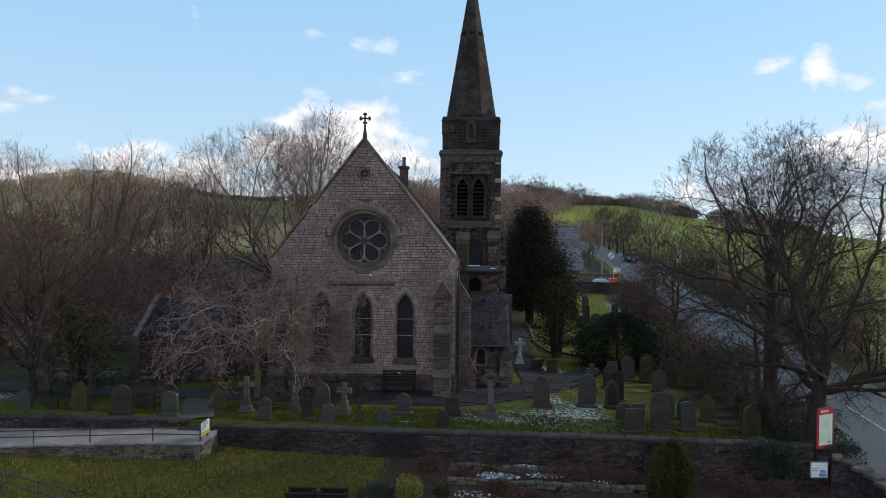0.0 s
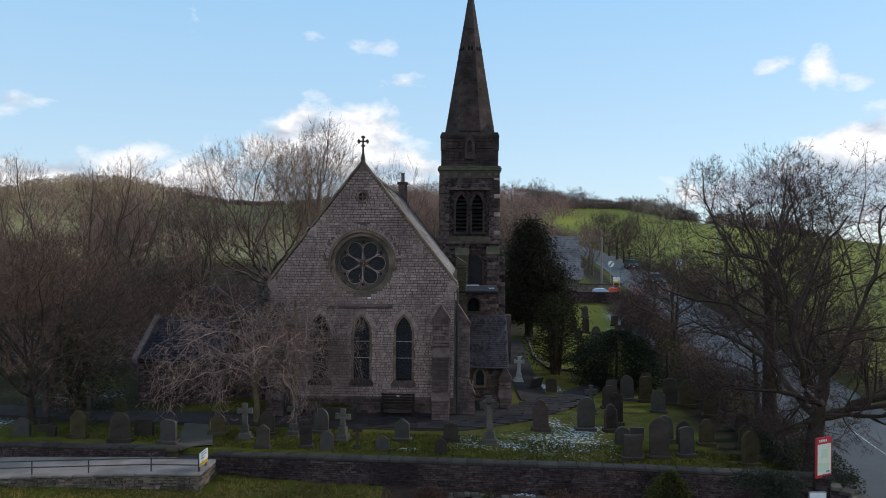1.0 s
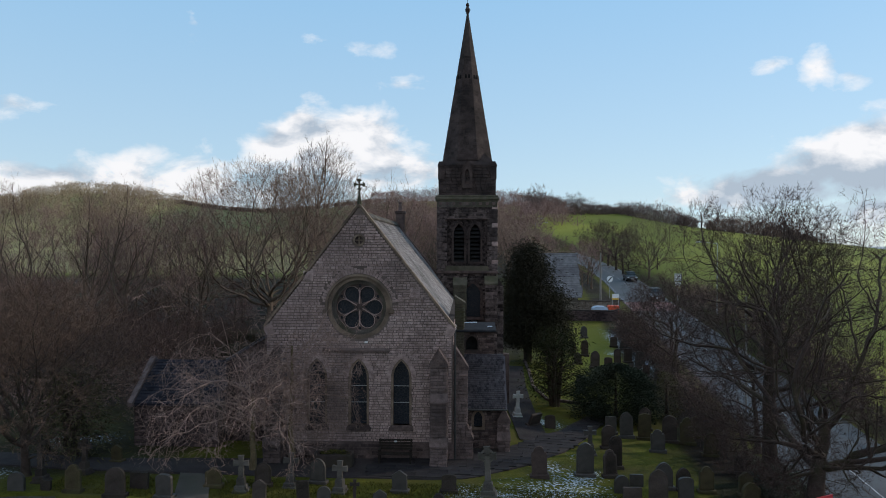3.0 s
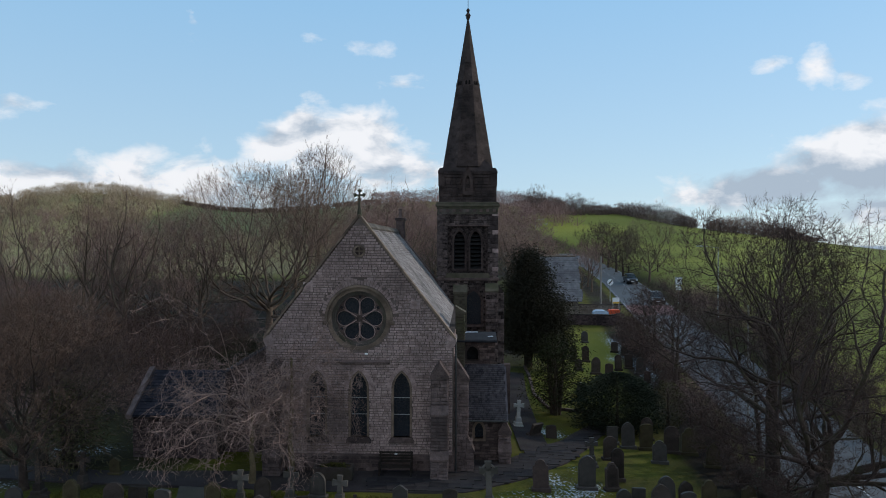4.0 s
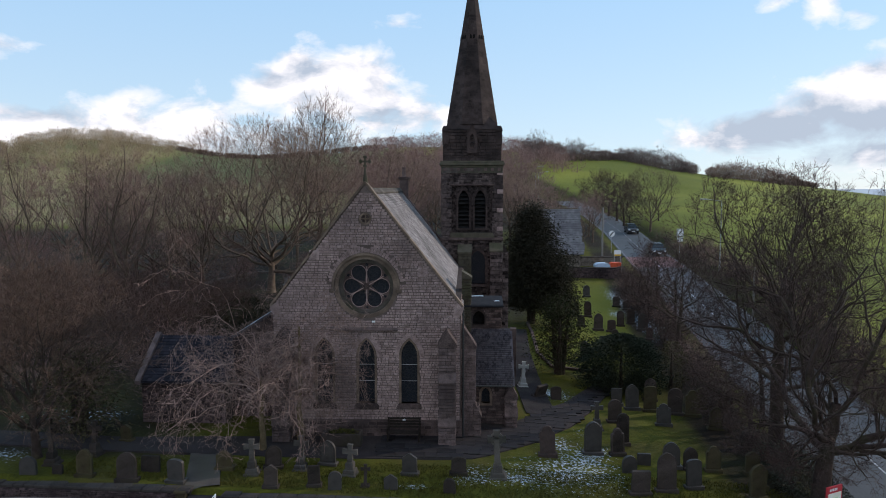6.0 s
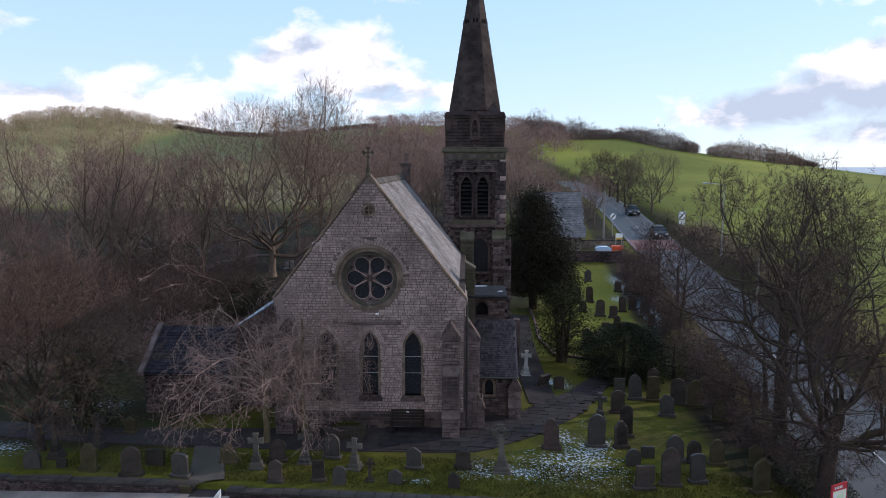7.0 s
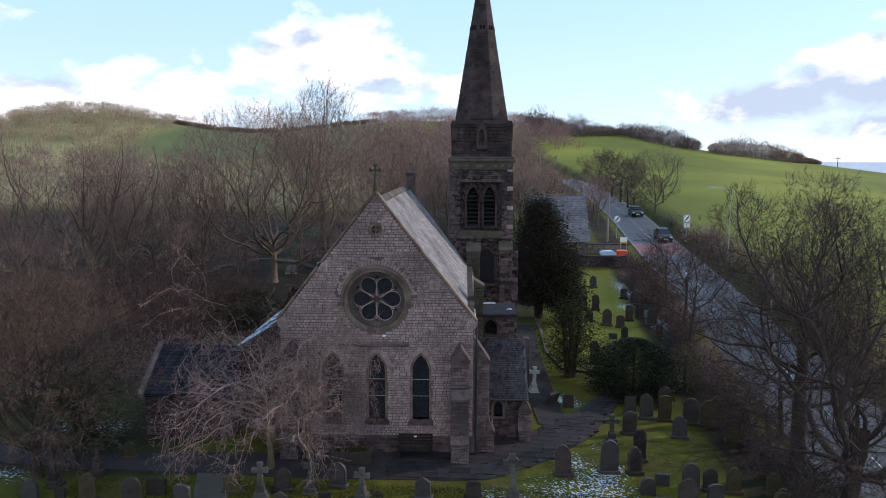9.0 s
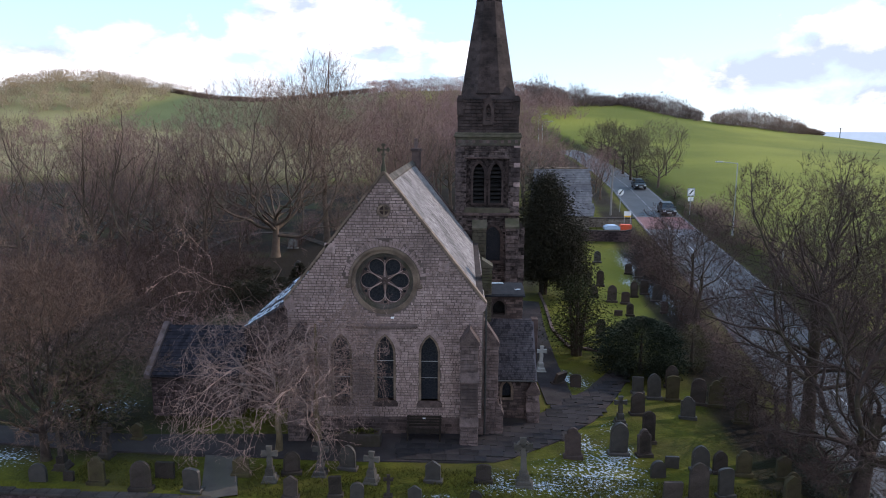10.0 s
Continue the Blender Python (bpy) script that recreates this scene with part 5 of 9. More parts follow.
vs, fs = [], []
OCT = [((oct_r / math.cos(math.pi / 8)) * math.cos(math.pi / 8 + k * math.pi / 4), (oct_r / math.cos(math.pi / 8)) * math.sin(math.pi / 8 + k * math.pi / 4)) for k in range(8)]
levels = []
z = SP1
while z < TOP - 0.4:
    levels.append(z)
    z += 0.205
levels.append(TOP - 0.35)
shape = lambda z: 1 - (z - SP1) / (TOP - SP1)
for a, b in zip(levels, levels[1:]):
    for k in range(8):
        p, q = Vector(OCT[k]), Vector(OCT[(k + 1) % 8])
        n = max(1, int(round((q - p).length * shape(a) / 0.34)))
        off = rng.uniform(0, 0.5)
        cuts = [0.0] + [(i + off) / n for i in range(n) if 0.08 < (i + off) / n < 0.92] + [1.0]
        for u, v in zip(cuts, cuts[1:]):
            o = 1 + rng.uniform(-0.004, 0.006)
            g = 0.006
            s = len(vs)
            w = (q - p).length
            for uu, zz in ((u + g / w, a + g), (v - g / w, a + g), (v - g / w, b - g), (u + g / w, b - g)):
                c = p.lerp(q, uu) * shape(zz) * o
                vs.append((TX + c.x, TY + c.y, zz))
            fs.append((s, s + 1, s + 2, s + 3))
raw("spire_stonework", vs, fs, SPIRE, spire, stuff=True)
for k in range(8):
    for side in (-0.11, 0.11):
        # vents are solid plates; their dark openings exist only as colour
        bm = prism(bmesh.new(), arch(0, 0.07, -0.14, 0.04, 0.14), -0.03, 0.05)
        z = 21.45
        bmesh.ops.transform(bm, matrix=Matrix.Translation((TX, TY, z)) @ Matrix.Rotation(k * math.pi / 4, 4, "Z") @ Matrix.Translation((side, -oct_r * shape(z), 0)) @ Matrix.Rotation(-math.atan(oct_r / (TOP - SP1)), 4, "X"), verts=bm.verts)
        cpart("spire_vent", bm, VENT_SHADE, "small dark pointed vent", spire)
cpart("finial", lathe(bmesh.new(), [(0.06, -0.45), (0.09, -0.3), (0.16, -0.1), (0.2, 0.0), (0.12, 0.1), (0.08, 0.22), (0.13, 0.32), (0.1, 0.42), (0.02, 0.5), (0.015, 1.3)], (TX, TY, TOP), 8), SPIRE, "knobbed stone finial with rod", spire)
# the square base, stepping in to the octagon
h = 1.92
vs, fs = [], []
for ang in range(4):
    m = pose(TX, TY, 0, 0, 0, 90 * ang)
    v2, f2 = coursed(rng, front(-h), lambda v: (-h + 0.1 * (v - SP0) / 2.2, h - 0.1 * (v - SP0) / 2.2), SP0, 15.2, course=0.2, length=(0.22, 0.5), proud=0.03)
    s = len(vs)
    vs += [tuple(m @ Vector(v)) for v in v2]
    fs += [tuple(i + s for i in q) for q in f2]
raw("broach_stonework", vs, fs, SPIRE, spire, stuff=True)
cpart("broach_core", lathe(bmesh.new(), [((h - 0.01) * math.sqrt(2), SP0), ((h - 0.06) * math.sqrt(2), 15.2), (1.5 * math.sqrt(2), 15.7), (1.0, 16.6)], (TX, TY, 0), 4, 45), SPIRE, "", spire)
for sx in (-1, 1):
    for sy in (-1, 1):
        x, y = TX + sx * 1.78, TY + sy * 1.78
        cpart("corner_pinnacle", lathe(bmesh.new(), [(0.28, 14.2), (0.28, 15.02), (0.33, 15.08), (0.30, 15.2), (0.16, 15.42)], (x, y, 0), 4, 45), SPIRE, "", spire)
luc = arch(TX, 0.17, 13.85, 14.5, 14.9)
cpart("lucarne", holed(bmesh.new(), [(TX - 0.34, 13.6), (TX + 0.34, 13.6), (TX + 0.34, 14.75), (TX, 15.55), (TX - 0.34, 14.75)], [luc], F0 - 0.1, F0 + 0.35), SPIRE, "small gabled spire window", spire)
# black plate painted for the dark inside the lucarne
cpart("lucarne_back", prism(bmesh.new(), luc, F0 + 0.1, F0 + 0.14), IRON, "", spire)
for s in (-1, 1):
    bm = bmesh.new()
    a, b = Vector((TX, 15.62)), Vector((TX + s * 0.44, 14.66))
    n = Vector((s * 0.9, 0.42)) * 0.07
    prism(bm, [tuple(a), tuple(b), tuple(b - n), tuple(a - Vector((0, 0.09)))], F0 - 0.16, F0 + 0.4)
    cpart("lucarne_coping", bm, SPIRE, "", spire)

# ---- trees ----
class Growth:
    """Wood as tapered tubes and twigs as fine slips, gathered into two meshes."""

    def __init__(self, seed):
        self.r = random.Random(seed)
        self.wv, self.wf, self.tv, self.tf = [], [], [], []

    def tube(self, pts, radii, sides):
        s = len(self.wv)
        for i, p in enumerate(pts):
            d = (pts[min(i + 1, len(pts) - 1)] - pts[max(i - 1, 0)]).normalized()
            a = d.orthogonal().normalized()
            b = d.cross(a)
            for k in range(sides):
                t = 2 * math.pi * k / sides
                self.wv.append(p + (a * math.cos(t) + b * math.sin(t)) * radii[i])
        for i in range(len(pts) - 1):
            for k in range(sides):
                l = (k + 1) % sides
                self.wf.append((s + i * sides + k, s + i * sides + l, s + (i + 1) * sides + l, s + (i + 1) * sides + k))

    def slip(self, p, q, w):
        d = q - p
        a = d.cross(Vector((self.r.uniform(-1, 1), self.r.uniform(-1, 1), self.r.uniform(-1, 1)))).normalized() * w
        s = len(self.tv)
        self.tv += [p - a, p + a, q]
        self.tf.append((s, s + 1, s + 2))

    def jitter(self, k):
        return Vector((self.r.gauss(0, k), self.r.gauss(0, k), self.r.gauss(0, k)))

    def twig(self, p, d, length, w, lift, forks=3):
        d = (d + self.jitter(0.25) + Vector((0, 0, lift))).normalized()
        m = p + d * length * 0.55
        e = (d + self.jitter(0.3) + Vector((0, 0, lift))).normalized()
        self.slip(p, m + e * length * 0.1, w)
        self.slip(m, m + e * length * 0.5, w * 0.8)
        for _ in range(forks):
            f = (d + self.jitter(0.55) + Vector((0, 0, lift))).normalized()
            a = p + d * length * self.r.uniform(0.15, 0.55)
            self.slip(a, a + f * length * self.r.uniform(0.3, 0.65), w * 0.7)


def colonise(g, trunk, parents, points, step, reach, kill, rounds=90, lift=0.08, wobble=0.12):
    """Wood that grows step by step towards the points still free in its crown; returns nodes and their parents."""
    nodes = [Vector(t) for t in trunk]
    free = np.array(points)
    near = np.full(len(free), 1e9)
    which = np.zeros(len(free), int)
    fresh, kids = list(range(len(nodes))), {}
    for _ in range(rounds):
        if not fresh or not len(free):
            break
        block = np.array([tuple(nodes[i]) for i in fresh])
        d = np.sqrt(np.maximum((free ** 2).sum(1)[:, None] + (block ** 2).sum(1)[None, :] - 2 * free @ block.T, 1e-9))
        k = d.argmin(axis=1)
        m = d[np.arange(len(free)), k]
        better = m < near
        near[better], which[better] = m[better], np.array(fresh)[k[better]]
        keep = near > kill
        free, near, which = free[keep], near[keep], which[keep]
        pull = {}
        for i in range(len(free)):
            if near[i] < reach:
                n = int(which[i])
                pull.setdefault(n, []).append((free[i] - np.array(nodes[n])) / near[i])
        fresh = []
        for n, dirs in pull.items():
            mean = Vector(np.mean(dirs, axis=0))
            way = (mean.normalized() + g.jitter(wobble) + Vector((0, 0, lift))).normalized()
            q = nodes[n] + way * step
            if any((nodes[c] - q).length < step * 0.35 for c in kids.get(n, ())) or len(kids.get(n, ())) > 3:
                continue
            kids.setdefault(n, []).append(len(nodes))
            fresh.append(len(nodes))
            nodes.append(q)
            parents.append(n)
    return nodes, parents


def domes(g, count, bodies, low=-0.35, hollow=0.4):
    """Points in a crown of rounded bodies (x, y, z, radius, height), denser towards the outside."""
    weight = [b[3] ** 2 * b[4] for b in bodies]
    out = []
    while len(out) < count:
        x, y, z, rad, tall = g.r.choices(bodies, weight)[0]
        d = Vector((g.r.gauss(0, 1), g.r.gauss(0, 1), g.r.gauss(0, 1))).normalized()
        if d.z < low:
            continue
        k = g.r.uniform(hollow, 1.0) ** 0.6 * (1 + 0.16 * noise.noise((d.x * 2.5 + x, d.y * 2.5 + y, d.z * 2.5)))
        out.append((x + d.x * rad * k, y + d.y * rad * k, z + d.z * tall * k))
    return out


def grown_tree(name, seed, trunk, bodies, count, bark, twigs, step=0.4, reach=3.0, kill=0.6, tip=0.010, fat=2.2, twig=(3, 0.45, 0.007, 0.25, 2), lift=0.08, wobble=0.12, thin=0.016, low=-0.35, hollow=0.4, flare=1.4, limbs=None):
    """A bare tree: bole, forking limbs whose girth adds up from the tips, and sprays of fine twigs."""
    g = Growth(seed)
    parents = list(range(-1, len(trunk) - 1))
    if limbs:
        many, length, rise, gnarl = limbs
        fork = len(trunk) - 1
        for k in range(many):
            a = 2 * math.pi * (k + g.r.uniform(-0.3, 0.3)) / many
            at = fork - (k % 2) * min(2, fork - 1)
            p, d = trunk[at], Vector((math.cos(a), math.sin(a), rise * g.r.uniform(0.5, 1.5))).normalized()
            for i in range(max(2, int(length * g.r.uniform(0.7, 1.2) / step))):
                d = (d + g.jitter(gnarl) + Vector((0, 0, 0.03))).normalized()
                p = p + d * step
                trunk = trunk + [p]
                parents.append(at)
                at = len(trunk) - 1
    nodes, parents = colonise(g, trunk, parents, domes(g, count, bodies, low, hollow), step, reach, kill, lift=lift, wobble=wobble)
    n = len(nodes)
    kids = [[] for _ in range(n)]
    for i, p in enumerate(parents):
        if p >= 0:
            kids[p].append(i)
    area = [0.0] * n
    for i in range(n - 1, -1, -1):
        area[i] = max(area[i], tip ** fat)
        if parents[i] >= 0:
            area[parents[i]] += area[i]
    girth = [a ** (1 / fat) for a in area]
    starts = [(0, None)]
    while starts:
        i, root = starts.pop()
        chain = ([root] if root is not None else []) + [i]
        while kids[i]:
            order = sorted(kids[i], key=lambda c: -area[c])
            starts += [(c, i) for c in order[1:]]
            i = order[0]
            chain.append(i)
        pts = [nodes[c] for c in chain]
        rad = [girth[c] for c in chain]
        if root is not None:
            rad[0] = min(rad[0], rad[1] * 1.25)
        else:
            rad[0] *= flare
        cut = next((k for k, w in enumerate(rad) if w < thin), len(rad))
        if cut >= 2:
            end = min(cut + 1, len(pts))
            g.tube(pts[:end], rad[:end], 9 if rad[0] > 0.15 else 5 if rad[0] > 0.06 else 3)
        for k in range(max(0, cut - 1), len(pts) - 1):
            g.slip(pts[k], pts[k + 1] + (pts[k + 1] - pts[k]) * 0.2, max(rad[k], 0.008))
    many, length, width, up, forks = twig
    for i in range(n):
        if girth[i] < thin * 2.2 and parents[i] >= 0:
            d = (nodes[i] - nodes[parents[i]]).normalized()
            for _ in range(many if not kids[i] else max(1, int(many * 0.6))):
                g.twig(nodes[i], (d + g.jitter(0.5)).normalized(), length * g.r.uniform(0.6, 1.25), width, up, forks)
    out = []
    for part_name, v, f, m in (("trunk", g.wv, g.wf, bark), ("crown", g.tv, g.tf, twigs)):
        me = bpy.data.meshes.new(name + "_" + part_name)
        me.from_pydata([tuple(p) for p in v], [], f)
        me.materials.append(m)
        me.polygons.foreach_set("use_smooth", [part_name == "trunk"] * len(me.polygons))
        out.append(me)
    return out


def limbed_tree(name, seed, height, spread, fork, bark, twigs, leader=0.5, limbs=8, girth=0.3, rise=0.5, gnarl=0.2, lift=0.05, low=1.0, sub=(7, 6, 5), spray=(3, 0.5, 0.009), centre=(0, 0), ways=(), thin=0.02, up=0.15):
    """A bare tree: a bole, gnarled limbs that fork again and again inside a lobed dome, and sprays of fine twigs.
    ways: limbs of their own, each (direction, length, girth, height of its root)."""
    g = Growth(seed)
    r = g.r
    mid = low + (height - low) * 0.42

    def beyond(p):
        dx, dy = p.x - centre[0], p.y - centre[1]
        tall = (p.z - mid) / (height - mid if p.z > mid else mid - low)
        return (dx * dx + dy * dy) / spread ** 2 + tall * tall > 1 + 0.35 * noise.noise((dx * 2.2 / spread + seed, dy * 2.2 / spread, p.z * 2.2 / spread))

    def bough(p, d, length, radius, level):
        n = max(3, int(length / (0.5, 0.4, 0.3, 0.25)[level]))
        pts, radii = [p], [radius]
        for i in range(n):
            d = (d + g.jitter(gnarl * (0.8, 1.0, 1.2, 1.3)[level]) + Vector((0, 0, lift))).normalized()
            q = p + d * (length / n)
            if i > 0 and beyond(q):
                break
            p = q
            pts.append(p)
            radii.append(max(0.006, radius * (1 - 0.74 * (i + 1) / n)))
        if len(pts) <= n:
            radii = [max(0.006, radius * (1 - 0.8 * i / (len(pts) - 1))) for i in range(len(pts))]
        if level < 2 or radius > thin:
            g.tube(pts, radii, (7, 4, 3, 3)[level])
        else:
            for a, b, w in zip(pts, pts[1:], radii):
                g.slip(a, b + (b - a) * 0.2, w)
        reach = length * (len(pts) - 1) / n
        if level == 3:
            for k in range(spray[0]):
                at = r.randint(1, len(pts) - 1)
                a = (pts[at] - pts[at - 1]).normalized()
                g.twig(pts[at], (a + g.jitter(0.45)).normalized(), spray[1] * r.uniform(0.6, 1.3), spray[2], up, 2)
            return
        turn = r.uniform(0, 6.28)
        many = sub[level] if len(pts) > n else max(1, round(sub[level] * reach / length))
        for k in range(many):
            f = 0.2 + 0.8 * (k + r.random()) / many
            at = min(len(pts) - 1, max(1, round(f * (len(pts) - 1))))
            a = (pts[at] - pts[at - 1]).normalized()
            turn += 2.4 + r.uniform(-0.5, 0.5)
            side = a.orthogonal().normalized()
            side = side * math.cos(turn) + a.cross(side) * math.sin(turn)
            lean = r.uniform(0.45, 1.05) if k < many - 1 else 0.25
            bough(pts[at], (a * math.cos(lean) + side * math.sin(lean)).normalized(), max(reach, length * 0.3) * r.uniform(0.42, 0.68) * (1.12 - 0.35 * f), radii[at] * r.uniform(0.5, 0.74), level + 1)

    top = max(leader * height, fork + 0.6)
    n = max(5, int(top / 0.4))
    line, fat, bend = [], [], Vector((0, 0, 0))
    for i in range(n + 1):
        k = i / n
        bend = bend + Vector((r.gauss(0, 0.05), r.gauss(0, 0.05), 0))
        line.append(Vector((centre[0] * 0.25 * k, centre[1] * 0.25 * k, -0.3 + (top + 0.3) * k)) + bend * k)
        fat.append(girth * ((1 - 0.55 * k) + 0.5 * max(0, 1 - k * 7)))
    g.tube(line, fat, 11)
    for k in range(limbs):
        f = (k + r.uniform(0.2, 0.8)) / limbs
        z = fork + (top - fork) * f
        at = min(n, max(1, round((z + 0.3) / (top + 0.3) * n)))
        a = 2.4 * k + r.uniform(-0.4, 0.4)
        d = Vector((math.cos(a), math.sin(a), rise * (0.45 + 1.5 * f) + r.uniform(-0.1, 0.15))).normalized()
        bough(line[at], d, 1.1 * max(spread, (height - z) * 0.9) * r.uniform(0.85, 1.15), fat[at] * r.uniform(0.4, 0.6), 0)
    for d, length, radius, z in ways:
        at = min(n, max(1, round((z + 0.3) / (top + 0.3) * n)))
        bough(line[at], Vector(d).normalized(), length, radius, 0)
    out = []
    for part_name, v, f, m in (("trunk", g.wv, g.wf, bark), ("crown", g.tv, g.tf, twigs)):
        me = bpy.data.meshes.new(name + "_" + part_name)
        me.from_pydata([tuple(q) for q in v], [], f)
        me.materials.append(m)
        me.polygons.foreach_set("use_smooth", [part_name == "trunk"] * len(me.polygons))
        out.append(me)
    return out


def bole(g_seed, height, lean=(0, 0), step=0.4, bend=0.05):
    """The line of a trunk from below the ground up to its first fork."""
    q = random.Random(g_seed)
    n = max(2, int(height / step))
    pts = [Vector((0, 0, -0.3))]
    for i in range(1, n + 1):
        k = i / n
        pts.append(Vector((lean[0] * k + q.gauss(0, bend), lean[1] * k + q.gauss(0, bend), height * k)))
    return pts

def tree(meshes, x, y, label, turn=0, size=1.0, tall=1.0, name="bare_tree", group="", category="tree", crown="fine bare winter twigs"):
    ob = thing(name, (x, y, ground_z(x, y) - 0.02), label, category, group)
    ob.rotation_euler = (0, 0, radians(turn))
    ob.scale = (size, size, size * tall)
    part("trunk", meshes[0], BARK, ob)
    part("crown", meshes[1], TWIG, ob, crown)
    return ob



# the two big roadside trees
oak_near = limbed_tree("oak", 11, 12.0, 6.4, 2.3, BARK, OAK_TWIG, 0.36, 8, 0.40, 0.42, 0.25, 0.05, 1.2, (9, 8, 6), (4, 0.42, 0.0075), (2.0, 0.9), (((1, 0.05, 0.12), 6.0, 0.19, 2.5), ((-0.9, 0.3, 0.4), 5.0, 0.13, 2.8), ((-0.7, -0.5, -0.02), 4.6, 0.08, 2.5), ((0.3, -0.9, 0.02), 4.2, 0.08, 2.6), ((-0.35, -0.8, 0.2), 4.2, 0.09, 3.0)), 0.012, 0.1)
oak_b = limbed_tree("oak_b", 23, 13.4, 4.9, 3.0, BARK, OAK_TWIG, 0.55, 11, 0.36, 0.5, 0.23, 0.06, 1.6, (9, 8, 6), (4, 0.42, 0.0075), (-0.5, 0.2), (), 0.012, 0.2)
# the woods: three kinds near, three lighter ones far
wood_a = limbed_tree("ash", 31, 12.0, 3.9, 2.6, BARK_GREY, TWIG, 0.45, 8, 0.22, 0.9, 0.14, 0.07, 1.8, (5, 5, 3), (2, 1.0, 0.0135), thin=0.055, up=0.3)
wood_b = limbed_tree("sycamore", 37, 10.6, 4.6, 1.8, BARK_GREY, TWIG_RED, 0.4, 9, 0.24, 0.7, 0.16, 0.06, 0.8, (5, 5, 3), (2, 1.0, 0.0135), thin=0.055, up=0.3)
wood_c = limbed_tree("alder", 41, 12.6, 3.2, 2.4, BARK_GREY, TWIG, 0.6, 9, 0.20, 1.0, 0.13, 0.08, 1.4, (5, 5, 3), (2, 0.9, 0.0135), thin=0.055, up=0.35)
wood_d = grown_tree("hawthorn", 43, bole(6, 0.6), [(0, 0, 1.7, 1.9, 1.7)], 620, BARK, TWIG_RED, 0.22, 2.4, 0.25, 0.008, 2.0, (2, 0.38, 0.008, 0.2, 1), 0.06, 0.3, thin=0.02, low=-0.8, hollow=0.2)
dark_bush = grown_tree("dark_bush", 45, bole(16, 0.6), [(0, 0, 1.7, 1.9, 1.7)], 620, BARK, OAK_TWIG, 0.22, 2.4, 0.25, 0.008, 2.0, (3, 0.38, 0.008, 0.2, 1), 0.06, 0.3, thin=0.02, low=-0.8, hollow=0.2)
wood_e = limbed_tree("field_oak", 47, 8.8, 4.4, 1.4, BARK, OAK_TWIG, 0.36, 8, 0.24, 0.5, 0.22, 0.04, 0.7, (7, 5, 3), (3, 0.7, 0.016), thin=0.04)
verge_oak = limbed_tree("verge_oak", 57, 8.6, 4.1, 2.0, BARK, OAK_TWIG, 0.5, 9, 0.2, 0.45, 0.24, 0.03, 1.0, (6, 5, 4), (3, 0.5, 0.0085), thin=0.016)
thorn_tree = limbed_tree("thorn_tree", 49, 5.2, 3.5, 1.2, BARK, OAK_TWIG, 0.4, 8, 0.17, 0.3, 0.28, 0.02, 0.4, (6, 6, 5), (3, 0.4, 0.0075), (0.4, 0), thin=0.016, up=0.0)
tall_ash = limbed_tree("tall_ash", 97, 16.4, 11.5, 2.2, BARK_GREY, TWIG, 0.24, 15, 0.46, 0.45, 0.17, 0.065, 1.2, (9, 8, 5), (3, 0.9, 0.0115), (0.6, 0.5), thin=0.026, up=0.3)
spread_ash = limbed_tree("spread_ash", 101, 12.4, 8.0, 1.8, BARK_GREY, TWIG_RED, 0.26, 10, 0.32, 0.5, 0.15, 0.065, 1.2, (7, 6, 4), (3, 0.9, 0.0125), thin=0.026, up=0.3)
tall_b = limbed_tree("tall_maple", 99, 15.6, 5.8, 3.0, BARK_GREY, TWIG, 0.42, 9, 0.30, 0.95, 0.14, 0.08, 2.6, (7, 6, 4), (2, 0.85, 0.0125), thin=0.026, up=0.3)
far_twig = (5, 1.3, 0.028, 0.3, 2)
far_a = grown_tree("far_ash", 83, bole(11, 3.0), [(0, 0, 7.4, 3.0, 4.6)], 330, BARK, TWIG, 0.75, 5, 0.95, 0.024, 2.2, far_twig, 0.14, 0.12, thin=0.05)
far_b = grown_tree("far_sycamore", 87, bole(12, 2.4), [(0, 0, 6.2, 3.8, 4.0)], 360, BARK, TWIG_RED, 0.75, 5, 0.95, 0.024, 2.2, far_twig, 0.10, 0.14, thin=0.05)
far_c = grown_tree("far_thorn", 89, bole(13, 1.6), [(0, 0, 4.8, 3.4, 3.4)], 360, BARK, TWIG_OLIVE, 0.7, 5, 0.85, 0.022, 2.2, far_twig, 0.06, 0.16, thin=0.05)
field_tree = limbed_tree("field_tree", 91, 10.8, 4.7, 1.4, BARK_GREY, TWIG_OLIVE, 0.3, 10, 0.22, 0.95, 0.13, 0.08, 1.0, (6, 6, 4), (2, 0.75, 0.012), thin=0.022, up=0.3)

# by the road
tree(oak_near, 13.35, 29.0, "large gnarled bare oak by the corner wall", 0, 1.0, 1.0, "oak_tree")
tree(oak_b, 13.85, 33.9, "tall bare oak with a domed crown by the road", 0, 1.0, 1.0, "oak_tree")
for x, y, sz, t in ((14.3, 50.4, 1.0, 20), (16.2, 57.5, 0.85, 300), (14.9, 37.8, 0.8, 200), (17.3, 66.5, 0.75, 140)):
    tree(verge_oak, x, y, "open-crowned dark bare oak on the verge", t, sz, 1.0, group="verge trees")
for x, y, sz, t in ((13.9, 36.6, 0.9, 130), (13.4, 31.2, 0.8, 60), (16.4, 63.0, 0.9, 200)):
    tree(thorn_tree, x, y, "twisted bare thorn tree on the verge", t, sz, 1.0, group="verge trees")
for x, y, sz, t in ((17.0, 72.0, 0.5, 150), (26.0, 56.0, 0.62, 40), (26.6, 62.0, 0.6, 10), (27.5, 70.0, 0.6, 260), (24.6, 48.0, 0.5, 190)):
    tree(wood_e, x, y, "small dark bare tree on the road verge", t, sz, 0.9, group="verge trees")
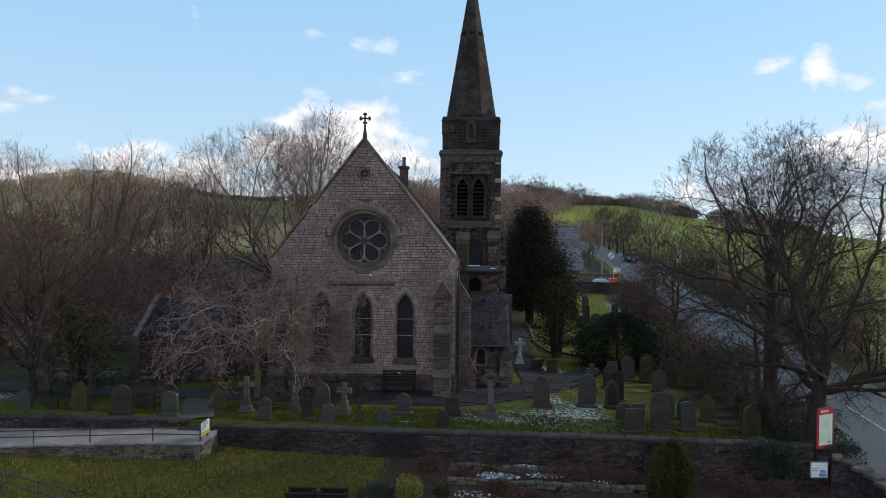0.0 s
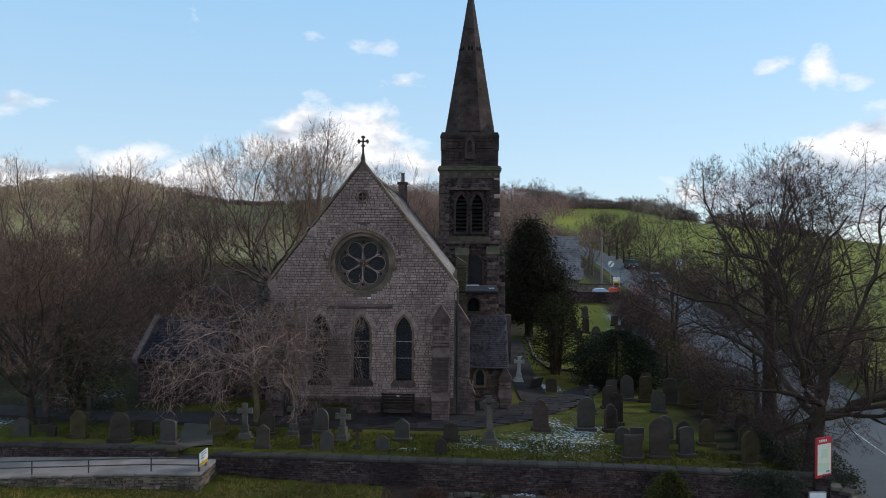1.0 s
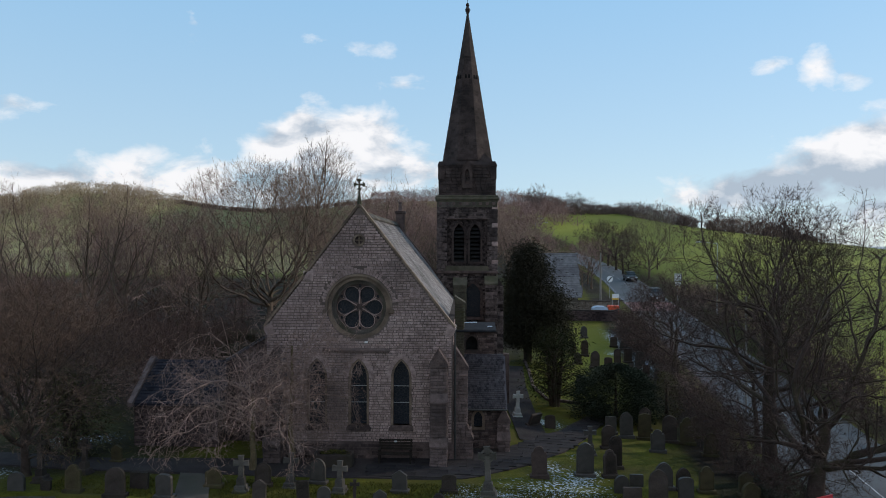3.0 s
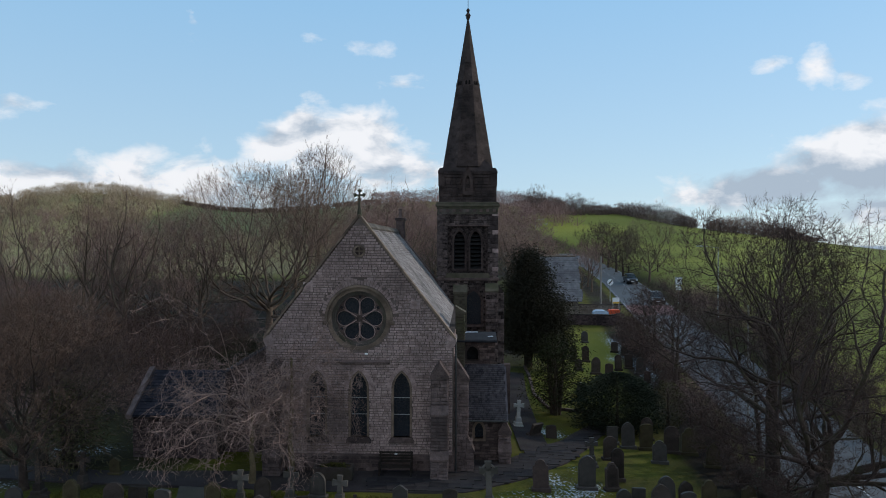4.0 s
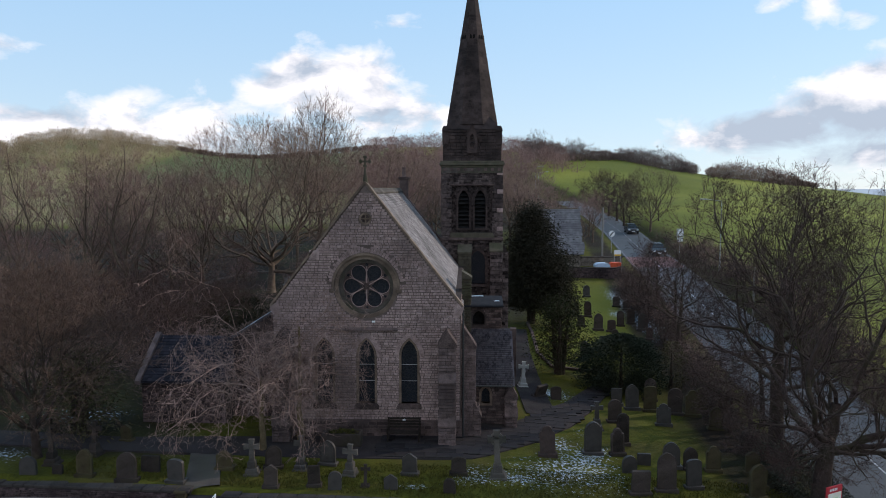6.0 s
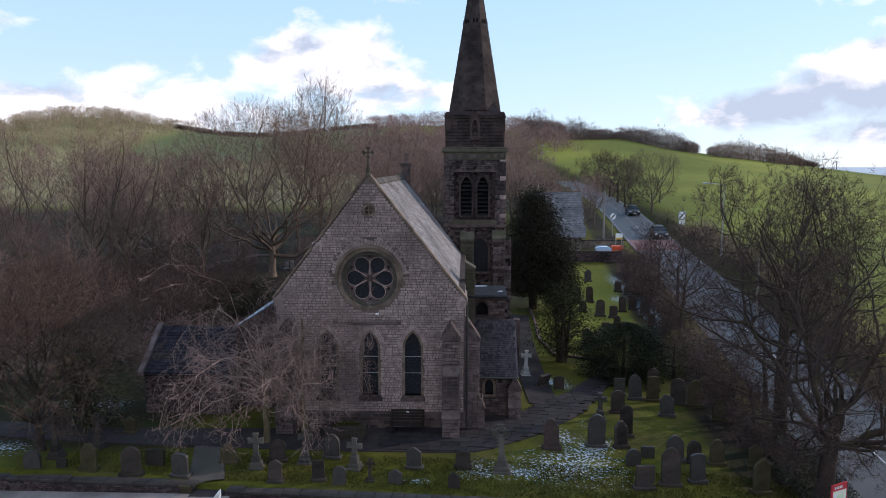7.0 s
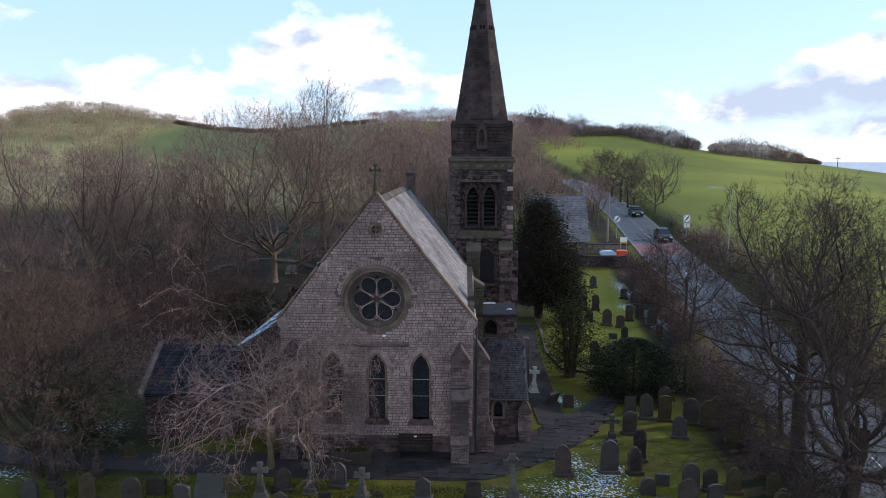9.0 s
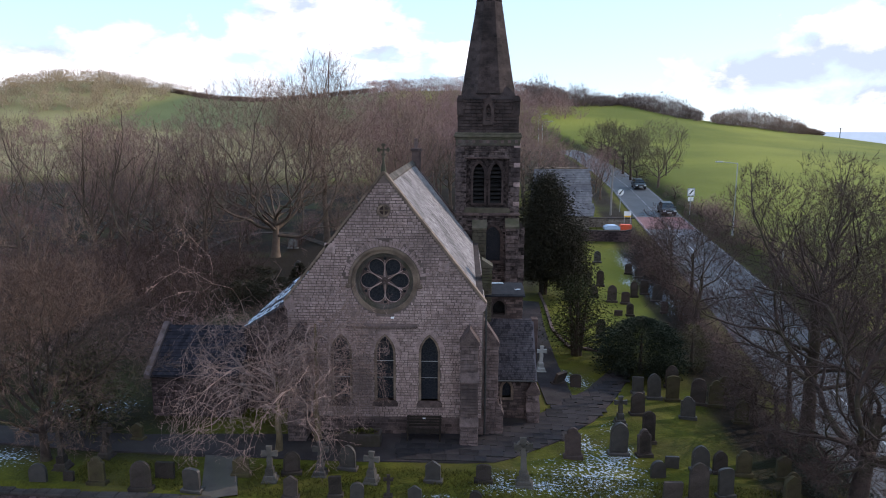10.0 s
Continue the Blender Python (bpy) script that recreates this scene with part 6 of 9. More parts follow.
# left of the church
tree(limbed_tree("beech", 53, 7.9, 5.0, 0.8, BARK, BEECH_TWIG, 0.34, 15, 0.21, 0.75, 0.17, 0.05, 0.7, (8, 7, 5), (3, 0.6, 0.0085), (0.2, 0), thin=0.014, up=0.1),
     -17.6, 30.6, "broad reddish-brown bare tree in the churchyard", 0, 1.0, 1.0)


# the pale weeping tree in front of the gable
def weeping(seed, height, reach, limbs, stem=0.62):
    g = Growth(seed)
    r = g.r
    trunk = [Vector((0, 0, -0.2)), Vector((0.04, 0.02, 0.7)), Vector((-0.04, 0.06, 1.5)), Vector((0.05, 0.03, 2.3)), Vector((0.0, 0.0, max(2.6, height * stem)))]
    g.tube(trunk, [0.19, 0.13, 0.11, 0.09, 0.05], 8)
    stem_v, stem_f = g.wv, g.wf
    g.wv, g.wf = [], []

    def arc(p, d, length, radius, droop, level):
        n = 8 if level == 0 else 5
        pts, radii = [p], [radius]
        for i in range(n):
            d = (d + g.jitter(0.34 if level == 0 else 0.5) + Vector((0, 0, -droop * (0.2 + 1.3 * i / n)))).normalized()
            p = p + d * (length / n)
            if p.z < 0.85 or math.hypot(p.x, p.y) > reach * 0.95:
                break
            pts.append(p)
            radii.append(max(0.007, radius * (1 - 0.8 * (i + 1) / n)))
        if len(pts) < 3:
            return
        if level < 2:
            g.tube(pts, radii, 5 if level == 0 else 3)
        else:
            for a, b in zip(pts, pts[1:]):
                g.slip(a, b + (b - a) * 0.25, 0.0085)
        if level < 2:
            for i in range(9 if level == 0 else 7):
                k = r.randint(2, len(pts) - 1)
                a = (pts[k] - pts[k - 1]).normalized()
                arc(pts[k], (a + g.jitter(0.75)).normalized(), length * r.uniform(0.3, 0.5), radii[k] * 0.65, droop * 1.15, level + 1)
        for i in range(1 if level else 3):
            k = r.randint(1, len(pts) - 1)
            a = (pts[k] - pts[k - 1]).normalized()
            g.twig(pts[k], (a + g.jitter(0.7)).normalized(), r.uniform(0.2, 0.55), 0.006, -0.12, 2)

    for i in range(limbs):
        t = 2 * math.pi * (i + r.uniform(-0.35, 0.35)) / limbs
        z = height * r.uniform(0.3, stem)
        d = Vector((math.cos(t), math.sin(t), r.uniform(0.25, 1.0))).normalized()
        arc(Vector((0, 0, z)), d, reach * r.uniform(0.75, 1.3), r.uniform(0.020, 0.038), r.uniform(0.14, 0.26), 0)
    out = []
    base = len(g.wv)
    for part_name, v, f, m in (("trunk", stem_v, stem_f, STEM), ("crown", g.wv + g.tv, g.wf + [tuple(i + base for i in t) for t in g.tf], TWIG_PALE)):
        me = bpy.data.meshes.new("weeping_" + part_name)
        me.from_pydata([tuple(p) for p in v], [], f)
        me.materials.append(m)
        out.append(me)
    return out


tree(weeping(61, 5.2, 5.1, 26), -8.6, 31.9, "pale weeping bare tree in front of the church gable", 0, 1.0, 1.0, "weeping_tree")
tree(weeping(67, 5.9, 3.3, 30, 0.88), -7.2, 33.0, "slender pale weeping tree beside the gable wall", 60, 1.0, 1.0, "weeping_tree")

# the woods behind and to the left
r = random.Random(5)
placed = []
kinds = [wood_a, wood_b, wood_c, wood_a, wood_b]


def scatter(count, x0, x1, y0, y1, gap, sizes, pool, label, allow=None, tall=1.0, group="trees of the wood", name="bare_tree", joined=None):
    """Trees of the kinds in the pool, each turned and sized by chance; joined: a list that gathers them instead of objects."""
    tries = made = 0
    while made < count and tries < count * 40:
        tries += 1
        x, y = r.uniform(x0, x1), r.uniform(y0, y1)
        if (allow and not allow(x, y)) or any((x - a) ** 2 + (y - b) ** 2 < gap * gap for a, b in placed):
            continue
        placed.append((x, y))
        kind, turn, size, up = r.choice(pool), r.uniform(0, 360), r.uniform(*sizes), tall * r.uniform(0.9, 1.15)
        if joined is None:
            tree(kind, x, y, label, turn, size, up, name, group)
        else:
            joined.append((kind, pose(x, y, ground_z(x, y) - 0.02, 0, 0, turn) @ Matrix.Diagonal((size, size, size * up, 1))))
        made += 1


def join_wood(name, trees, label, twigs=None):
    """A far wood as one mesh."""
    verts, faces, base = [], [], 0
    for kind, m in trees:
        for me in kind:
            co = np.empty(len(me.vertices) * 3)
            me.vertices.foreach_get("co", co)
            co = co.reshape(-1, 3) @ np.array(m.to_3x3()).T + np.array(m.translation)
            verts += co.tolist()
            faces += [tuple(i + base for i in p.vertices) for p in me.polygons]
            base += len(co)
    return tagged(raw(name, verts, faces, twigs or TWIG_RED), label, "woodland", kind="stuff")


left_of_road = lambda x, y: x < road_x(y) - 7 and not (x > -7 and y < 98) and not (-26 < x < -8 and y < 82)
tree(tall_ash, -19.2, 71.2, "tall bare ash with a wide domed crown", 0, 1.0, 1.02, group="trees of the wood")
for x, y, k, turn in ((-25.2, 66.8, 0.95, 70), (-31.5, 73.0, 0.9, 160), (-38.0, 80.0, 0.95, 250), (-47.0, 84.0, 1.0, 20), (-11.5, 84.0, 0.95, 310), (-56.0, 76.0, 0.95, 110)):
    tree(spread_ash, x, y, "wide bare ash with low spreading limbs", turn, k, 1.0, group="trees of the wood")
tree(tall_b, -15.5, 78.0, "tall pale bare maple above the wood", 40, 1.2, 1.02, group="trees of the wood")
for x, y, sz, turn in ((-54.0, 63.0, 0.86, 0), (-48.0, 60.0, 0.9, 60), (-42.5, 63.5, 0.84, 130), (-37.5, 60.5, 0.9, 200), (-32.5, 63.0, 0.86, 290), (-28.0, 60.0, 0.9, 330), (-24.0, 66.0, 0.82, 110)):
    tree(tall_b, x, y, "bare limbed tree in the row behind the churchyard", turn, sz, 0.97, group="trees of the wood")
scatter(42, -64, -29, 37, 56, 3.0, (0.5, 0.74), kinds, "bare brown bushy tree beside the churchyard")
scatter(18, -30, -19, 44, 60, 1.9, (1.3, 1.8), [dark_bush], "tall tangled dark bush behind the transept", None, 0.9, "undergrowth bushes", "thorn_bush")
scatter(14, -60, -25, 56, 70, 3.6, (0.6, 0.8), kinds, "bare brown woodland tree")
scatter(36, -80, -12, 72, 116, 3.8, (0.42, 0.7), kinds, "low bare brown tree behind the churchyard")
# dark-twigged copies, the shade behind the transept put into their colour
scatter(34, -31, -19, 47, 66, 1.9, (0.8, 1.3), [dark_bush], "tangled dark bush behind the transept", lambda x, y: not -29 < x < -26 or y < 60, 0.85, "undergrowth bushes", "thorn_bush")
scatter(18, -26, -8, 74, 88, 1.8, (0.6, 1.0), [wood_d], "tangled bare bush under the churchyard trees", None, 0.8, "undergrowth bushes", "thorn_bush")
scatter(38, -12, 10, 66, 118, 3.6, (0.8, 1.15), kinds, "bare brown woodland tree", left_of_road)
distant = []
scatter(60, -150, -25, 178, 222, 4.2, (0.42, 0.62), [far_a, far_b, far_c], "", joined=distant)
scatter(56, -30, 16, 130, 215, 4.5, (0.9, 1.3), [far_a, far_b, far_c], "", left_of_road, joined=distant)
join_wood("distant_wood", distant, "bare purple-brown woods on the hillside")
scatter(12, 0, 20, 100, 150, 4.0, (0.6, 0.9), [wood_b, wood_d], "bare brown tree beside the climbing road", lambda x, y: road_x(y) - 14 < x < road_x(y) - 5)
# undergrowth
scatter(40, -60, -10, 38, 66, 2.6, (0.7, 1.3), [wood_d], "tangled bare undergrowth bush in the wood", lambda x, y: not (-24 < x < -9 and y > 46), 0.8, "undergrowth bushes", "thorn_bush")
# field edge
for x, y, k, t, m in ((30.0, 119.0, 1.02, 0, field_tree), (28.0, 124.5, 0.8, 40, wood_e), (28.6, 132.0, 1.0, 70, wood_e), (29.2, 141.0, 1.1, 130, wood_e), (29.6, 151.0, 1.15, 220, wood_e), (30.5, 162.0, 1.15, 20, wood_e), (34.0, 129.0, 0.62, 300, wood_e), (31.0, 173.0, 1.1, 170, wood_e), (35.0, 158.0, 0.8, 250, wood_e)):
    tree(m, x, y, "bare field-edge tree beside the road", t, k, 1.0, group="field-edge trees")
for x, y, k, t in ((28.9, 106.0, 1.0, 0), (27.7, 90.8, 1.05, 80), (27.9, 92.4, 0.9, 200), (28.2, 99.0, 0.6, 120)):
    tree(wood_d, x, y, "rounded bare hedge bush at the field edge", t, k, 0.72, "thorn_bush", "roadside thorn bushes")
# scrub along the road
scrub_l = lambda x, y: road_x(y) - (5.4 if y < 50 else 5.7) < x < road_x(y) - 4.2
scrub_r = lambda x, y: road_x(y) + 4.0 < x < road_x(y) + 6.5
scatter(46, 10, 20, 33, 78, 0.9, (0.6, 1.0), [dark_bush, wood_d, dark_bush], "tangled bare roadside thorn bush", scrub_l, 0.7, "roadside thorn bushes", "thorn_bush")
scatter(52, 22, 33, 46, 92, 1.0, (0.45, 0.85), [wood_d], "tangled bare roadside thorn bush", scrub_r, 0.75, "roadside thorn bushes", "thorn_bush")
scatter(16, 21, 32, 22, 50, 1.4, (0.35, 0.6), [wood_d], "low bare hedge bush across the road", lambda x, y: road_x(y) + 4.0 < x < road_x(y) + 6.0, 0.7, "roadside thorn bushes", "thorn_bush")

# distant woods on the skyline
def far_wood(name, spots, twigs, label):
    """One mesh of small dense crowns; each spot is a place and a height."""
    vs, fs = [], []
    for x, y, tall in spots:
        z, h, w = ground_z(x, y), tall * r.uniform(0.85, 1.1) * (0.9 + 0.35 * noise.noise((x * 0.055, y * 0.02, 1.0))), tall * r.uniform(0.45, 0.62)
        top = Vector((x, y, z + h * 0.44))
        for i in range(170):
            d = Vector((r.gauss(0, 1), r.gauss(0, 1), r.gauss(0, 1))).normalized()
            k = r.uniform(0.2, 1.0) ** 0.5
            p = top + Vector((d.x * w * k, d.y * w * k, d.z * h * 0.56 * k))
            q = p + Vector((d.x, d.y, abs(d.z) + 0.4)) * r.uniform(0.3, 0.8)
            a = Vector((r.uniform(-1, 1), r.uniform(-1, 1), r.uniform(-0.3, 0.3))).normalized() * r.uniform(0.05, 0.12)
            s = len(vs)
            vs += [p - a, p + a, q]
            fs.append((s, s + 1, s + 2))
        s = len(vs)
        for k in range(5):
            t = 2 * math.pi * k / 5
            vs += [Vector((x + 0.12 * math.cos(t), y + 0.12 * math.sin(t), z - 0.5))]
        vs += [Vector((x, y, z + h * 0.75))]
        fs += [(s + k, s + (k + 1) % 5, s + 5) for k in range(5)]
    return tagged(raw(name, vs, fs, twigs), label, "woodland", kind="stuff")


def spots(count, x0, x1, y0, y1, tall):
    return [(r.uniform(x0, x1), r.uniform(y0, y1), tall) for _ in range(count)]


def edge_spots(count, line, deep):
    """Spots in a belt behind a line of (x, y, height)."""
    out = []
    for i in range(count):
        k = (i + r.random()) / count * (len(line) - 1)
        a, b = line[int(k)], line[int(k) + 1]
        x, y, tall = (p + (q - p) * (k - int(k)) for p, q in zip(a, b))
        back = deep * r.random() ** 1.3
        out.append((x + 0.28 * back, y + back, max(1.2, tall * r.uniform(0.6, 1.2))))
    return out


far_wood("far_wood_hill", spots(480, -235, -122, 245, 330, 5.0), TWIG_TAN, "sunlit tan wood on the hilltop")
far_wood("far_wood_middle", spots(330, -45, 40, 250, 360, 6.5), TWIG_RED, "brown wood on the skyline")
far_wood("far_hedge", spots(150, -130, -40, 318, 324, 2.0), TWIG, "low dark hedge on the skyline")
far_wood("far_wood_ridge", edge_spots(120, [(63, 303, 5.0), (68, 294, 6.8), (73, 285, 7.4), (79, 273, 6.4), (85, 268, 3.2)], 22), DARK_WOOD, "dark bare wood along the field ridge")
far_wood("far_wood_ridge_end", edge_spots(130, [(89, 266, 3.0), (96, 265, 6.4), (103, 265, 7.2), (110, 263, 6.0), (116, 262, 4.6), (123, 266, 2.6), (131, 271, 1.2)], 20), RIDGE_TWIG, "lower reddish bare wood at the end of the ridge")
far_wood("far_wood_crest", edge_spots(110, [(20, 274, 8.0), (29, 279, 7.4), (37, 283, 5.6), (46, 289, 4.6), (55, 296, 3.4), (64, 306, 3.0)], 26), DARK_WOOD, "low dark bare wood on the crest of the field")
ridge_tree = limbed_tree("ridge_tree", 103, 9.0, 4.4, 0.6, DARK_WOOD, DARK_WOOD, 0.4, 7, 0.22, 0.6, 0.2, 0.05, -0.4, (4, 4, 2), (2, 0.9, 0.035), thin=0.3, up=0.2)
skyline = []
for x, y, tall in edge_spots(24, [(22, 275, 11.0), (30, 279, 10.0), (38, 284, 8.2), (47, 290, 7.0), (57, 298, 5.0)], 14):
    k = tall / 9.0 * r.uniform(0.8, 1.1)
    skyline.append((ridge_tree, pose(x, y, ground_z(x, y) - 0.3, 0, 0, r.uniform(0, 360)) @ Matrix.Diagonal((k, k, k, 1))))
join_wood("far_trees", skyline, "dark bare trees along the skyline", DARK_WOOD)


# evergreens
def leafy(name, x, y, shape, count, size, material, label, trunk_h=1.0, seed=1, name_kind="yew_tree", category="tree", lobes=((0, 0, 1, 1),)):
    """A crown of many small sprays set in an uneven body; shape: (radius, height) rows from the bottom up; lobes: (x, y, width, height) of each body of the crown."""
    q = random.Random(seed)
    vs, fs = [], []
    total = shape[-1][1]
    for i in range(count):
        k = q.random()
        h = shape[0][1] + k * (total - shape[0][1])
        for (r0, h0), (r1, h1) in zip(shape, shape[1:]):
            if h0 <= h <= h1:
                rad = r0 + (r1 - r0) * (h - h0) / max(1e-6, h1 - h0)
        t = q.uniform(0, 2 * math.pi)
        lump = 1 + 0.42 * noise.noise((math.cos(t) * 1.8 + seed, math.sin(t) * 1.8, h * 0.9)) + 0.4 * noise.noise((math.cos(t) * 5, math.sin(t) * 5 + seed, h * 3))
        d = rad * lump * (q.random() ** 0.45)
        lx, ly, wide, tall = q.choice(lobes)
        p = Vector((lx + d * wide * math.cos(t), ly + d * wide * math.sin(t), h * tall + q.uniform(-0.1, 0.1)))
        out = Vector((math.cos(t), math.sin(t), q.uniform(-0.2, 0.9))).normalized()
        side = out.cross(Vector((q.uniform(-1, 1), q.uniform(-1, 1), q.uniform(-1, 1)))).normalized()
        l = size * q.uniform(0.6, 1.4)
        s = len(vs)
        vs += [p - side * l * 0.35, p + side * l * 0.35, p + out * l + Vector((0, 0, -0.15 * l))]
        fs.append((s, s + 1, s + 2))
    ob = thing(name_kind, (x, y, ground_z(x, y)), label, category)
    bm = bmesh.new()
    lathe(bm, [(0.22 * trunk_h ** 0.5, -0.3), (0.14 * trunk_h ** 0.5, trunk_h), (0.03, total * 0.8)], (0, 0, 0), 8)
    part("trunk", bm, BARK, ob)
    raw("foliage", vs, fs, material, ob)
    return ob


def yew(x, y, height, boughs, foot, material, label, seed, reach, sprays=260, size=0.16):
    """A ragged yew: several stems, and boughs that rise, spread and end in drooping sprays; reach(h, a) gives the crown's radius at a height share and a bearing."""
    g = Growth(seed)
    q = g.r
    ob = thing("yew_tree", (x, y, ground_z(x, y)), label, "tree")
    for k in range(4):
        a = 1.6 * k + q.uniform(-0.4, 0.4)
        g.tube([Vector((0.12 * math.cos(a), 0.12 * math.sin(a), -0.3)), Vector((0.3 * math.cos(a), 0.3 * math.sin(a), height * 0.3)), Vector((0.5 * math.cos(a), 0.5 * math.sin(a), height * 0.75))], [0.2, 0.14, 0.05], 7)
    for k in range(boughs):
        h = foot + (1 - foot) * (k + q.random()) / boughs
        a = 2.4 * k + q.uniform(-0.5, 0.5)
        rad = reach(h, a) * q.uniform(0.72, 1.08)
        root = Vector((0.15 * math.cos(a), 0.15 * math.sin(a), height * max(0.12, h - 0.14)))
        end = Vector((rad * math.cos(a), rad * math.sin(a), height * h))
        g.tube([root, root.lerp(end, 0.5) + Vector((0, 0, 0.12)), end], [0.045, 0.03, 0.008], 3)
        for i in range(sprays):
            f = q.random() ** 0.55
            spread = 0.16 + 0.42 * f
            p = root.lerp(end, 0.15 + 0.9 * f) + Vector((q.gauss(0, spread), q.gauss(0, spread), q.gauss(0, spread * 0.75)))
            d = (Vector((math.cos(a), math.sin(a), -0.35)) + g.jitter(0.55)).normalized()
            g.slip(p, p + d * size * q.uniform(0.8, 1.9), size * 0.2)
    raw("trunk", g.wv, g.wf, BARK, ob)
    raw("foliage", g.tv, g.tf, material, ob)
    return ob


crown = lambda h: 1.0 if h < 0.55 else max(0.0, 1 - (h - 0.55) / 0.47) ** 0.7
yew(5.4, 60.6, 9.5, 190, 0.16, YEW, "tall dark ragged yew beside the tower", 3, lambda h, a: crown(h) * (2.1 + 1.0 * max(0, math.cos(a + 0.2)) * (1.25 - h)))
yew(7.3, 59.4, 5.8, 60, 0.22, YEW, "lower dark yew beside the taller one", 9, lambda h, a: crown(h) * 1.3, 230)
yew(5.9, 46.4, 4.7, 90, 0.2, YEW_GREEN, "smaller loose green churchyard yew", 4, lambda h, a: crown(h) * (1.45 + 0.4 * max(0, math.cos(a))), 85, 0.12)
leafy("laurel", 9.15, 43.8, ((2.0, 0.05), (2.4, 0.8), (2.3, 1.9), (1.6, 2.8), (0.3, 3.2)), 44000, 0.085, LAUREL, "broad dark evergreen bush among graves", 0.6, 5, "evergreen_bush", "bush")
leafy("ivy_bush", 12.3, 44.6, ((0.8, 0.05), (1.15, 0.9), (1.0, 2.0), (0.3, 2.8)), 6000, 0.07, OLIVE_SPRAY, "dull olive ivied bush beside the dark evergreen", 0.6, 6, "ivy_bush", "bush")
for k, (x, y, w, h) in enumerate(((-19.6, 52.2, 2.0, 1.7), (-20.4, 56.4, 2.4, 2.0), (-17.4, 55.2, 2.0, 1.6), (-18.2, 60.2, 2.2, 1.6), (-22.6, 60.6, 2.2, 2.0), (-15.8, 58.0, 1.7, 1.3))):
    leafy("dark_shrub", x, y, ((w * 0.8, 0.05), (w, h * 0.3), (w * 0.9, h * 0.65), (w * 0.3, h)), 4500, 0.12, YEW, "low dark evergreen shrub behind the transept", 0.4, 40 + k, "evergreen_shrub", "bush")
yew(-17.3, 33.4, 3.9, 60, 0.12, OLIVE_SPRAY, "olive drooping evergreen beside the path", 8, lambda h, a: crown(h) * 1.7, 70, 0.16)
leafy("holly_b", -13.5, 57, ((0.5, 0.3), (0.8, 1.0), (0.6, 1.9), (0.1, 2.6)), 3000, 0.2, YEW, "dark holly under the woodland trees", 0.8, 10, "holly_tree")

# ---- graves ----
def round_top(w, h, n=8):
    return [(-w / 2, 0), (w / 2, 0)] + [(w / 2 * math.cos(math.pi * i / n), h - w / 2 + w / 2 * math.sin(math.pi * i / n)) for i in range(n + 1)]


def low_round(w, h, n=7):
    return [(-w / 2, 0), (w / 2, 0)] + [(w / 2 * math.cos(math.pi * i / n), h - 0.2 * w + 0.2 * w * math.sin(math.pi * i / n)) for i in range(n + 1)]


def shouldered(w, h):
    s = w / 2
    return [(-s, 0), (s, 0), (s, h * 0.72), (s * 0.92, h * 0.78), (s * 0.68, h * 0.80)] + [(s * 0.68 * math.cos(math.pi * i / 7), h - s * 0.68 + s * 0.68 * math.sin(math.pi * i / 7)) for i in range(8)] + [(-s * 0.68, h * 0.80), (-s * 0.92, h * 0.78), (-s, h * 0.72)]


def gothic(w, h):
    return arch(0, w / 2, 0, h - 0.62 * w, h, 5)


def gabled(w, h):
    return [(-w / 2, 0), (w / 2, 0), (w / 2, h - 0.3 * w), (0.06 * w, h), (-0.06 * w, h), (-w / 2, h - 0.3 * w)]


def square(w, h):
    return [(-w / 2, 0), (w / 2, 0), (w / 2, h - 0.03), (w / 2 - 0.03, h), (-w / 2 + 0.03, h), (-w / 2, h - 0.03)]


SHAPES = {"round": round_top, "low": low_round, "shoulder": shouldered, "gothic": gothic, "gable": gabled, "square": square}
STONES = {"light": GRAVE_LIGHT, "grey": GRAVE_GREY, "buff": GRAVE_BUFF, "dark": GRAVE_DARK, "pale": GRAVE_PALE, "pink": GRAVE_PINK}
WORDS = {"light": "pale grey weathered stone", "grey": "weathered grey stone", "buff": "lichened buff sandstone", "dark": "dark polished granite", "pale": "pale marble", "pink": "pinkish granite"}
HEADS = {"round": "round-topped", "low": "low-arched", "shoulder": "shouldered", "gothic": "pointed gothic", "gable": "gabled", "square": "square-topped"}
q = random.Random(19)


def bevelled(bm, d=0.018):
    bmesh.ops.bevel(bm, geom=[e for e in bm.edges if e.calc_face_angle(0) > 0.9], offset=d, segments=1, affect="EDGES")
    return bm


def headstone(x, y, h, w, shape, stone, lean=None, turn=None):
    ob = thing("gravestone", (x, y, ground_z(x, y) - 0.03), "%s %s headstone standing in churchyard grass" % (WORDS[stone], HEADS[shape]), "gravestone", "churchyard headstones")
    ob.rotation_euler = (radians(q.uniform(-4, 4) if lean is None else lean), radians(q.uniform(-2.5, 2.5)), radians(q.uniform(-12, 12) if turn is None else turn))
    thick = 0.11 + 0.05 * q.random()
    base = 0.16 if h > 0.75 else 0.0
    outline = SHAPES[shape](w, h - base)
    part("slab", bevelled(prism(bmesh.new(), [(a, b + base) for a, b in outline], -thick / 2, thick / 2)), STONES[stone], ob)
    if base:
        part("plinth", box(bmesh.new(), -w * 0.62, w * 0.62, -thick * 1.3, thick * 1.3, -0.2, base + 0.01, 0.02), STONES[stone], ob)
    if h > 0.8 and shape in ("round", "gothic", "shoulder") and q.random() < 0.6:
        inner = [(a * 0.78, b * 0.88 + base + 0.06) for a, b in outline]
        part("panel", prism(bmesh.new(), inner, -thick / 2 - 0.012, -thick / 2 + 0.01), STONES[stone], ob, "slightly raised inscription panel")
    return ob


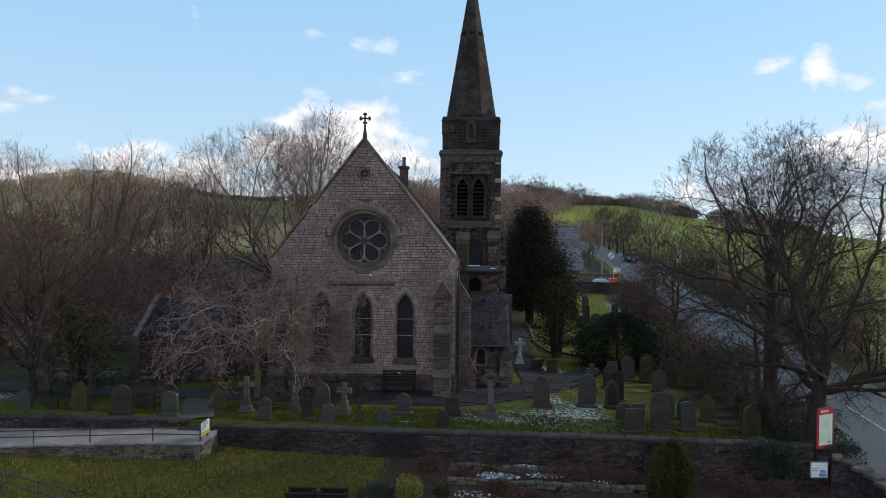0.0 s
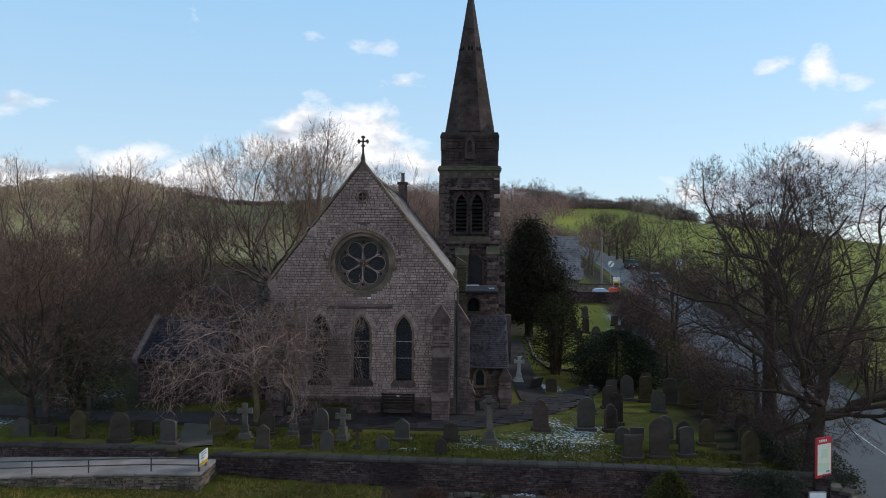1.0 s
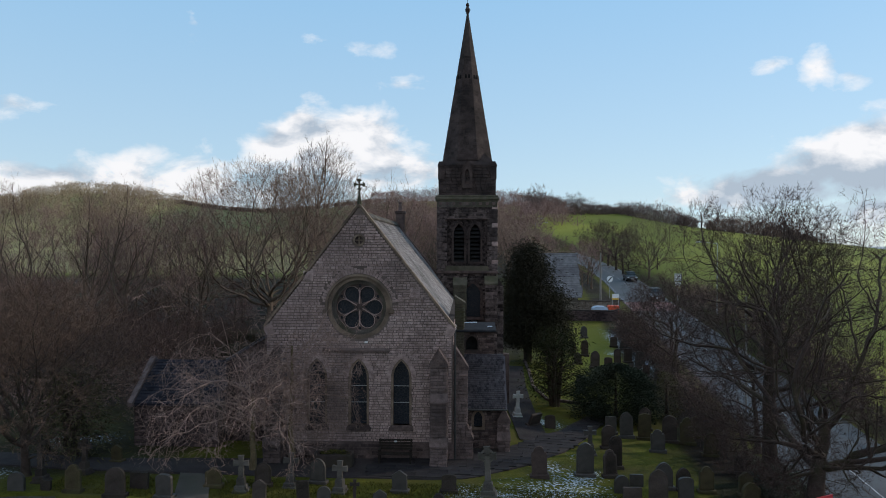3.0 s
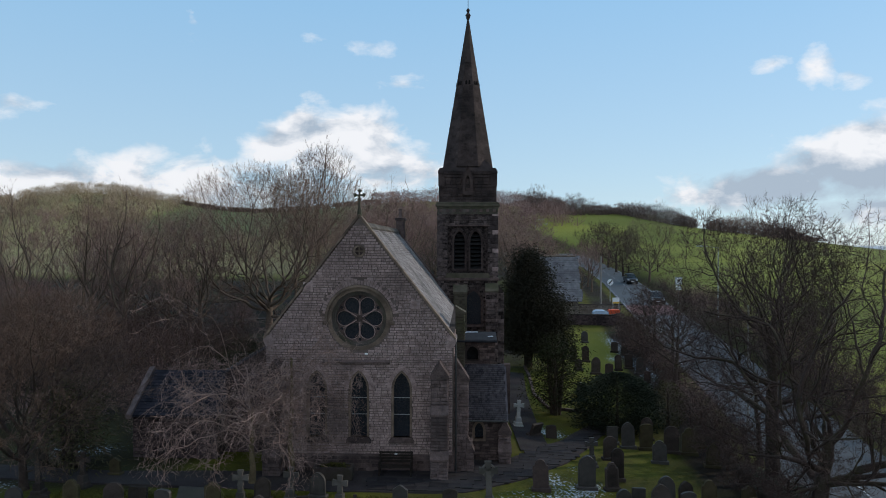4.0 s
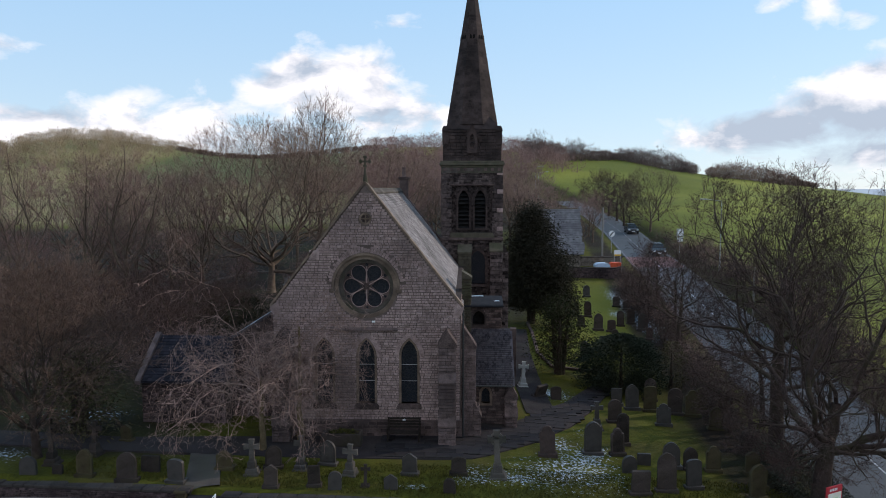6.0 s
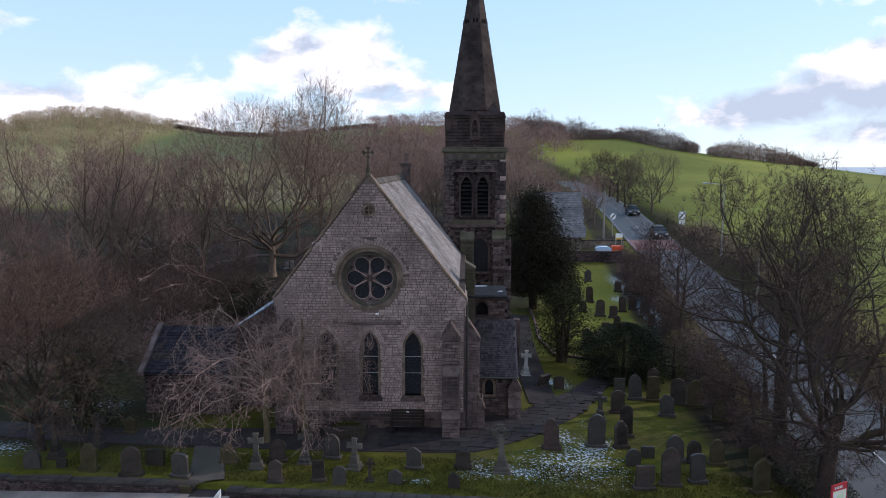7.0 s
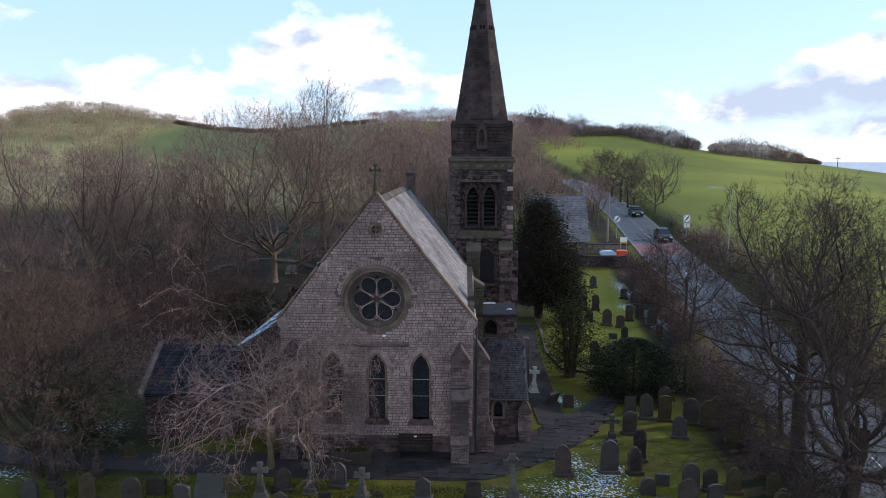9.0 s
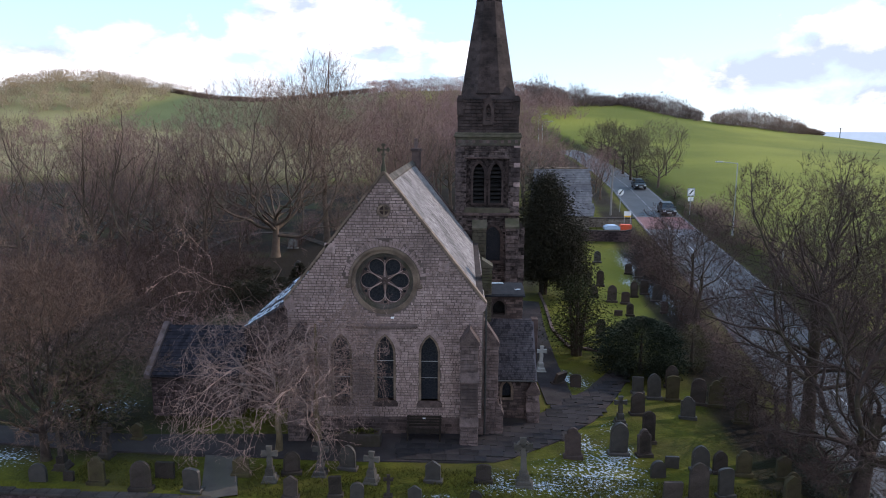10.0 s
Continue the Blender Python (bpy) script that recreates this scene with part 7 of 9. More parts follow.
def cross_stone(x, y, h, stone, celtic=False, arms=0.6, steps=3):
    kind = "celtic ring cross" if celtic else "cross"
    ob = thing("grave_cross", (x, y, ground_z(x, y) - 0.03), "%s %s on a stepped base" % (WORDS[stone], kind), "gravestone", "churchyard crosses")
    ob.rotation_euler = (radians(q.uniform(-2, 2)), radians(q.uniform(-2.5, 2.5)), radians(q.uniform(-10, 10)))
    z, b = -0.15, 0.27 * arms / 0.6
    for i in range(steps):
        e = b * (1.15 - 0.28 * i)
        t = 0.16 + (0.1 if i == 0 else 0.12 if i == steps - 1 else 0)
        part("base_step", lathe(bmesh.new(), [(e * 1.38, z), (e * 1.33, z + t * 0.8), (e * 1.18, z + t)], (0, 0, 0), 4, 45), STONES[stone], ob)
        z += t
    top = h - arms * 0.5
    s = 0.075 * arms / 0.6
    bm = prism(bmesh.new(), [(-s * 1.4, z - 0.02), (s * 1.4, z - 0.02), (s, top), (-s, top)], -s * 0.9, s * 0.9)
    part("shaft", bevelled(bm), STONES[stone], ob)
    bm = bmesh.new()
    for k in range(4):
        prism(bm, [(-s * 0.9, 0), (s * 0.9, 0), (s * 1.5, arms * 0.5), (-s * 1.5, arms * 0.5)], -s * 0.85, s * 0.85, pose(0, 0, top, 0, 90 * k, 0))
    part("cross_head", bevelled(bm, 0.01), STONES[stone], ob)
    if celtic:
        part("cross_ring", ring(bmesh.new(), 0, top, arms * 0.27, arms * 0.37, -s * 0.6, s * 0.6, steps=24), STONES[stone], ob)
    return ob


FRONT = ((-16.9, 28.9, 0.75, 0.65, "round", "dark"), (-15.8, 29.0, 0.42, 0.4, "square", "grey"), (-14.6, 28.8, 1.12, 0.62, "shoulder", "buff"), (-12.8, 28.5, 1.15, 0.74, "round", "grey"), (-12.3, 29.4, 0.68, 0.72, "square", "grey"),
         (-10.9, 28.5, 0.95, 0.64, "low", "dark"), (-9.5, 29.8, 0.82, 0.62, "shoulder", "buff"), (-7.6, 30.0, 1.02, 0.64, "gothic", "grey"), (-7.2, 28.2, 0.92, 0.5, "gable", "grey"),
         (-5.6, 28.4, 0.85, 0.46, "square", "grey"), (-5.5, 30.5, 1.05, 0.64, "gothic", "dark"), (-4.8, 28.2, 0.72, 0.5, "round", "dark"))
for g in FRONT:
    headstone(*g)
FRONT_B = ((-2.7, 28.3, 0.6, 0.5, "gable", "dark"), (-2.1, 29.7, 0.9, 0.58, "gable", "dark"), (-0.2, 29.8, 0.76, 0.58, "low", "grey"), (-0.5, 28.1, 0.6, 0.44, "round", "grey"), (-14.8, 32.6, 0.8, 0.5, "gable", "buff"),
           (-19.6, 29.2, 0.9, 0.6, "shoulder", "pink"), (-21.5, 31.0, 0.9, 0.6, "round", "grey"), (-18.6, 33.5, 0.7, 0.5, "square", "grey"))
for g in FRONT_B:
    headstone(*g)
RIGHT = ((3.6, 32.4, 1.37, 0.66, "shoulder", "pink"), (5.6, 33.0, 1.5, 0.74, "gothic", "dark"), (6.7, 33.0, 1.25, 0.58, "shoulder", "grey"), (7.2, 34.3, 1.5, 0.56, "round", "grey"), (6.8, 31.2, 0.72, 0.6, "round", "dark"),
         (6.7, 29.0, 1.0, 0.7, "square", "grey"), (7.8, 29.4, 1.6, 0.72, "gothic", "grey"), (9.0, 29.9, 1.2, 0.6, "low", "dark"), (10.4, 31.8, 1.15, 0.6, "shoulder", "buff"), (11.2, 29.3, 1.35, 0.6, "gothic", "buff"),
         (7.6, 32.1, 0.52, 0.56, "square", "dark"), (8.7, 31.9, 1.15, 0.7, "gothic", "dark"), (9.5, 31.9, 0.98, 0.6, "gothic", "grey"), (12.0, 31.8, 1.0, 0.56, "gable", "buff"), (11.7, 30.4, 1.0, 0.6, "shoulder", "buff"))
for g in RIGHT:
    headstone(*g)
MIDDLE = ((7.5, 37.5, 1.2, 0.66, "round", "grey"), (8.9, 39.8, 1.38, 0.68, "gothic", "dark"), (9.8, 39.7, 1.38, 0.66, "low", "buff"), (11.0, 39.4, 1.45, 0.74, "round", "grey"), (11.9, 39.3, 1.4, 0.72, "shoulder", "buff"),
          (9.9, 37.4, 1.15, 0.68, "shoulder", "dark"), (12.4, 37.3, 1.18, 0.64, "gothic", "buff"), (8.2, 40.4, 0.95, 0.58, "square", "dark"), (5.0, 40.8, 0.75, 0.58, "low", "grey"), (10.3, 41.6, 1.3, 0.66, "gothic", "grey"),
          (12.8, 40.6, 1.2, 0.7, "round", "buff"), (13.0, 35.0, 0.9, 0.55, "round", "grey"), (8.1, 50.2, 1.3, 0.6, "round", "dark"))
for g in MIDDLE:
    headstone(*g)
BACK = ((11.9, 72.3, 1.2, 0.66, "gothic", "dark"), (10.7, 64.3, 1.4, 0.62, "round", "pink"), (9.6, 64.0, 1.35, 0.58, "gothic", "buff"), (10.7, 59.4, 1.4, 0.72, "gothic", "grey"), (12.9, 61.3, 1.35, 0.58, "round", "grey"),
        (11.7, 59.1, 1.0, 0.64, "low", "pink"), (14.0, 62.4, 1.25, 0.64, "square", "grey"), (14.5, 60.3, 1.45, 0.8, "round", "dark"), (14.1, 68.8, 1.0, 0.63, "low", "grey"), (14.8, 67.8, 1.0, 0.66, "gothic", "dark"),
        (14.2, 57.1, 0.95, 0.5, "low", "pink"), (11.3, 55.7, 1.0, 0.5, "round", "grey"), (10.4, 55.6, 0.45, 0.6, "square", "pink"), (9.5, 60.5, 1.0, 0.6, "gothic", "grey"))
for g in BACK:
    headstone(*g)
for stone_row in ((-15.2, 63.4, 1.5, 0.7, "gothic", "dark"), (-28.7, 57.6, 1.2, 0.6, "round", "grey"), (-21.4, 53.0, 1.1, 0.6, "shoulder", "dark"), (-23.6, 55.6, 1.0, 0.6, "round", "grey"), (-19.2, 56.5, 0.9, 0.6, "gothic", "dark"), (-25.0, 60.5, 1.1, 0.6, "round", "dark")):
    headstone(*stone_row)
headstone(-18.4, 74.9, 0.95, 0.9, "low", "pale", 0, 5)
headstone(4.1, 41.2, 0.8, 0.75, "square", "grey", 24, 40)
cross_stone(1.35, 29.8, 1.92, "light", True, 0.72)
for x, y, h, s in ((-8.3, 29.5, 1.4, "light"), (-6.5, 30.0, 1.4, "dark"), (-4.45, 29.6, 1.25, "light"), (-16.6, 30.0, 1.9, "grey"), (-15.4, 31.0, 1.5, "grey"), (6.4, 36.3, 1.38, "dark"), (3.35, 43.0, 1.5, "pale"), (13.4, 39.6, 1.3, "buff"), (14.2, 41.8, 1.2, "buff")):
    cross_stone(x, y, h, s)
cross_stone(-3.7, 28.5, 0.9, "grey", False, 0.36, 1)

# ---- paths, walls and the street side ----
r = random.Random(77)


# path along the front of the church and to the gate, then round the porch
def ribbon(name, pts, widths, material, label, category="path", lift=0.035, n=10):
    vs, fs = [], []
    rows = []
    for (a, wa), (b, wb) in zip(zip(pts, widths), zip(pts[1:], widths[1:])):
        A, B = Vector(a), Vector(b)
        for i in range(n):
            rows.append((A.lerp(B, i / n), wa + (wb - wa) * i / n))
    rows.append((Vector(pts[-1]), widths[-1]))
    for i, (p, w) in enumerate(rows):
        d = (rows[min(i + 1, len(rows) - 1)][0] - rows[max(i - 1, 0)][0]).normalized()
        nrm = Vector((-d.y, d.x))
        for k in range(7):
            c = p + nrm * w * (min(max((k - 1) / 4, -0.02), 1.02) - 0.5)
            vs.append((c.x, c.y, ground_z(c.x, c.y) + lift + 0.03 * noise.noise((c.x, c.y, 3.0)) - (0.2 if k in (0, 6) else 0)))
    for i in range(len(rows) - 1):
        for k in range(6):
            a = i * 7 + k
            fs.append((a, a + 7, a + 8, a + 1))
    ob = raw(name, vs, fs, material)
    return tagged(ob, label, category, kind="structure")


FRONT_WALK = [(-30, 33.4), (-15, 32.2), (-6, 32.4), (0, 32.7), (2.4, 34.6), (4.3, 37.0), (6.1, 39.8), (8.0, 43.6)]
FRONT_WIDE = [1.6, 1.6, 2.6, 2.6, 2.2, 2.2, 1.6, 1.2]
ribbon("path", FRONT_WALK, FRONT_WIDE, PATHGRAVEL, "worn tarmac path along the church front", lift=0.06)
# tarmac darker than the front path: shade round the porch in its colour
ribbon("side_path", [(3.9, 38.0), (3.7, 44.0), (3.7, 51.0), (4.0, 58.0)], [1.5, 1.6, 1.6, 1.6], PATHTAR, "dark tarmac path round the porch and tower", lift=0.05)
ribbon("porch_apron", [(0.3, 34.75), (3.6, 35.0)], [2.4, 2.2], PATHTAR, "dark tarmac strip at the foot of the porch", lift=0.05)
ribbon("gate_path", [(-9.75, 28.05), (-10.2, 29.4), (-10.9, 32.2)], [1.25, 1.25, 1.6], GATE_FLAGS, "flagged path from the gate to the church", lift=0.045)
ribbon("back_path", [(-28.5, 60.0), (-27.6, 68.0), (-26.8, 77.5), (-23.8, 82.0), (-20.4, 82.0), (-15.9, 77.2), (-12.5, 73.0)], [0.9] * 7, GRAVE_GREY, "pale path through the trees behind", lift=0.08)
# flagstones round the porch, pieces of the path
flag_base = bpy.data.objects["path"]
shapes = []
for w, d in ((0.62, 0.5), (0.8, 0.5), (0.5, 0.5)):
    shapes.append(mesh_of("flagstone", box(bmesh.new(), -w / 2 + 0.006, w / 2 - 0.006, -d / 2 + 0.006, d / 2 - 0.006, -0.04, 0.006, 0.005), PAVING))
walk_line = list(zip([Vector(p) for p in FRONT_WALK], FRONT_WIDE))


def on_walk(p, margin):
    """Whether p lies on the front path, this far inside its edge."""
    for (a, wa), (b, wb) in zip(walk_line, walk_line[1:]):
        k = min(1.0, max(0.0, (p - a).dot(b - a) / (b - a).length_squared))
        if (a.lerp(b, k) - p).length < (wa + (wb - wa) * k) / 2 - margin:
            return True
    return False


made = 0
for row in range(25):
    x = -4.0 + r.uniform(0, 0.4)
    y = 31.6 + row * 0.5
    while x < 8.2 and made < 190:
        k = r.randint(0, 2)
        w = (0.62, 0.8, 0.5)[k]
        cx = x + w / 2
        if on_walk(Vector((cx, y)), 0.18):
            f = new("flagstone", shapes[k])
            f.parent = flag_base
            f.location = (cx, y, ground_z(cx, y) + 0.095 + r.uniform(-0.006, 0.006))
            made += 1
        x += w


def stone_wall(name, x0, x1, line, base, top, thick, label, coping=True, course=0.075, stone=None, cope=0.55, category="wall"):
    """A straight field-stone wall that faces -y along line(x), with its coping stones as pieces."""
    w = tagged(new(name), label, category, kind="structure")
    n = max(2, int((x1 - x0) / 1.0))
    vs, fs = [], []
    for i in range(n + 1):
        x = x0 + (x1 - x0) * i / n
        for yy in (line(x) + 0.02, line(x) + thick):
            for zz in (base(x) - 0.5, top(x)):
                vs.append((x, yy, zz))
    for i in range(n):
        a = i * 4
        fs += [(a, a + 4, a + 5, a + 1), (a + 2, a + 3, a + 7, a + 6), (a + 1, a + 5, a + 7, a + 3)]
    fs += [(0, 1, 3, 2), (n * 4, n * 4 + 2, n * 4 + 3, n * 4 + 1)]
    raw("wall_core", vs, fs, MORTAR, w)
    t0 = sum(top(x0 + (x1 - x0) * i / 8) for i in range(9)) / 9
    mid = lambda u: top(u) - t0
    vs, fs = coursed(r, lambda u, v, o: (u, line(u) - o, v + mid(u)), lambda v: (x0, x1), min(base(x0), base(x1)) - 0.4, t0 - 0.01, None, course, (0.09, 0.30), 0.06)
    v2, f2 = coursed(r, lambda u, v, o: (-u, line(-u) + thick + o, v + mid(-u)), lambda v: (-x1, -x0), t0 - 0.7, t0 - 0.01, None, course, (0.09, 0.30), 0.06)
    if name == "wall_front":
        vs, fs = pieces("stone_block", vs, fs, 8, 5, lambda x, y, z: -4.5 < x < 3.5 and z > -0.75, DARK_PIECE, w)
    s = len(vs)
    raw("wall_stonework", vs + v2, fs + [tuple(i + s for i in q) for q in f2], stone or WALL_STONE, w, stuff=True)
    if coping:
        shapes = []
        for k in range(4):
            l = cope * (0.8 + 0.16 * k)
            bm = box(bmesh.new(), -l / 2 + 0.003, l / 2 - 0.003, -0.03, thick + 0.03, 0.0, 0.12, 0.025)
            shapes.append((l, mesh_of("coping_stone", bm, WALL_COPE)))
        x = x0
        while x < x1 - 0.1:
            l, me = shapes[r.randint(0, 3)]
            c = new("coping_stone", me)
            c.parent = w
            m = x + l / 2
            c.matrix_basis = pose(m, line(m), top(m) - 0.01 + r.uniform(-0.008, 0.008), r.uniform(-1.5, 1.5), -math.degrees(math.atan(top(m + 0.5) - top(m - 0.5))), math.degrees(math.atan(line(m + 0.5) - line(m - 0.5))))
            x += l
    return w


wall_top = lambda x: -0.02 + 0.014 * (x + 8.5) if x < 6 else 0.18
stone_wall("wall_front", -8.9, 12.4, wall_line, lambda x: ground_z(x, wall_line(x) - 0.4), wall_top, 0.42, "old dark stone churchyard wall with coping")
stone_wall("wall_left", -32, -10.45, wall_line, lambda x: -0.85, lambda x: 0.12 + 0.02 * (x + 10) if x > -30 else -0.28, 0.42, "old dark stone churchyard wall with coping")
gp = tagged(new("gate_pier"), "stone gate pier at the churchyard entrance", "gate pier", kind="structure")
gp.location = (-10.42, wall_line(-10.42) - 0.06, -0.9)
part("pier_shaft", bevelled(box(bmesh.new(), -0.18, 0.18, 0, 0.5, 0, 0.98), 0.02), GRAVE_BUFF, gp)
part("pier_cap", box(bmesh.new(), -0.23, 0.23, -0.05, 0.55, 0.98, 1.1, 0.03), GRAVE_BUFF, gp)

# curved corner wall at the road
cw = tagged(new("corner_wall"), "curved stone wall with mossy coping by the footway", "wall", kind="structure")
arc_pts = [(12.35, 25.62), (12.65, 25.5), (12.93, 25.25), (13.14, 24.85), (13.27, 24.4), (13.32, 23.9), (13.35, 23.3)]
for i, (a, b) in enumerate(zip(arc_pts, arc_pts[1:])):
    A, B = Vector(a), Vector(b)
    d = (B - A).normalized()
    n = Vector((d.y, -d.x))
    top = 0.02 - 0.11 * i
    bm = bmesh.new()
    m = Matrix.Translation((A.x, A.y, 0)) @ Matrix.Rotation(math.atan2(d.y, d.x), 4, "Z")
    l = (B - A).length
    bmesh.ops.transform(box(bm, -0.02, l + 0.02, -0.2, 0.2, -2.4, top - 0.1), matrix=m, verts=bm.verts)
    part("wall_core", bm, MORTAR, cw)
    vs, fs = coursed(r, lambda u, v, o: tuple(m @ Vector((u, -0.2 - o, v))), lambda v: (0, l), -2.2, top - 0.1, None, 0.14, (0.16, 0.4), 0.05)
    raw("wall_stonework", vs, fs, WALL_STONE, cw, stuff=True)
    bm = bmesh.new()
    bmesh.ops.transform(box(bm, 0.0, l, -0.27, 0.27, top - 0.1, top + 0.03, 0.02), matrix=m, verts=bm.verts)
    part("coping_stone", bm, COPE, cw)

# the ramp up to the gate
ramp = tagged(new("ramp"), "paved access ramp with a stone retaining wall", "ramp", kind="structure")
ramp_z = lambda x: -0.08 if x > -10.3 else -0.08 + 0.045 * (x + 10.3)
vs, fs = [], []
xs = [-26 + i for i in range(17)] + [-8.7]
for x in xs:
    for y, z in ((25.75, -1.6), (25.75, ramp_z(x)), (27.45 + 0.09 * (-8.7 - x) * 1.0, ramp_z(x)), (27.45 + 0.09 * (-8.7 - x), -1.6)):
        vs.append((x, y, z))
for i in range(len(xs) - 1):
    a = i * 4
    fs += [(a, a + 4, a + 5, a + 1), (a + 1, a + 5, a + 6, a + 2), (a + 2, a + 6, a + 7, a + 3)]
e = (len(xs) - 1) * 4
fs += [(e, e + 3, e + 2, e + 1), (0, 1, 2, 3)]
raw("ramp_surface", vs, fs, RAMP, ramp, "pale concrete ramp surface")
vs, fs = coursed(r, lambda u, v, o: (u, 25.74 - o, v + ramp_z(u) + 0.08), lambda v: (-26, -8.7), -1.3, -0.15, None, 0.10, (0.10, 0.32), 0.06)
v2, f2 = coursed(r, right(-8.7), lambda v: (25.75, 27.4), -1.3, -0.15, None, 0.10, (0.10, 0.32), 0.06)
s = len(vs)
raw("ramp_stonework", vs + v2, fs + [tuple(i + s for i in q) for q in f2], RAMP_STONE, ramp, "brown rubble stones", stuff=True)
for i in range(24):
    x = -26 + i * 0.72
    if x > -8.9:
        break
    part("coping_stone", box(bmesh.new(), x + 0.006, min(x + 0.71, -8.66), 25.68, 26.0, ramp_z(x + 0.36) - 0.05, ramp_z(x + 0.36) + 0.025, 0.012), RAMP, ramp)
part("threshold", box(bmesh.new(), -10.2, -8.95, 27.35, 28.15, -0.7, -0.07, 0.01), PAVING, ramp, "worn stone threshold in the gateway")
for y in (25.95, 26.7):
    part("coping_stone", box(bmesh.new(), -8.98, -8.62, y - 0.25, y + 0.48, -0.135, -0.052, 0.012), RAMP, ramp)


def railing(name, pts, label, height=0.95, rails=(0.95, 0.5)):
    ob = thing(name, (0, 0, 0), label, "railing")
    g = Growth(3)
    for p in pts:
        part("post", lathe(bmesh.new(), [(0.025, 0), (0.025, height)], p, 6), IRON, ob)
    for h in rails:
        for a, b in zip(pts, pts[1:]):
            g.wv, g.wf = [], []
            g.tube([Vector(a) + Vector((0, 0, h)), Vector(b) + Vector((0, 0, h))], [0.022, 0.022], 6)
            raw("rail", g.wv, g.wf, IRON, ob)
    return ob


railing("handrail", [(x, 25.9, ramp_z(x)) for x in (-16.5, -14.6, -12.6, -10.4, -8.75)], "thin black metal handrail along the ramp", 0.5, (0.48, 0.26))
railing("garden_railing", [(x, y, ground_z(x, y) - 0.03) for x, y in ((-15.2, 23.5), (-13.74, 23.0), (-12.3, 22.5), (-10.83, 22.0))], "black metal railing down the lawn", 0.78, (0.76, 0.44))

# signs
def sign_board(name, x, y, z, w, h, turn, label, build):
    ob = thing(name, (x, y, z), label, "sign")
    ob.rotation_euler = (0, 0, radians(turn))
    build(ob, w, h)
    return ob


def panel(ob, x0, x1, z0, z1, y, material, name="printed_panel", label="", thick=0.012):
    return part(name, box(bmesh.new(), x0, x1, y - thick, y, z0, z1), material, ob, label)


def church_sign(ob, w, h):
    for x in (-w / 2 + 0.05, w / 2 - 0.05):
        part("post", box(bmesh.new(), x - 0.025, x + 0.025, 0, 0.05, 0, 0.35), IRON, ob)
    panel(ob, -w / 2, w / 2, 0.22, 0.22 + h, 0.0, SIGN_WHITE, "board", "white board", 0.03)
    panel(ob, -w / 2, w / 2, 0.22, 0.34, -0.032, SIGN_YELLOW, "board_band", "yellow band", 0.004)
    for i, (a, b) in enumerate(((0.1, 0.5), (0.1, 0.72), (0.1, 0.6))):
        panel(ob, -w / 2 + a * w, -w / 2 + (a + b) * w * 0.95, 0.46 + i * 0.09, 0.49 + i * 0.09, -0.032, SIGN_BLACK, "text_bar", "", 0.004)


sign_board("church_sign", -8.74, 26.3, -0.12, 0.72, 0.46, 90, "white notice board with a yellow band on the ramp", church_sign)


def map_board(ob, w, h):
    for x in (-w / 2 + 0.04, w / 2 - 0.04):
        part("post", box(bmesh.new(), x - 0.04, x + 0.04, 0.0, 0.08, -0.35, 0.2), WOOD, ob)
    panel(ob, -w / 2, w / 2, 0.05, 0.05 + h, 0.0, SIGN_RED, "frame", "red painted frame", 0.05)
    panel(ob, -w / 2 + 0.05, w / 2 - 0.05, 0.15, h - 0.17, -0.052, SIGN_CREAM, "map_sheet", "cream map sheet", 0.006)
    for x0, x1, z0, z1, m in ((0.1, 0.45, 0.2, 0.42, SIGN_GREEN), (0.5, 0.8, 0.22, 0.4, SIGN_GREEN), (0.3, 0.72, 0.52, 0.75, SIGN_GREEN), (0.12, 0.3, 0.6, 0.8, SIGN_WHITE), (0.62, 0.85, 0.16, 0.2, SIGN_BLUE)):
        panel(ob, -w / 2 + x0 * w, -w / 2 + x1 * w, z0 * h, z1 * h, -0.06, m, "map_print", "", 0.004)
    for i in range(5):
        panel(ob, -w / 2 + 0.12 + i * 0.08, -w / 2 + 0.17 + i * 0.08, h - 0.1, h - 0.02, -0.052, SIGN_WHITE, "text_bar", "", 0.005)


sign_board("map_board", 12.15, 25.72, 0.2, 0.75, 1.32, 28, "red-framed village map board on the wall", map_board)


def notice_board(ob, w, h):
    for x in (-w / 2 + 0.04, w / 2 - 0.04):
        part("post", box(bmesh.new(), x - 0.02, x + 0.02, 0.0, 0.2, 0.05, 0.1), GALV, ob)
    panel(ob, -w / 2, w / 2, 0, h, 0.0, GALV, "frame", "grey metal frame", 0.05)
    panel(ob, -w / 2 + 0.03, w / 2 - 0.03, 0.03, h - 0.03, -0.052, SIGN_WHITE, "notice_sheet", "white notice sheet", 0.004)
    for x0, x1, z0, z1, m in ((0.5, 0.9, 0.1, 0.3, SIGN_BLUE), (0.55, 0.85, 0.34, 0.5, SIGN_BLUE), (0.1, 0.4, 0.45, 0.48, SIGN_BLACK), (0.1, 0.42, 0.6, 0.62, SIGN_BLACK)):
        panel(ob, -w / 2 + x0 * w, -w / 2 + x1 * w, z0 * h, z1 * h, -0.058, m, "print_block", "", 0.004)


sign_board("notice_board", 11.85, 25.45, -0.66, 0.58, 0.52, 4, "framed white notice board below the wall", notice_board)

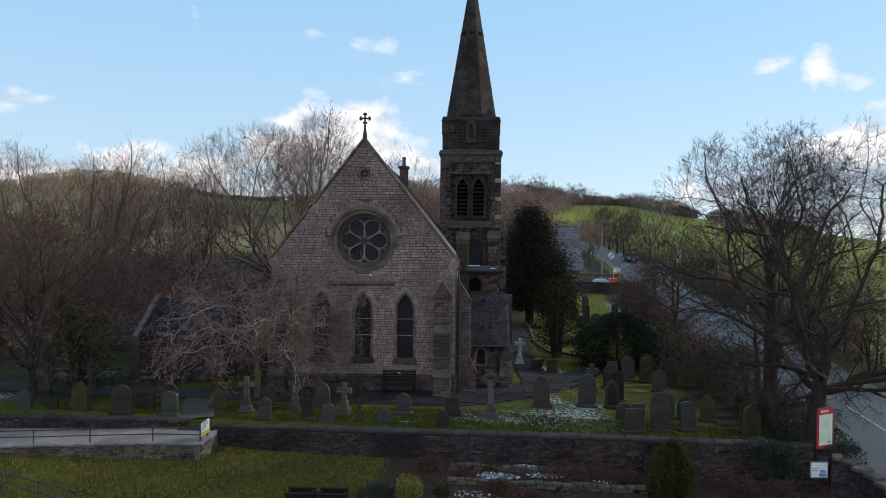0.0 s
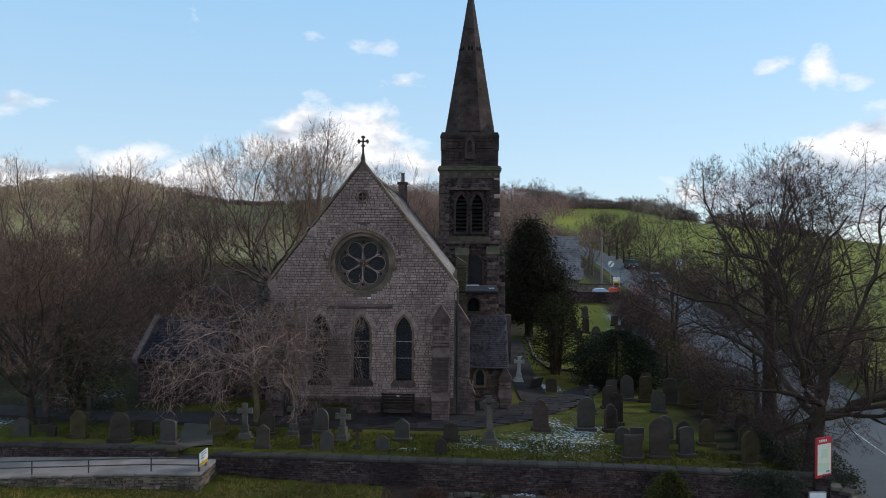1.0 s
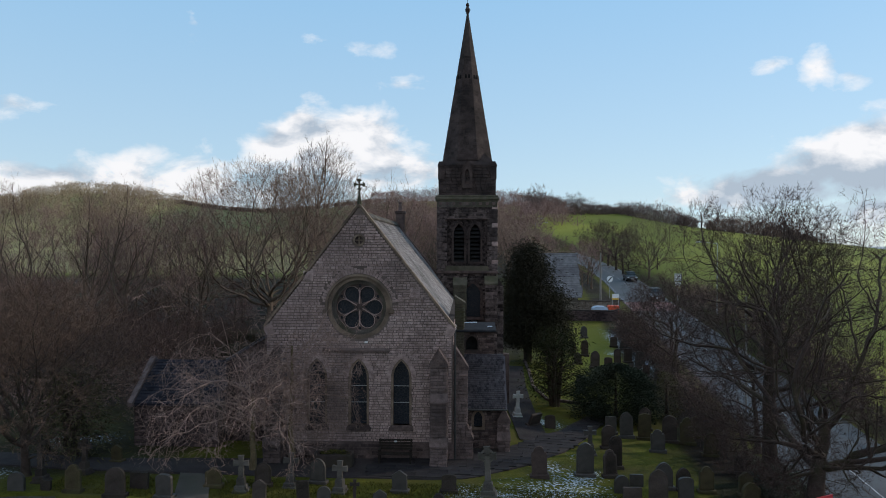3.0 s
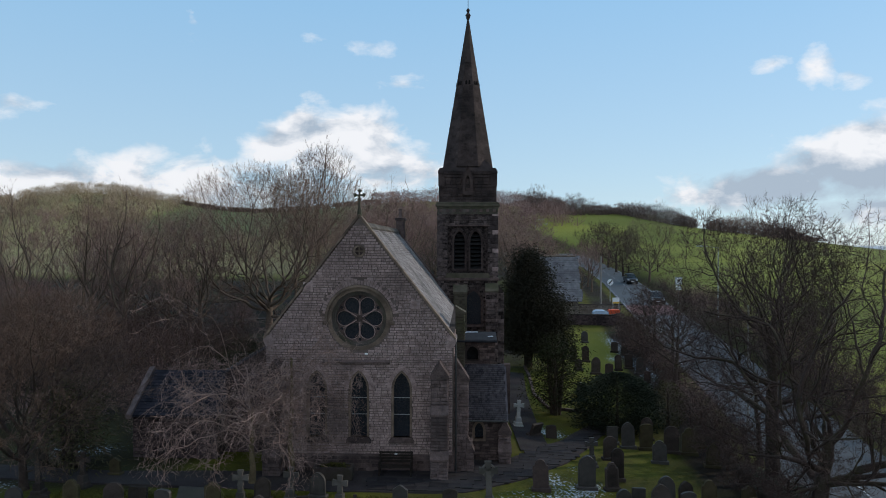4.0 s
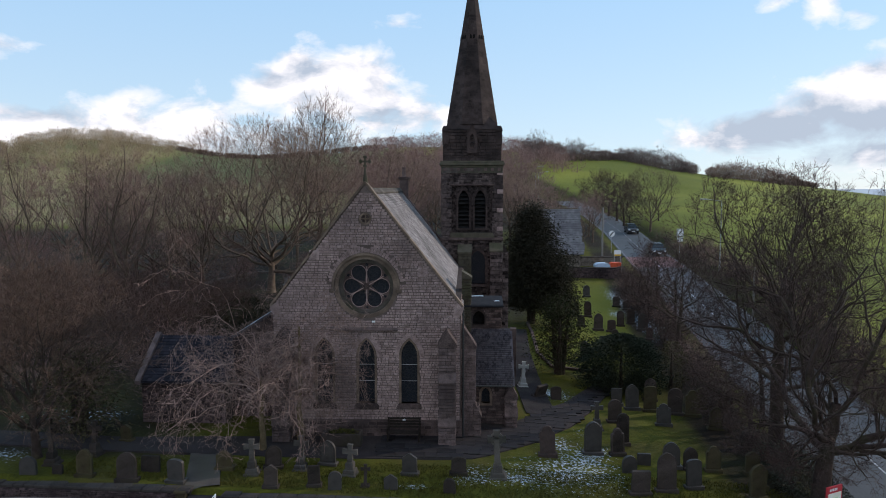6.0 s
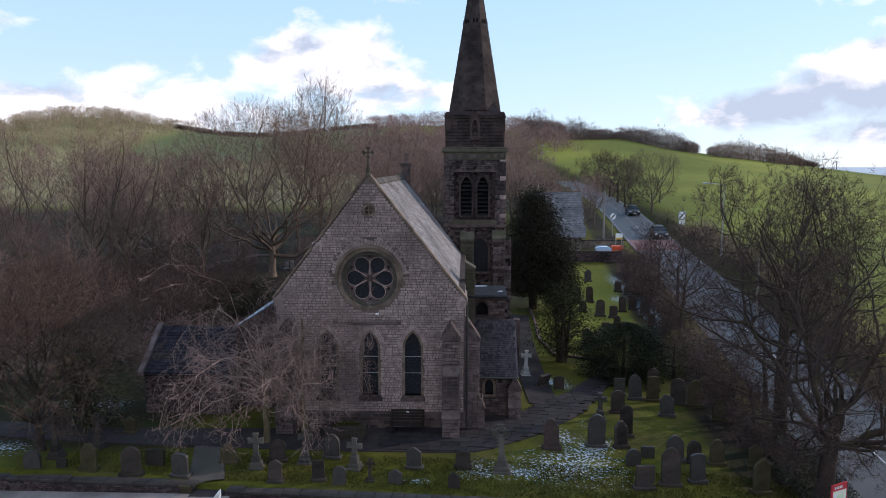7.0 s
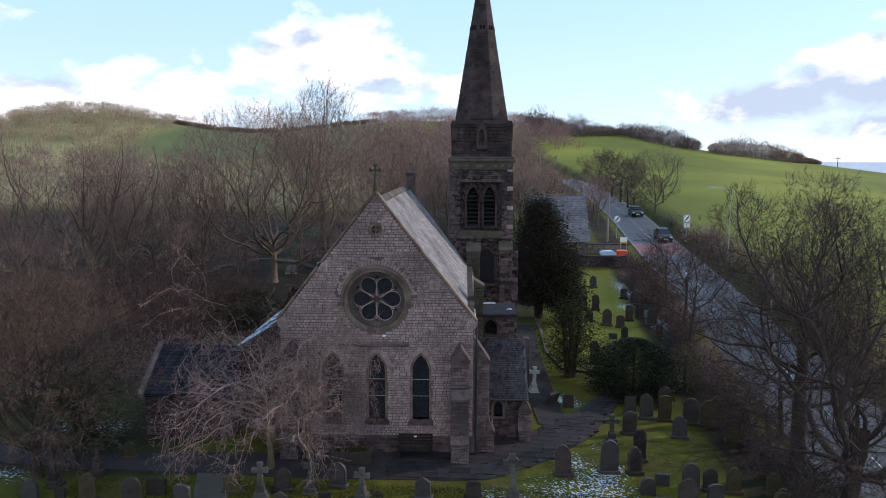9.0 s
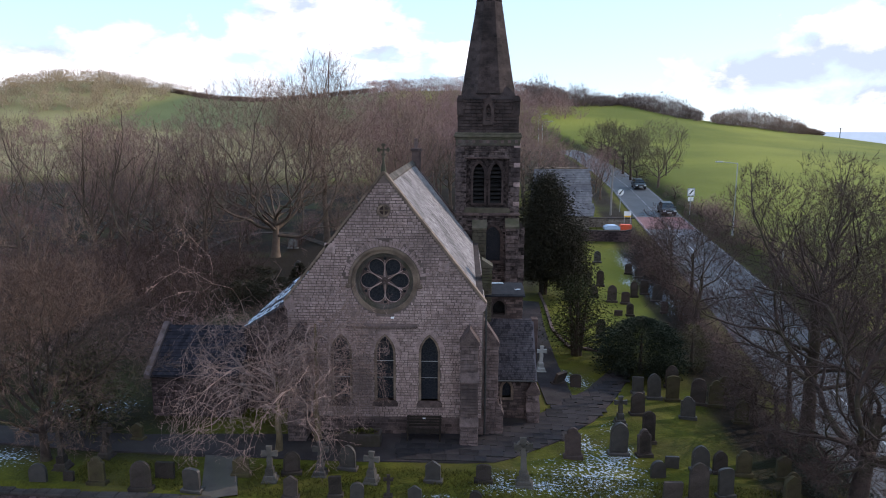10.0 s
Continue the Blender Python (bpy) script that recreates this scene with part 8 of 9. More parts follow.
# ---- road things ----
def road_dash(y0, y1, offset, width=0.08):
    vs, fs = [], []
    n = max(1, int((y1 - y0) / 1.5))
    for i in range(n + 1):
        y = y0 + (y1 - y0) * i / n
        for k in (-width / 2, width / 2):
            vs.append((road_x(y) + offset + k, y, slope_z(y) + 0.008))
    fs = [(2 * i, 2 * i + 1, 2 * i + 3, 2 * i + 2) for i in range(n)]
    return vs, fs


lines = bpy.data.objects["road"]
y = 8.0
while y < 190:
    raw("centre_line", *road_dash(y, y + 4.0, 0.0), ROADPAINT, lines, "worn white centre line")
    y += 6.0
for o in (-2.85, 2.85):
    raw("edge_line", *road_dash(60, 190, o, 0.05), ROADPAINT, lines, "thin white edge line")
kerb_shape = mesh_of("kerb_stone", box(bmesh.new(), -0.06, 0.06, 0.006, 0.994, -0.3, 0.13, 0.02), KERB)
kerb = tagged(new("kerb"), "worn concrete kerb along the footway", "kerb", kind="structure")
for i in range(15):
    yy = 11 + i
    k = new("kerb_stone", kerb_shape)
    k.parent = kerb
    k.matrix_basis = pose(road_x(yy) - 3.16, yy, slope_z(yy), math.degrees(math.atan(0.054)), 0, -math.degrees(math.atan(road_x(yy + 1) - road_x(yy))))


def tube_between(a, b, r0, r1, sides=8):
    g = Growth(1)
    g.tube([Vector(a), Vector(a).lerp(Vector(b), 0.5), Vector(b)], [r0, (r0 + r1) / 2, r1], sides)
    bm = bmesh.new()
    vs = [bm.verts.new(v) for v in g.wv]
    for f in g.wf:
        bm.faces.new([vs[i] for i in f])
    return bm


def street_lamp(x, y, height, reach, label="grey steel street lamp beside the road"):
    ob = thing("street_lamp", (x, y, ground_z(x, y) - 0.05), label, "street lamp", "street lamps")
    part("column", lathe(bmesh.new(), [(0.11, 0), (0.10, 1.3), (0.065, 1.35), (0.045, height)], (0, 0, 0), 10), GALV, ob)
    part("bracket", tube_between((0, 0, height - 0.05), (reach, 0, height + 0.12), 0.035, 0.03), GALV, ob)
    sgn = 1 if reach > 0 else -1
    bm = box(bmesh.new(), min(reach, reach + sgn * 0.75), max(reach, reach + sgn * 0.75), -0.13, 0.13, height + 0.06, height + 0.2, 0.04)
    part("lantern", bm, GALV, ob, "pale lantern head")
    return ob


street_lamp(27.0, 78.5, 7.6, -1.5)
street_lamp(16.8, 170.0, 8.5, 1.6)
street_lamp(19.5, 205.0, 8.5, 1.6)
pole = thing("utility_pole", (17.7, 95.0, ground_z(17.7, 95.0) - 0.1), "grey wooden utility pole beside the road", "pole")
part("shaft", lathe(bmesh.new(), [(0.13, 0), (0.09, 6.4)], (0, 0, 0), 10), KERB, pole)
thin = thing("utility_pole", (16.4, 43.2, ground_z(16.4, 43.2) - 0.1), "thin pale pole among the roadside trees", "pole")
part("shaft", lathe(bmesh.new(), [(0.07, 0), (0.05, 7.2)], (0, 0, 0), 8), KERB, thin)
fp = thing("utility_pole", (202, 398, ground_z(202, 398) - 0.5), "distant utility pole on the skyline", "pole")
part("shaft", lathe(bmesh.new(), [(0.25, 0), (0.2, 9.0)], (0, 0, 0), 6), IRON, fp)
part("crossarm", box(bmesh.new(), -1.3, 1.3, -0.1, 0.1, 8.2, 8.45), IRON, fp)


def limit_sign(x, y, z, turn, plates=False):
    ob = thing("road_sign", (x, y, ground_z(x, y)), "round white end-of-limit sign with black bar" + (" above small plates" if plates else ""), "road sign", "road signs")
    ob.rotation_euler = (0, 0, radians(turn))
    part("post", lathe(bmesh.new(), [(0.04, -0.1), (0.04, z + 0.4)], (0, 0.05, 0), 8), GALV, ob)
    part("disc", ring(bmesh.new(), 0, z, 0.0, 0.42, -0.02, 0.0, steps=24), SIGN_WHITE, ob, "white disc")
    bm = bmesh.new()
    bmesh.ops.transform(box(bm, -0.36, 0.36, -0.032, -0.022, -0.075, 0.075), matrix=pose(0, 0, z, 0, -48, 0), verts=bm.verts)
    part("diagonal_bar", bm, SIGN_BLACK, ob, "black diagonal bar")
    if plates:
        part("backing", box(bmesh.new(), -0.5, 0.5, 0.003, 0.02, z - 0.5, z + 0.5, 0.0), GALV, ob, "pale square backing board")
        for dx in (-0.22, 0.22):
            part("plate", box(bmesh.new(), dx - 0.17, dx + 0.17, -0.02, 0.0, z - 1.15, z - 0.62), SIGN_WHITE, ob, "small white plate")


limit_sign(19.4, 97.5, 2.6, 12)
limit_sign(27.4, 94.0, 3.0, 12, True)
info = thing("information_sign", (17.9, 86.6, ground_z(17.9, 86.6)), "pale information sign beside the road", "road sign")
for dx in (-0.35, 0.35):
    part("post", lathe(bmesh.new(), [(0.04, -0.1), (0.04, 1.95)], (dx, 0, 0), 8), GALV, info)
part("plate", box(bmesh.new(), -0.40, 0.40, -0.06, -0.03, 1.35, 1.95, 0.0), SIGN_WHITE, info, "white plate")
part("plate_band", box(bmesh.new(), -0.38, 0.38, -0.07, -0.06, 1.28, 1.45, 0.0), SIGN_YELLOW, info, "yellow band")
bin_ = thing("grit_bin", (17.0, 83.4, ground_z(17.0, 83.4)), "bright orange-red grit bin behind the wall", "grit bin")
part("body", prism(bmesh.new(), [(-0.5, 0), (0.5, 0), (0.58, 0.95), (-0.58, 0.95)], -0.42, 0.42), ORANGE, bin_)
part("lid", prism(bmesh.new(), [(-0.63, 0.95), (0.63, 0.95), (0.54, 1.15), (-0.54, 1.15)], -0.47, 0.47), ORANGE, bin_)
tarp = thing("covered_trailer", (15.5, 83.6, ground_z(15.5, 83.6)), "low trailer under a pale blue tarpaulin", "trailer")
part("body", box(bmesh.new(), -1.1, 1.1, -0.7, 0.7, 0.35, 0.95, 0.05), WOOD, tarp)
tarp.scale = (0.72, 0.8, 0.75)
part("cover", prism(bmesh.new(), [(-1.2, 0.85), (1.2, 0.85), (1.15, 1.2), (0.6, 1.45), (-0.6, 1.45), (-1.15, 1.2)], -0.8, 0.8), TARP, tarp, "pale blue cover")
for dx in (-0.8, 0.8):
    bm = ring(bmesh.new(), dx, 0.3, 0.0, 0.3, -0.78, -0.6, steps=14)
    part("wheel", bm, TYRE, tarp)


def car(x, y, label, scale=1.0):
    """A small hatchback with its nose towards -y."""
    z = slope_z(y)
    ob = thing("car", (x, y, z), label, "car", "cars on the road")
    ob.rotation_euler = (math.atan(0.054), 0, -math.atan(road_x(y + 1) - road_x(y)))
    W = 0.88
    side = [(-2.0, 0.28), (-2.05, 0.55), (-1.95, 0.78), (-1.0, 0.98), (1.75, 1.0), (1.98, 0.9), (2.02, 0.5), (1.95, 0.28)]
    side_m = Matrix.Rotation(radians(90), 4, "Z")
    body = prism(bmesh.new(), side, -W, W, side_m)
    bmesh.ops.bevel(body, geom=list(body.edges), offset=0.07, segments=2, affect="EDGES")
    part("body", body, CAR_DARK, ob)
    cabin = bmesh.new()
    lo = [(-0.8, -1.1), (0.8, -1.1), (0.8, 1.85), (-0.8, 1.85)]
    hi = [(-0.62, -0.35), (0.62, -0.35), (0.62, 1.35), (-0.62, 1.35)]
    a = [cabin.verts.new((p, q, 0.95)) for p, q in lo]
    b = [cabin.verts.new((p, q, 1.44)) for p, q in hi]
    cabin.faces.new(b)
    for i in range(4):
        cabin.faces.new((a[i], a[(i + 1) % 4], b[(i + 1) % 4], b[i]))
    part("windows", cabin, CAR_GLASS, ob, "dark windscreen and side glass")
    part("roof", box(bmesh.new(), -0.63, 0.63, -0.36, 1.36, 1.42, 1.49, 0.03), CAR_DARK, ob)
    for sx in (-1, 1):
        part("headlight", box(bmesh.new(), sx * 0.66 - 0.17, sx * 0.66 + 0.17, -2.07, -1.9, 0.62, 0.78, 0.03), HEADLAMP, ob, "clear headlight")
        part("mirror", box(bmesh.new(), sx * 0.95 - 0.1, sx * 0.95 + 0.1, -0.95, -0.82, 0.98, 1.1, 0.02), CAR_DARK, ob)
        for yy in (-1.3, 1.3):
            bm = bmesh.new()
            ring(bm, 0, 0, 0.17, 0.31, -0.1, 0.1, steps=18)
            bmesh.ops.transform(bm, matrix=pose(sx * 0.8, yy, 0.31, 0, 0, 90), verts=bm.verts)
            w = part("wheel", bm, TYRE, ob)
            bm = bmesh.new()
            ring(bm, 0, 0, 0.0, 0.18, -0.09, 0.09, steps=18)
            bmesh.ops.transform(bm, matrix=pose(sx * 0.81, yy, 0.31, 0, 0, 90), verts=bm.verts)
            part("rim", bm, GALV, w)
    part("number_plate", box(bmesh.new(), -0.26, 0.26, -2.085, -2.06, 0.42, 0.53), SIGN_WHITE, ob, "plain plate")
    part("grille", box(bmesh.new(), -0.4, 0.4, -2.07, -2.03, 0.58, 0.7), IRON, ob)
    return ob


car(road_x(96.5) + 1.45, 96.5, "small black hatchback coming down the road")
car(road_x(121.0) + 1.45, 121.0, "dark hatchback coming down the road")

# lodge by the road
lodge = thing("lodge", (0, 0, 0), "stone lodge with a grey slate roof by the road", "house")
HX0, HX1, HY0, HY1, HZ = 7.4, 13.1, 83.5, 91.0, 3.9
g0 = ground_z(11, 84) - 0.5
part("wall", box(bmesh.new(), HX0, HX1, HY0 + 0.5, HY1 - 0.5, g0, HZ + 0.1), MORTAR, lodge)
vs, fs = coursed(r, front(HY0 + 0.5), lambda v: (HX0, HX1), g0, HZ, course=0.25, length=(0.3, 0.8))
v2, f2 = coursed(r, right(HX1), lambda v: (HY0 + 0.5, HY1 - 0.5), g0, HZ + 0.1, course=0.25, length=(0.3, 0.8))
s = len(vs)
raw("wall_stonework", vs + v2, fs + [tuple(i + s for i in q) for q in f2], BRICKY, lodge, stuff=True)
part("gable", prism(bmesh.new(), [(HY0 + 0.5, HZ), (HY1 - 0.5, HZ), ((HY0 + HY1) / 2, 8.6)], -HX1, -HX1 + 0.4, Matrix.Rotation(radians(90), 4, "Z")), BRICKY, lodge)
ym = (HY0 + HY1) / 2
for sgn in (-1, 1):
    vs, fs = [], []
    rows = 20
    e = ym + sgn * (HY1 - HY0) / 2
    for k in range(rows):
        t0, t1 = k / rows, min(1, (k + 1.2) / rows)
        y0, z0, y1, z1 = e + (ym - e) * t0, HZ - 0.1 + 5.1 * t0, e + (ym - e) * t1, HZ - 0.1 + 5.1 * t1
        x = HX0 - 0.2
        while x < HX1 + 0.25:
            w = r.uniform(0.3, 0.5)
            q0, l = len(vs), r.uniform(0.03, 0.05)
            vs += [(x + 0.006, y0, z0 + l), (x + w - 0.006, y0, z0 + l), (x + w - 0.006, y1, z1), (x + 0.006, y1, z1), (x + 0.006, y0, z0 - 0.05), (x + w - 0.006, y0, z0 - 0.05)]
            fs += [(q0, q0 + 1, q0 + 2, q0 + 3), (q0 + 4, q0 + 5, q0 + 1, q0)]
            x += w
    raw("slate_slope", vs, fs, LODGE_SLATE, lodge, "grey-blue slates", stuff=True)
raw("roof", [(HX0 - 0.2, HY0, HZ - 0.12), (HX1 + 0.3, HY0, HZ - 0.12), (HX1 + 0.3, ym, HZ + 4.98), (HX0 - 0.2, ym, HZ + 4.98), (HX0 - 0.2, HY1, HZ - 0.12), (HX1 + 0.3, HY1, HZ - 0.12)], [(0, 1, 2, 3), (3, 2, 5, 4), (0, 3, 4), (1, 5, 2), (0, 4, 5, 1)], LODGE_SLATE, lodge)
part("ridge", box(bmesh.new(), HX0 - 0.2, HX1 + 0.3, ym - 0.12, ym + 0.12, HZ + 4.95, HZ + 5.1, 0.03), DRESSED, lodge)
stone_wall("wall_back", 5.0, 17.0, lambda x: 80.5, lambda x: ground_z(x, 80.5), lambda x: ground_z(x, 80.5) + 1.1, 0.4, "rough stone wall at the back of the churchyard", course=0.2)
stone_wall("wall_yard", 12.5, 18.6, lambda x: 87.2, lambda x: ground_z(x, 87.2), lambda x: ground_z(x, 87.2) + 1.0, 0.4, "low pale stone wall beside the lodge", course=0.2, stone=BRICKY)
turned = Matrix.Translation((HX1, HY0, 0)) @ Matrix.Rotation(radians(3), 4, "Z") @ Matrix.Translation((-HX1, -HY0, 0))
lodge.matrix_world = turned
# kerbed edge of the yew plot
ribbon("plot_edge", [(5.1, 60.5), (5.15, 56.5), (5.0, 51.0), (5.6, 47.6), (9.5, 46.8)], [0.2, 0.2, 0.2, 0.2, 0.2], DARK_STONE, "dark stone edging round the yew plot", "edging", lift=0.16)

# field fence across the road
fence = thing("field_fence", (0, 0, 0), "weathered wooden post fence along the pasture", "fence")
for i in range(14):
    y = 30 + i * 2.4
    x = road_x(y) + 4.4
    part("post", box(bmesh.new(), x - 0.05, x + 0.05, y - 0.05, y + 0.05, ground_z(x, y) - 0.2, ground_z(x, y) + 1.1), WOOD, fence)
for h in (0.45, 0.95):
    for i in range(13):
        a, b = 30 + i * 2.4, 32.4 + i * 2.4
        xa, xb = road_x(a) + 4.33, road_x(b) + 4.33
        part("rail", tube_between((xa, a, ground_z(xa + 0.07, a) + h), (xb, b, ground_z(xb + 0.07, b) + h), 0.03, 0.03, 4), WOOD, fence)

# ---- by the church door ----
bench = thing("bench", (-2.67, 33.35, ground_z(-2.67, 33.35) + 0.05), "dark wooden slatted bench against the church wall", "bench")
for i in range(4):
    part("seat_slat", box(bmesh.new(), -0.75, 0.75, -0.38 + i * 0.12, -0.28 + i * 0.12, 0.42, 0.45, 0.008), WOOD, bench)
for i in range(4):
    part("back_slat", box(bmesh.new(), -0.75, 0.75, 0.14 + i * 0.02, 0.165 + i * 0.02, 0.52 + i * 0.12, 0.62 + i * 0.12, 0.008), WOOD, bench)
for x in (-0.72, 0.66):
    part("leg", box(bmesh.new(), x, x + 0.07, -0.38, -0.31, 0, 0.62, 0.01), WOOD, bench)
    part("leg", box(bmesh.new(), x, x + 0.07, 0.14, 0.21, 0, 1.0, 0.01), WOOD, bench)
    part("armrest", box(bmesh.new(), x - 0.01, x + 0.08, -0.42, 0.2, 0.62, 0.66, 0.01), WOOD, bench)
part("plaque", box(bmesh.new(), -0.06, 0.06, 0.12, 0.14, 0.86, 0.92), HEADLAMP, bench, "small bright metal plaque")
planter = thing("stone_planter", (-5.3, 32.75, ground_z(-5.3, 32.75) + 0.05), "mossy rectangular stone planter with low shrubs", "planter")
for x0, x1, y0, y1 in ((-0.85, 0.85, -0.35, -0.25), (-0.85, 0.85, 0.25, 0.35), (-0.85, -0.75, -0.25, 0.25), (0.75, 0.85, -0.25, 0.25)):
    part("side_slab", box(bmesh.new(), x0, x1, y0, y1, 0, 0.55, 0.02), GRAVE_GREY, planter)
part("soil", box(bmesh.new(), -0.75, 0.75, -0.25, 0.25, 0.05, 0.48), BARK, planter)


def clump(parent, material, cx, cy, cz, rx, ry, rz, count, size, seed, name="foliage"):
    q = random.Random(seed)
    vs, fs = [], []
    for i in range(count):
        d = Vector((q.gauss(0, 1), q.gauss(0, 1), abs(q.gauss(0, 1)))).normalized()
        k = q.random() ** 0.3 * (1 + 0.3 * noise.noise((d.x * 2 + seed, d.y * 2, d.z * 2)))
        p = Vector((cx + d.x * rx * k, cy + d.y * ry * k, cz + d.z * rz * k))
        o = (d + Vector((q.gauss(0, 0.5), q.gauss(0, 0.5), q.gauss(0, 0.5)))).normalized()
        s = o.cross(Vector((q.uniform(-1, 1), q.uniform(-1, 1), q.uniform(-1, 1)))).normalized()
        l = size * q.uniform(0.6, 1.4)
        n = len(vs)
        vs += [p - s * l * 0.4, p + s * l * 0.4, p + o * l]
        fs.append((n, n + 1, n + 2))
    return raw(name, vs, fs, material, parent)


clump(planter, CONIFER, 0, 0, 0.45, 0.7, 0.25, 0.2, 500, 0.07, 3)


def shrub(x, y, rx, ry, rz, material, label, count=1500, size=0.09, seed=1, name="shrub"):
    ob = thing(name, (x, y, ground_z(x, y)), label, "shrub", "garden shrubs")
    clump(ob, material, 0, 0, -0.05, rx, ry, rz, count, size, seed)
    g = Growth(seed)
    for i in range(5):
        t = i * 1.3
        g.tube([Vector((0.05 * math.cos(t), 0.05 * math.sin(t), -0.1)), Vector((rx * 0.5 * math.cos(t), ry * 0.5 * math.sin(t), rz * 0.6))], [0.02, 0.008], 4)
    raw("stem", g.wv, g.wf, BARK, ob)
    return ob


shrub(-1.4, 24.1, 0.5, 0.5, 0.75, GOLD_LEAF, "rounded golden variegated shrub in the bed", 4000, 0.045, 2)
shrub(-2.3, 24.2, 0.75, 0.6, 0.5, IVY, "low dark green garden shrub", 4000, 0.045, 4)
leafy("cypress_b", 6.9, 24.6, ((0.55, 0.0), (0.78, 0.5), (0.72, 1.1), (0.4, 1.6), (0.08, 1.85)), 17000, 0.055, CONIFER, "dense rounded conifer in the front bed", 0.4, 12, "conifer_bush", "bush")
for i, (x, y, a, h) in enumerate(((9.2, 25.0, 0.8, 0.75), (10.3, 24.9, 0.7, 0.7), (9.8, 24.3, 0.6, 0.5), (3.6, 25.6, 0.9, 0.7), (4.7, 25.5, 0.9, 0.75), (1.5, 24.6, 0.45, 0.5), (0.3, 25.2, 0.5, 0.45), (2.4, 24.2, 0.5, 0.4), (-0.9, 25.9, 0.6, 0.55), (5.7, 25.4, 0.6, 0.55))):
    shrub(x, y, a, a * 0.7, h, RUSSET, "russet bare-stemmed shrub in the front bed", 2800, 0.04, 20 + i)
for i, (x, y) in enumerate(((1.2, 25.9), (2.2, 23.8), (-0.4, 24.4), (3.4, 24.0))):
    shrub(x, y, 0.3, 0.3, 0.3, GOLD_LEAF if i % 2 else CONIFER, "small tufted plant in the rockery", 500, 0.07, 40 + i)
# ivy on the wall's end
ivy = thing("ivy", (10.5, 25.9, 0), "dark glossy ivy sprawling over the wall top", "ivy")
clump(ivy, IVY, 0, 0, -0.1, 1.35, 0.5, 0.5, 9000, 0.05, 7)
clump(ivy, IVY, 0.3, -0.25, -0.75, 1.0, 0.25, 0.7, 4200, 0.05, 8)
ivy2 = thing("ivy", (13.0, 25.95, 0.02), "dark glossy ivy at the foot of the oak", "ivy")
clump(ivy2, IVY, 0.1, 0.1, 0.0, 0.45, 0.35, 0.25, 1500, 0.05, 9)
# ivy bank beyond the corner oak
bank_ivy = thing("ivy_bank", (13.9, 32.0, ground_z(13.9, 32.0)), "dark ivy-covered bank beside the footway", "ivy")
clump(bank_ivy, IVY, -0.1, 0, -0.1, 1.0, 5.4, 1.35, 24000, 0.06, 11)

# front bed: soil, rockery stones and a low dry-stone edge
def bed_outline(u):
    return 0.25 * noise.noise((u * 1.7, 2.0, 0.0))


vs, fs = [], []
nx, ny = 60, 12
for i in range(nx + 1):
    x = -2.5 + 15.0 * i / nx
    for j in range(ny + 1):
        yy = 22.6 + (wall_line(x) - 0.05 - 22.6) * j / ny + (bed_outline(x) if 0 < j < ny else 0)
        vs.append((x + (bed_outline(yy * 2) if i in (0,) else 0), yy, ground_z(x, yy) + 0.05 + 0.06 * noise.noise((x * 2, yy * 2, 0))))
fs = [(i * (ny + 1) + j, (i + 1) * (ny + 1) + j, (i + 1) * (ny + 1) + j + 1, i * (ny + 1) + j + 1) for i in range(nx) for j in range(ny)]
SOIL = surface("bed_soil_and_dead_stems", (0.020, 0.013, 0.011), (0.068, 0.044, 0.033), 2.5, 0.95, 0.9, 20, stain=(0.055, 0.03, 0.023), stain_scale=1.4, stain_amount=0.7, bump_size=0.05)
tagged(raw("flower_bed", vs, fs, SOIL), "winter flower bed of dark soil and dead stems", "flower bed", kind="structure")
q = random.Random(31)
for i in range(16):
    x, y = q.uniform(-1.2, 5.2), q.choice((24.0, 24.9, 25.6)) + q.uniform(-0.15, 0.15)
    rock = thing("rockery_stone", (x, y, ground_z(x, y)), "rough grey rockery stone in the flower bed", "rock", "rockery stones")
    bm = bmesh.new()
    bmesh.ops.create_icosphere(bm, subdivisions=2, radius=1.0)
    sx, sy, sz = q.uniform(0.10, 0.22), q.uniform(0.09, 0.16), q.uniform(0.06, 0.12)
    for v in bm.verts:
        k = 1 + 0.35 * noise.noise(v.co * 1.6 + Vector((i * 3.1, 0, 0)))
        v.co = Vector((v.co.x * sx * k, v.co.y * sy * k, v.co.z * sz * k + sz * 0.4))
    part("rock", bm, GRAVE_GREY, rock)
    if q.random() < 0.15:
        bm = bmesh.new()
        bmesh.ops.create_icosphere(bm, subdivisions=2, radius=1.0)
        for v in bm.verts:
            v.co = Vector((v.co.x * sx * 0.4 + 0.03, v.co.y * sy * 0.4, max(v.co.z, 0) * 0.03 + sz * 1.27))
        part("snow_cap", bm, SNOW, rock, "thin cap of old snow")
# low dry-stone edges that step the bed, with thin snow lying between them
edging = tagged(new("bed_edging"), "low dry-stone edging stones stepping the flower bed", "edging", kind="structure")
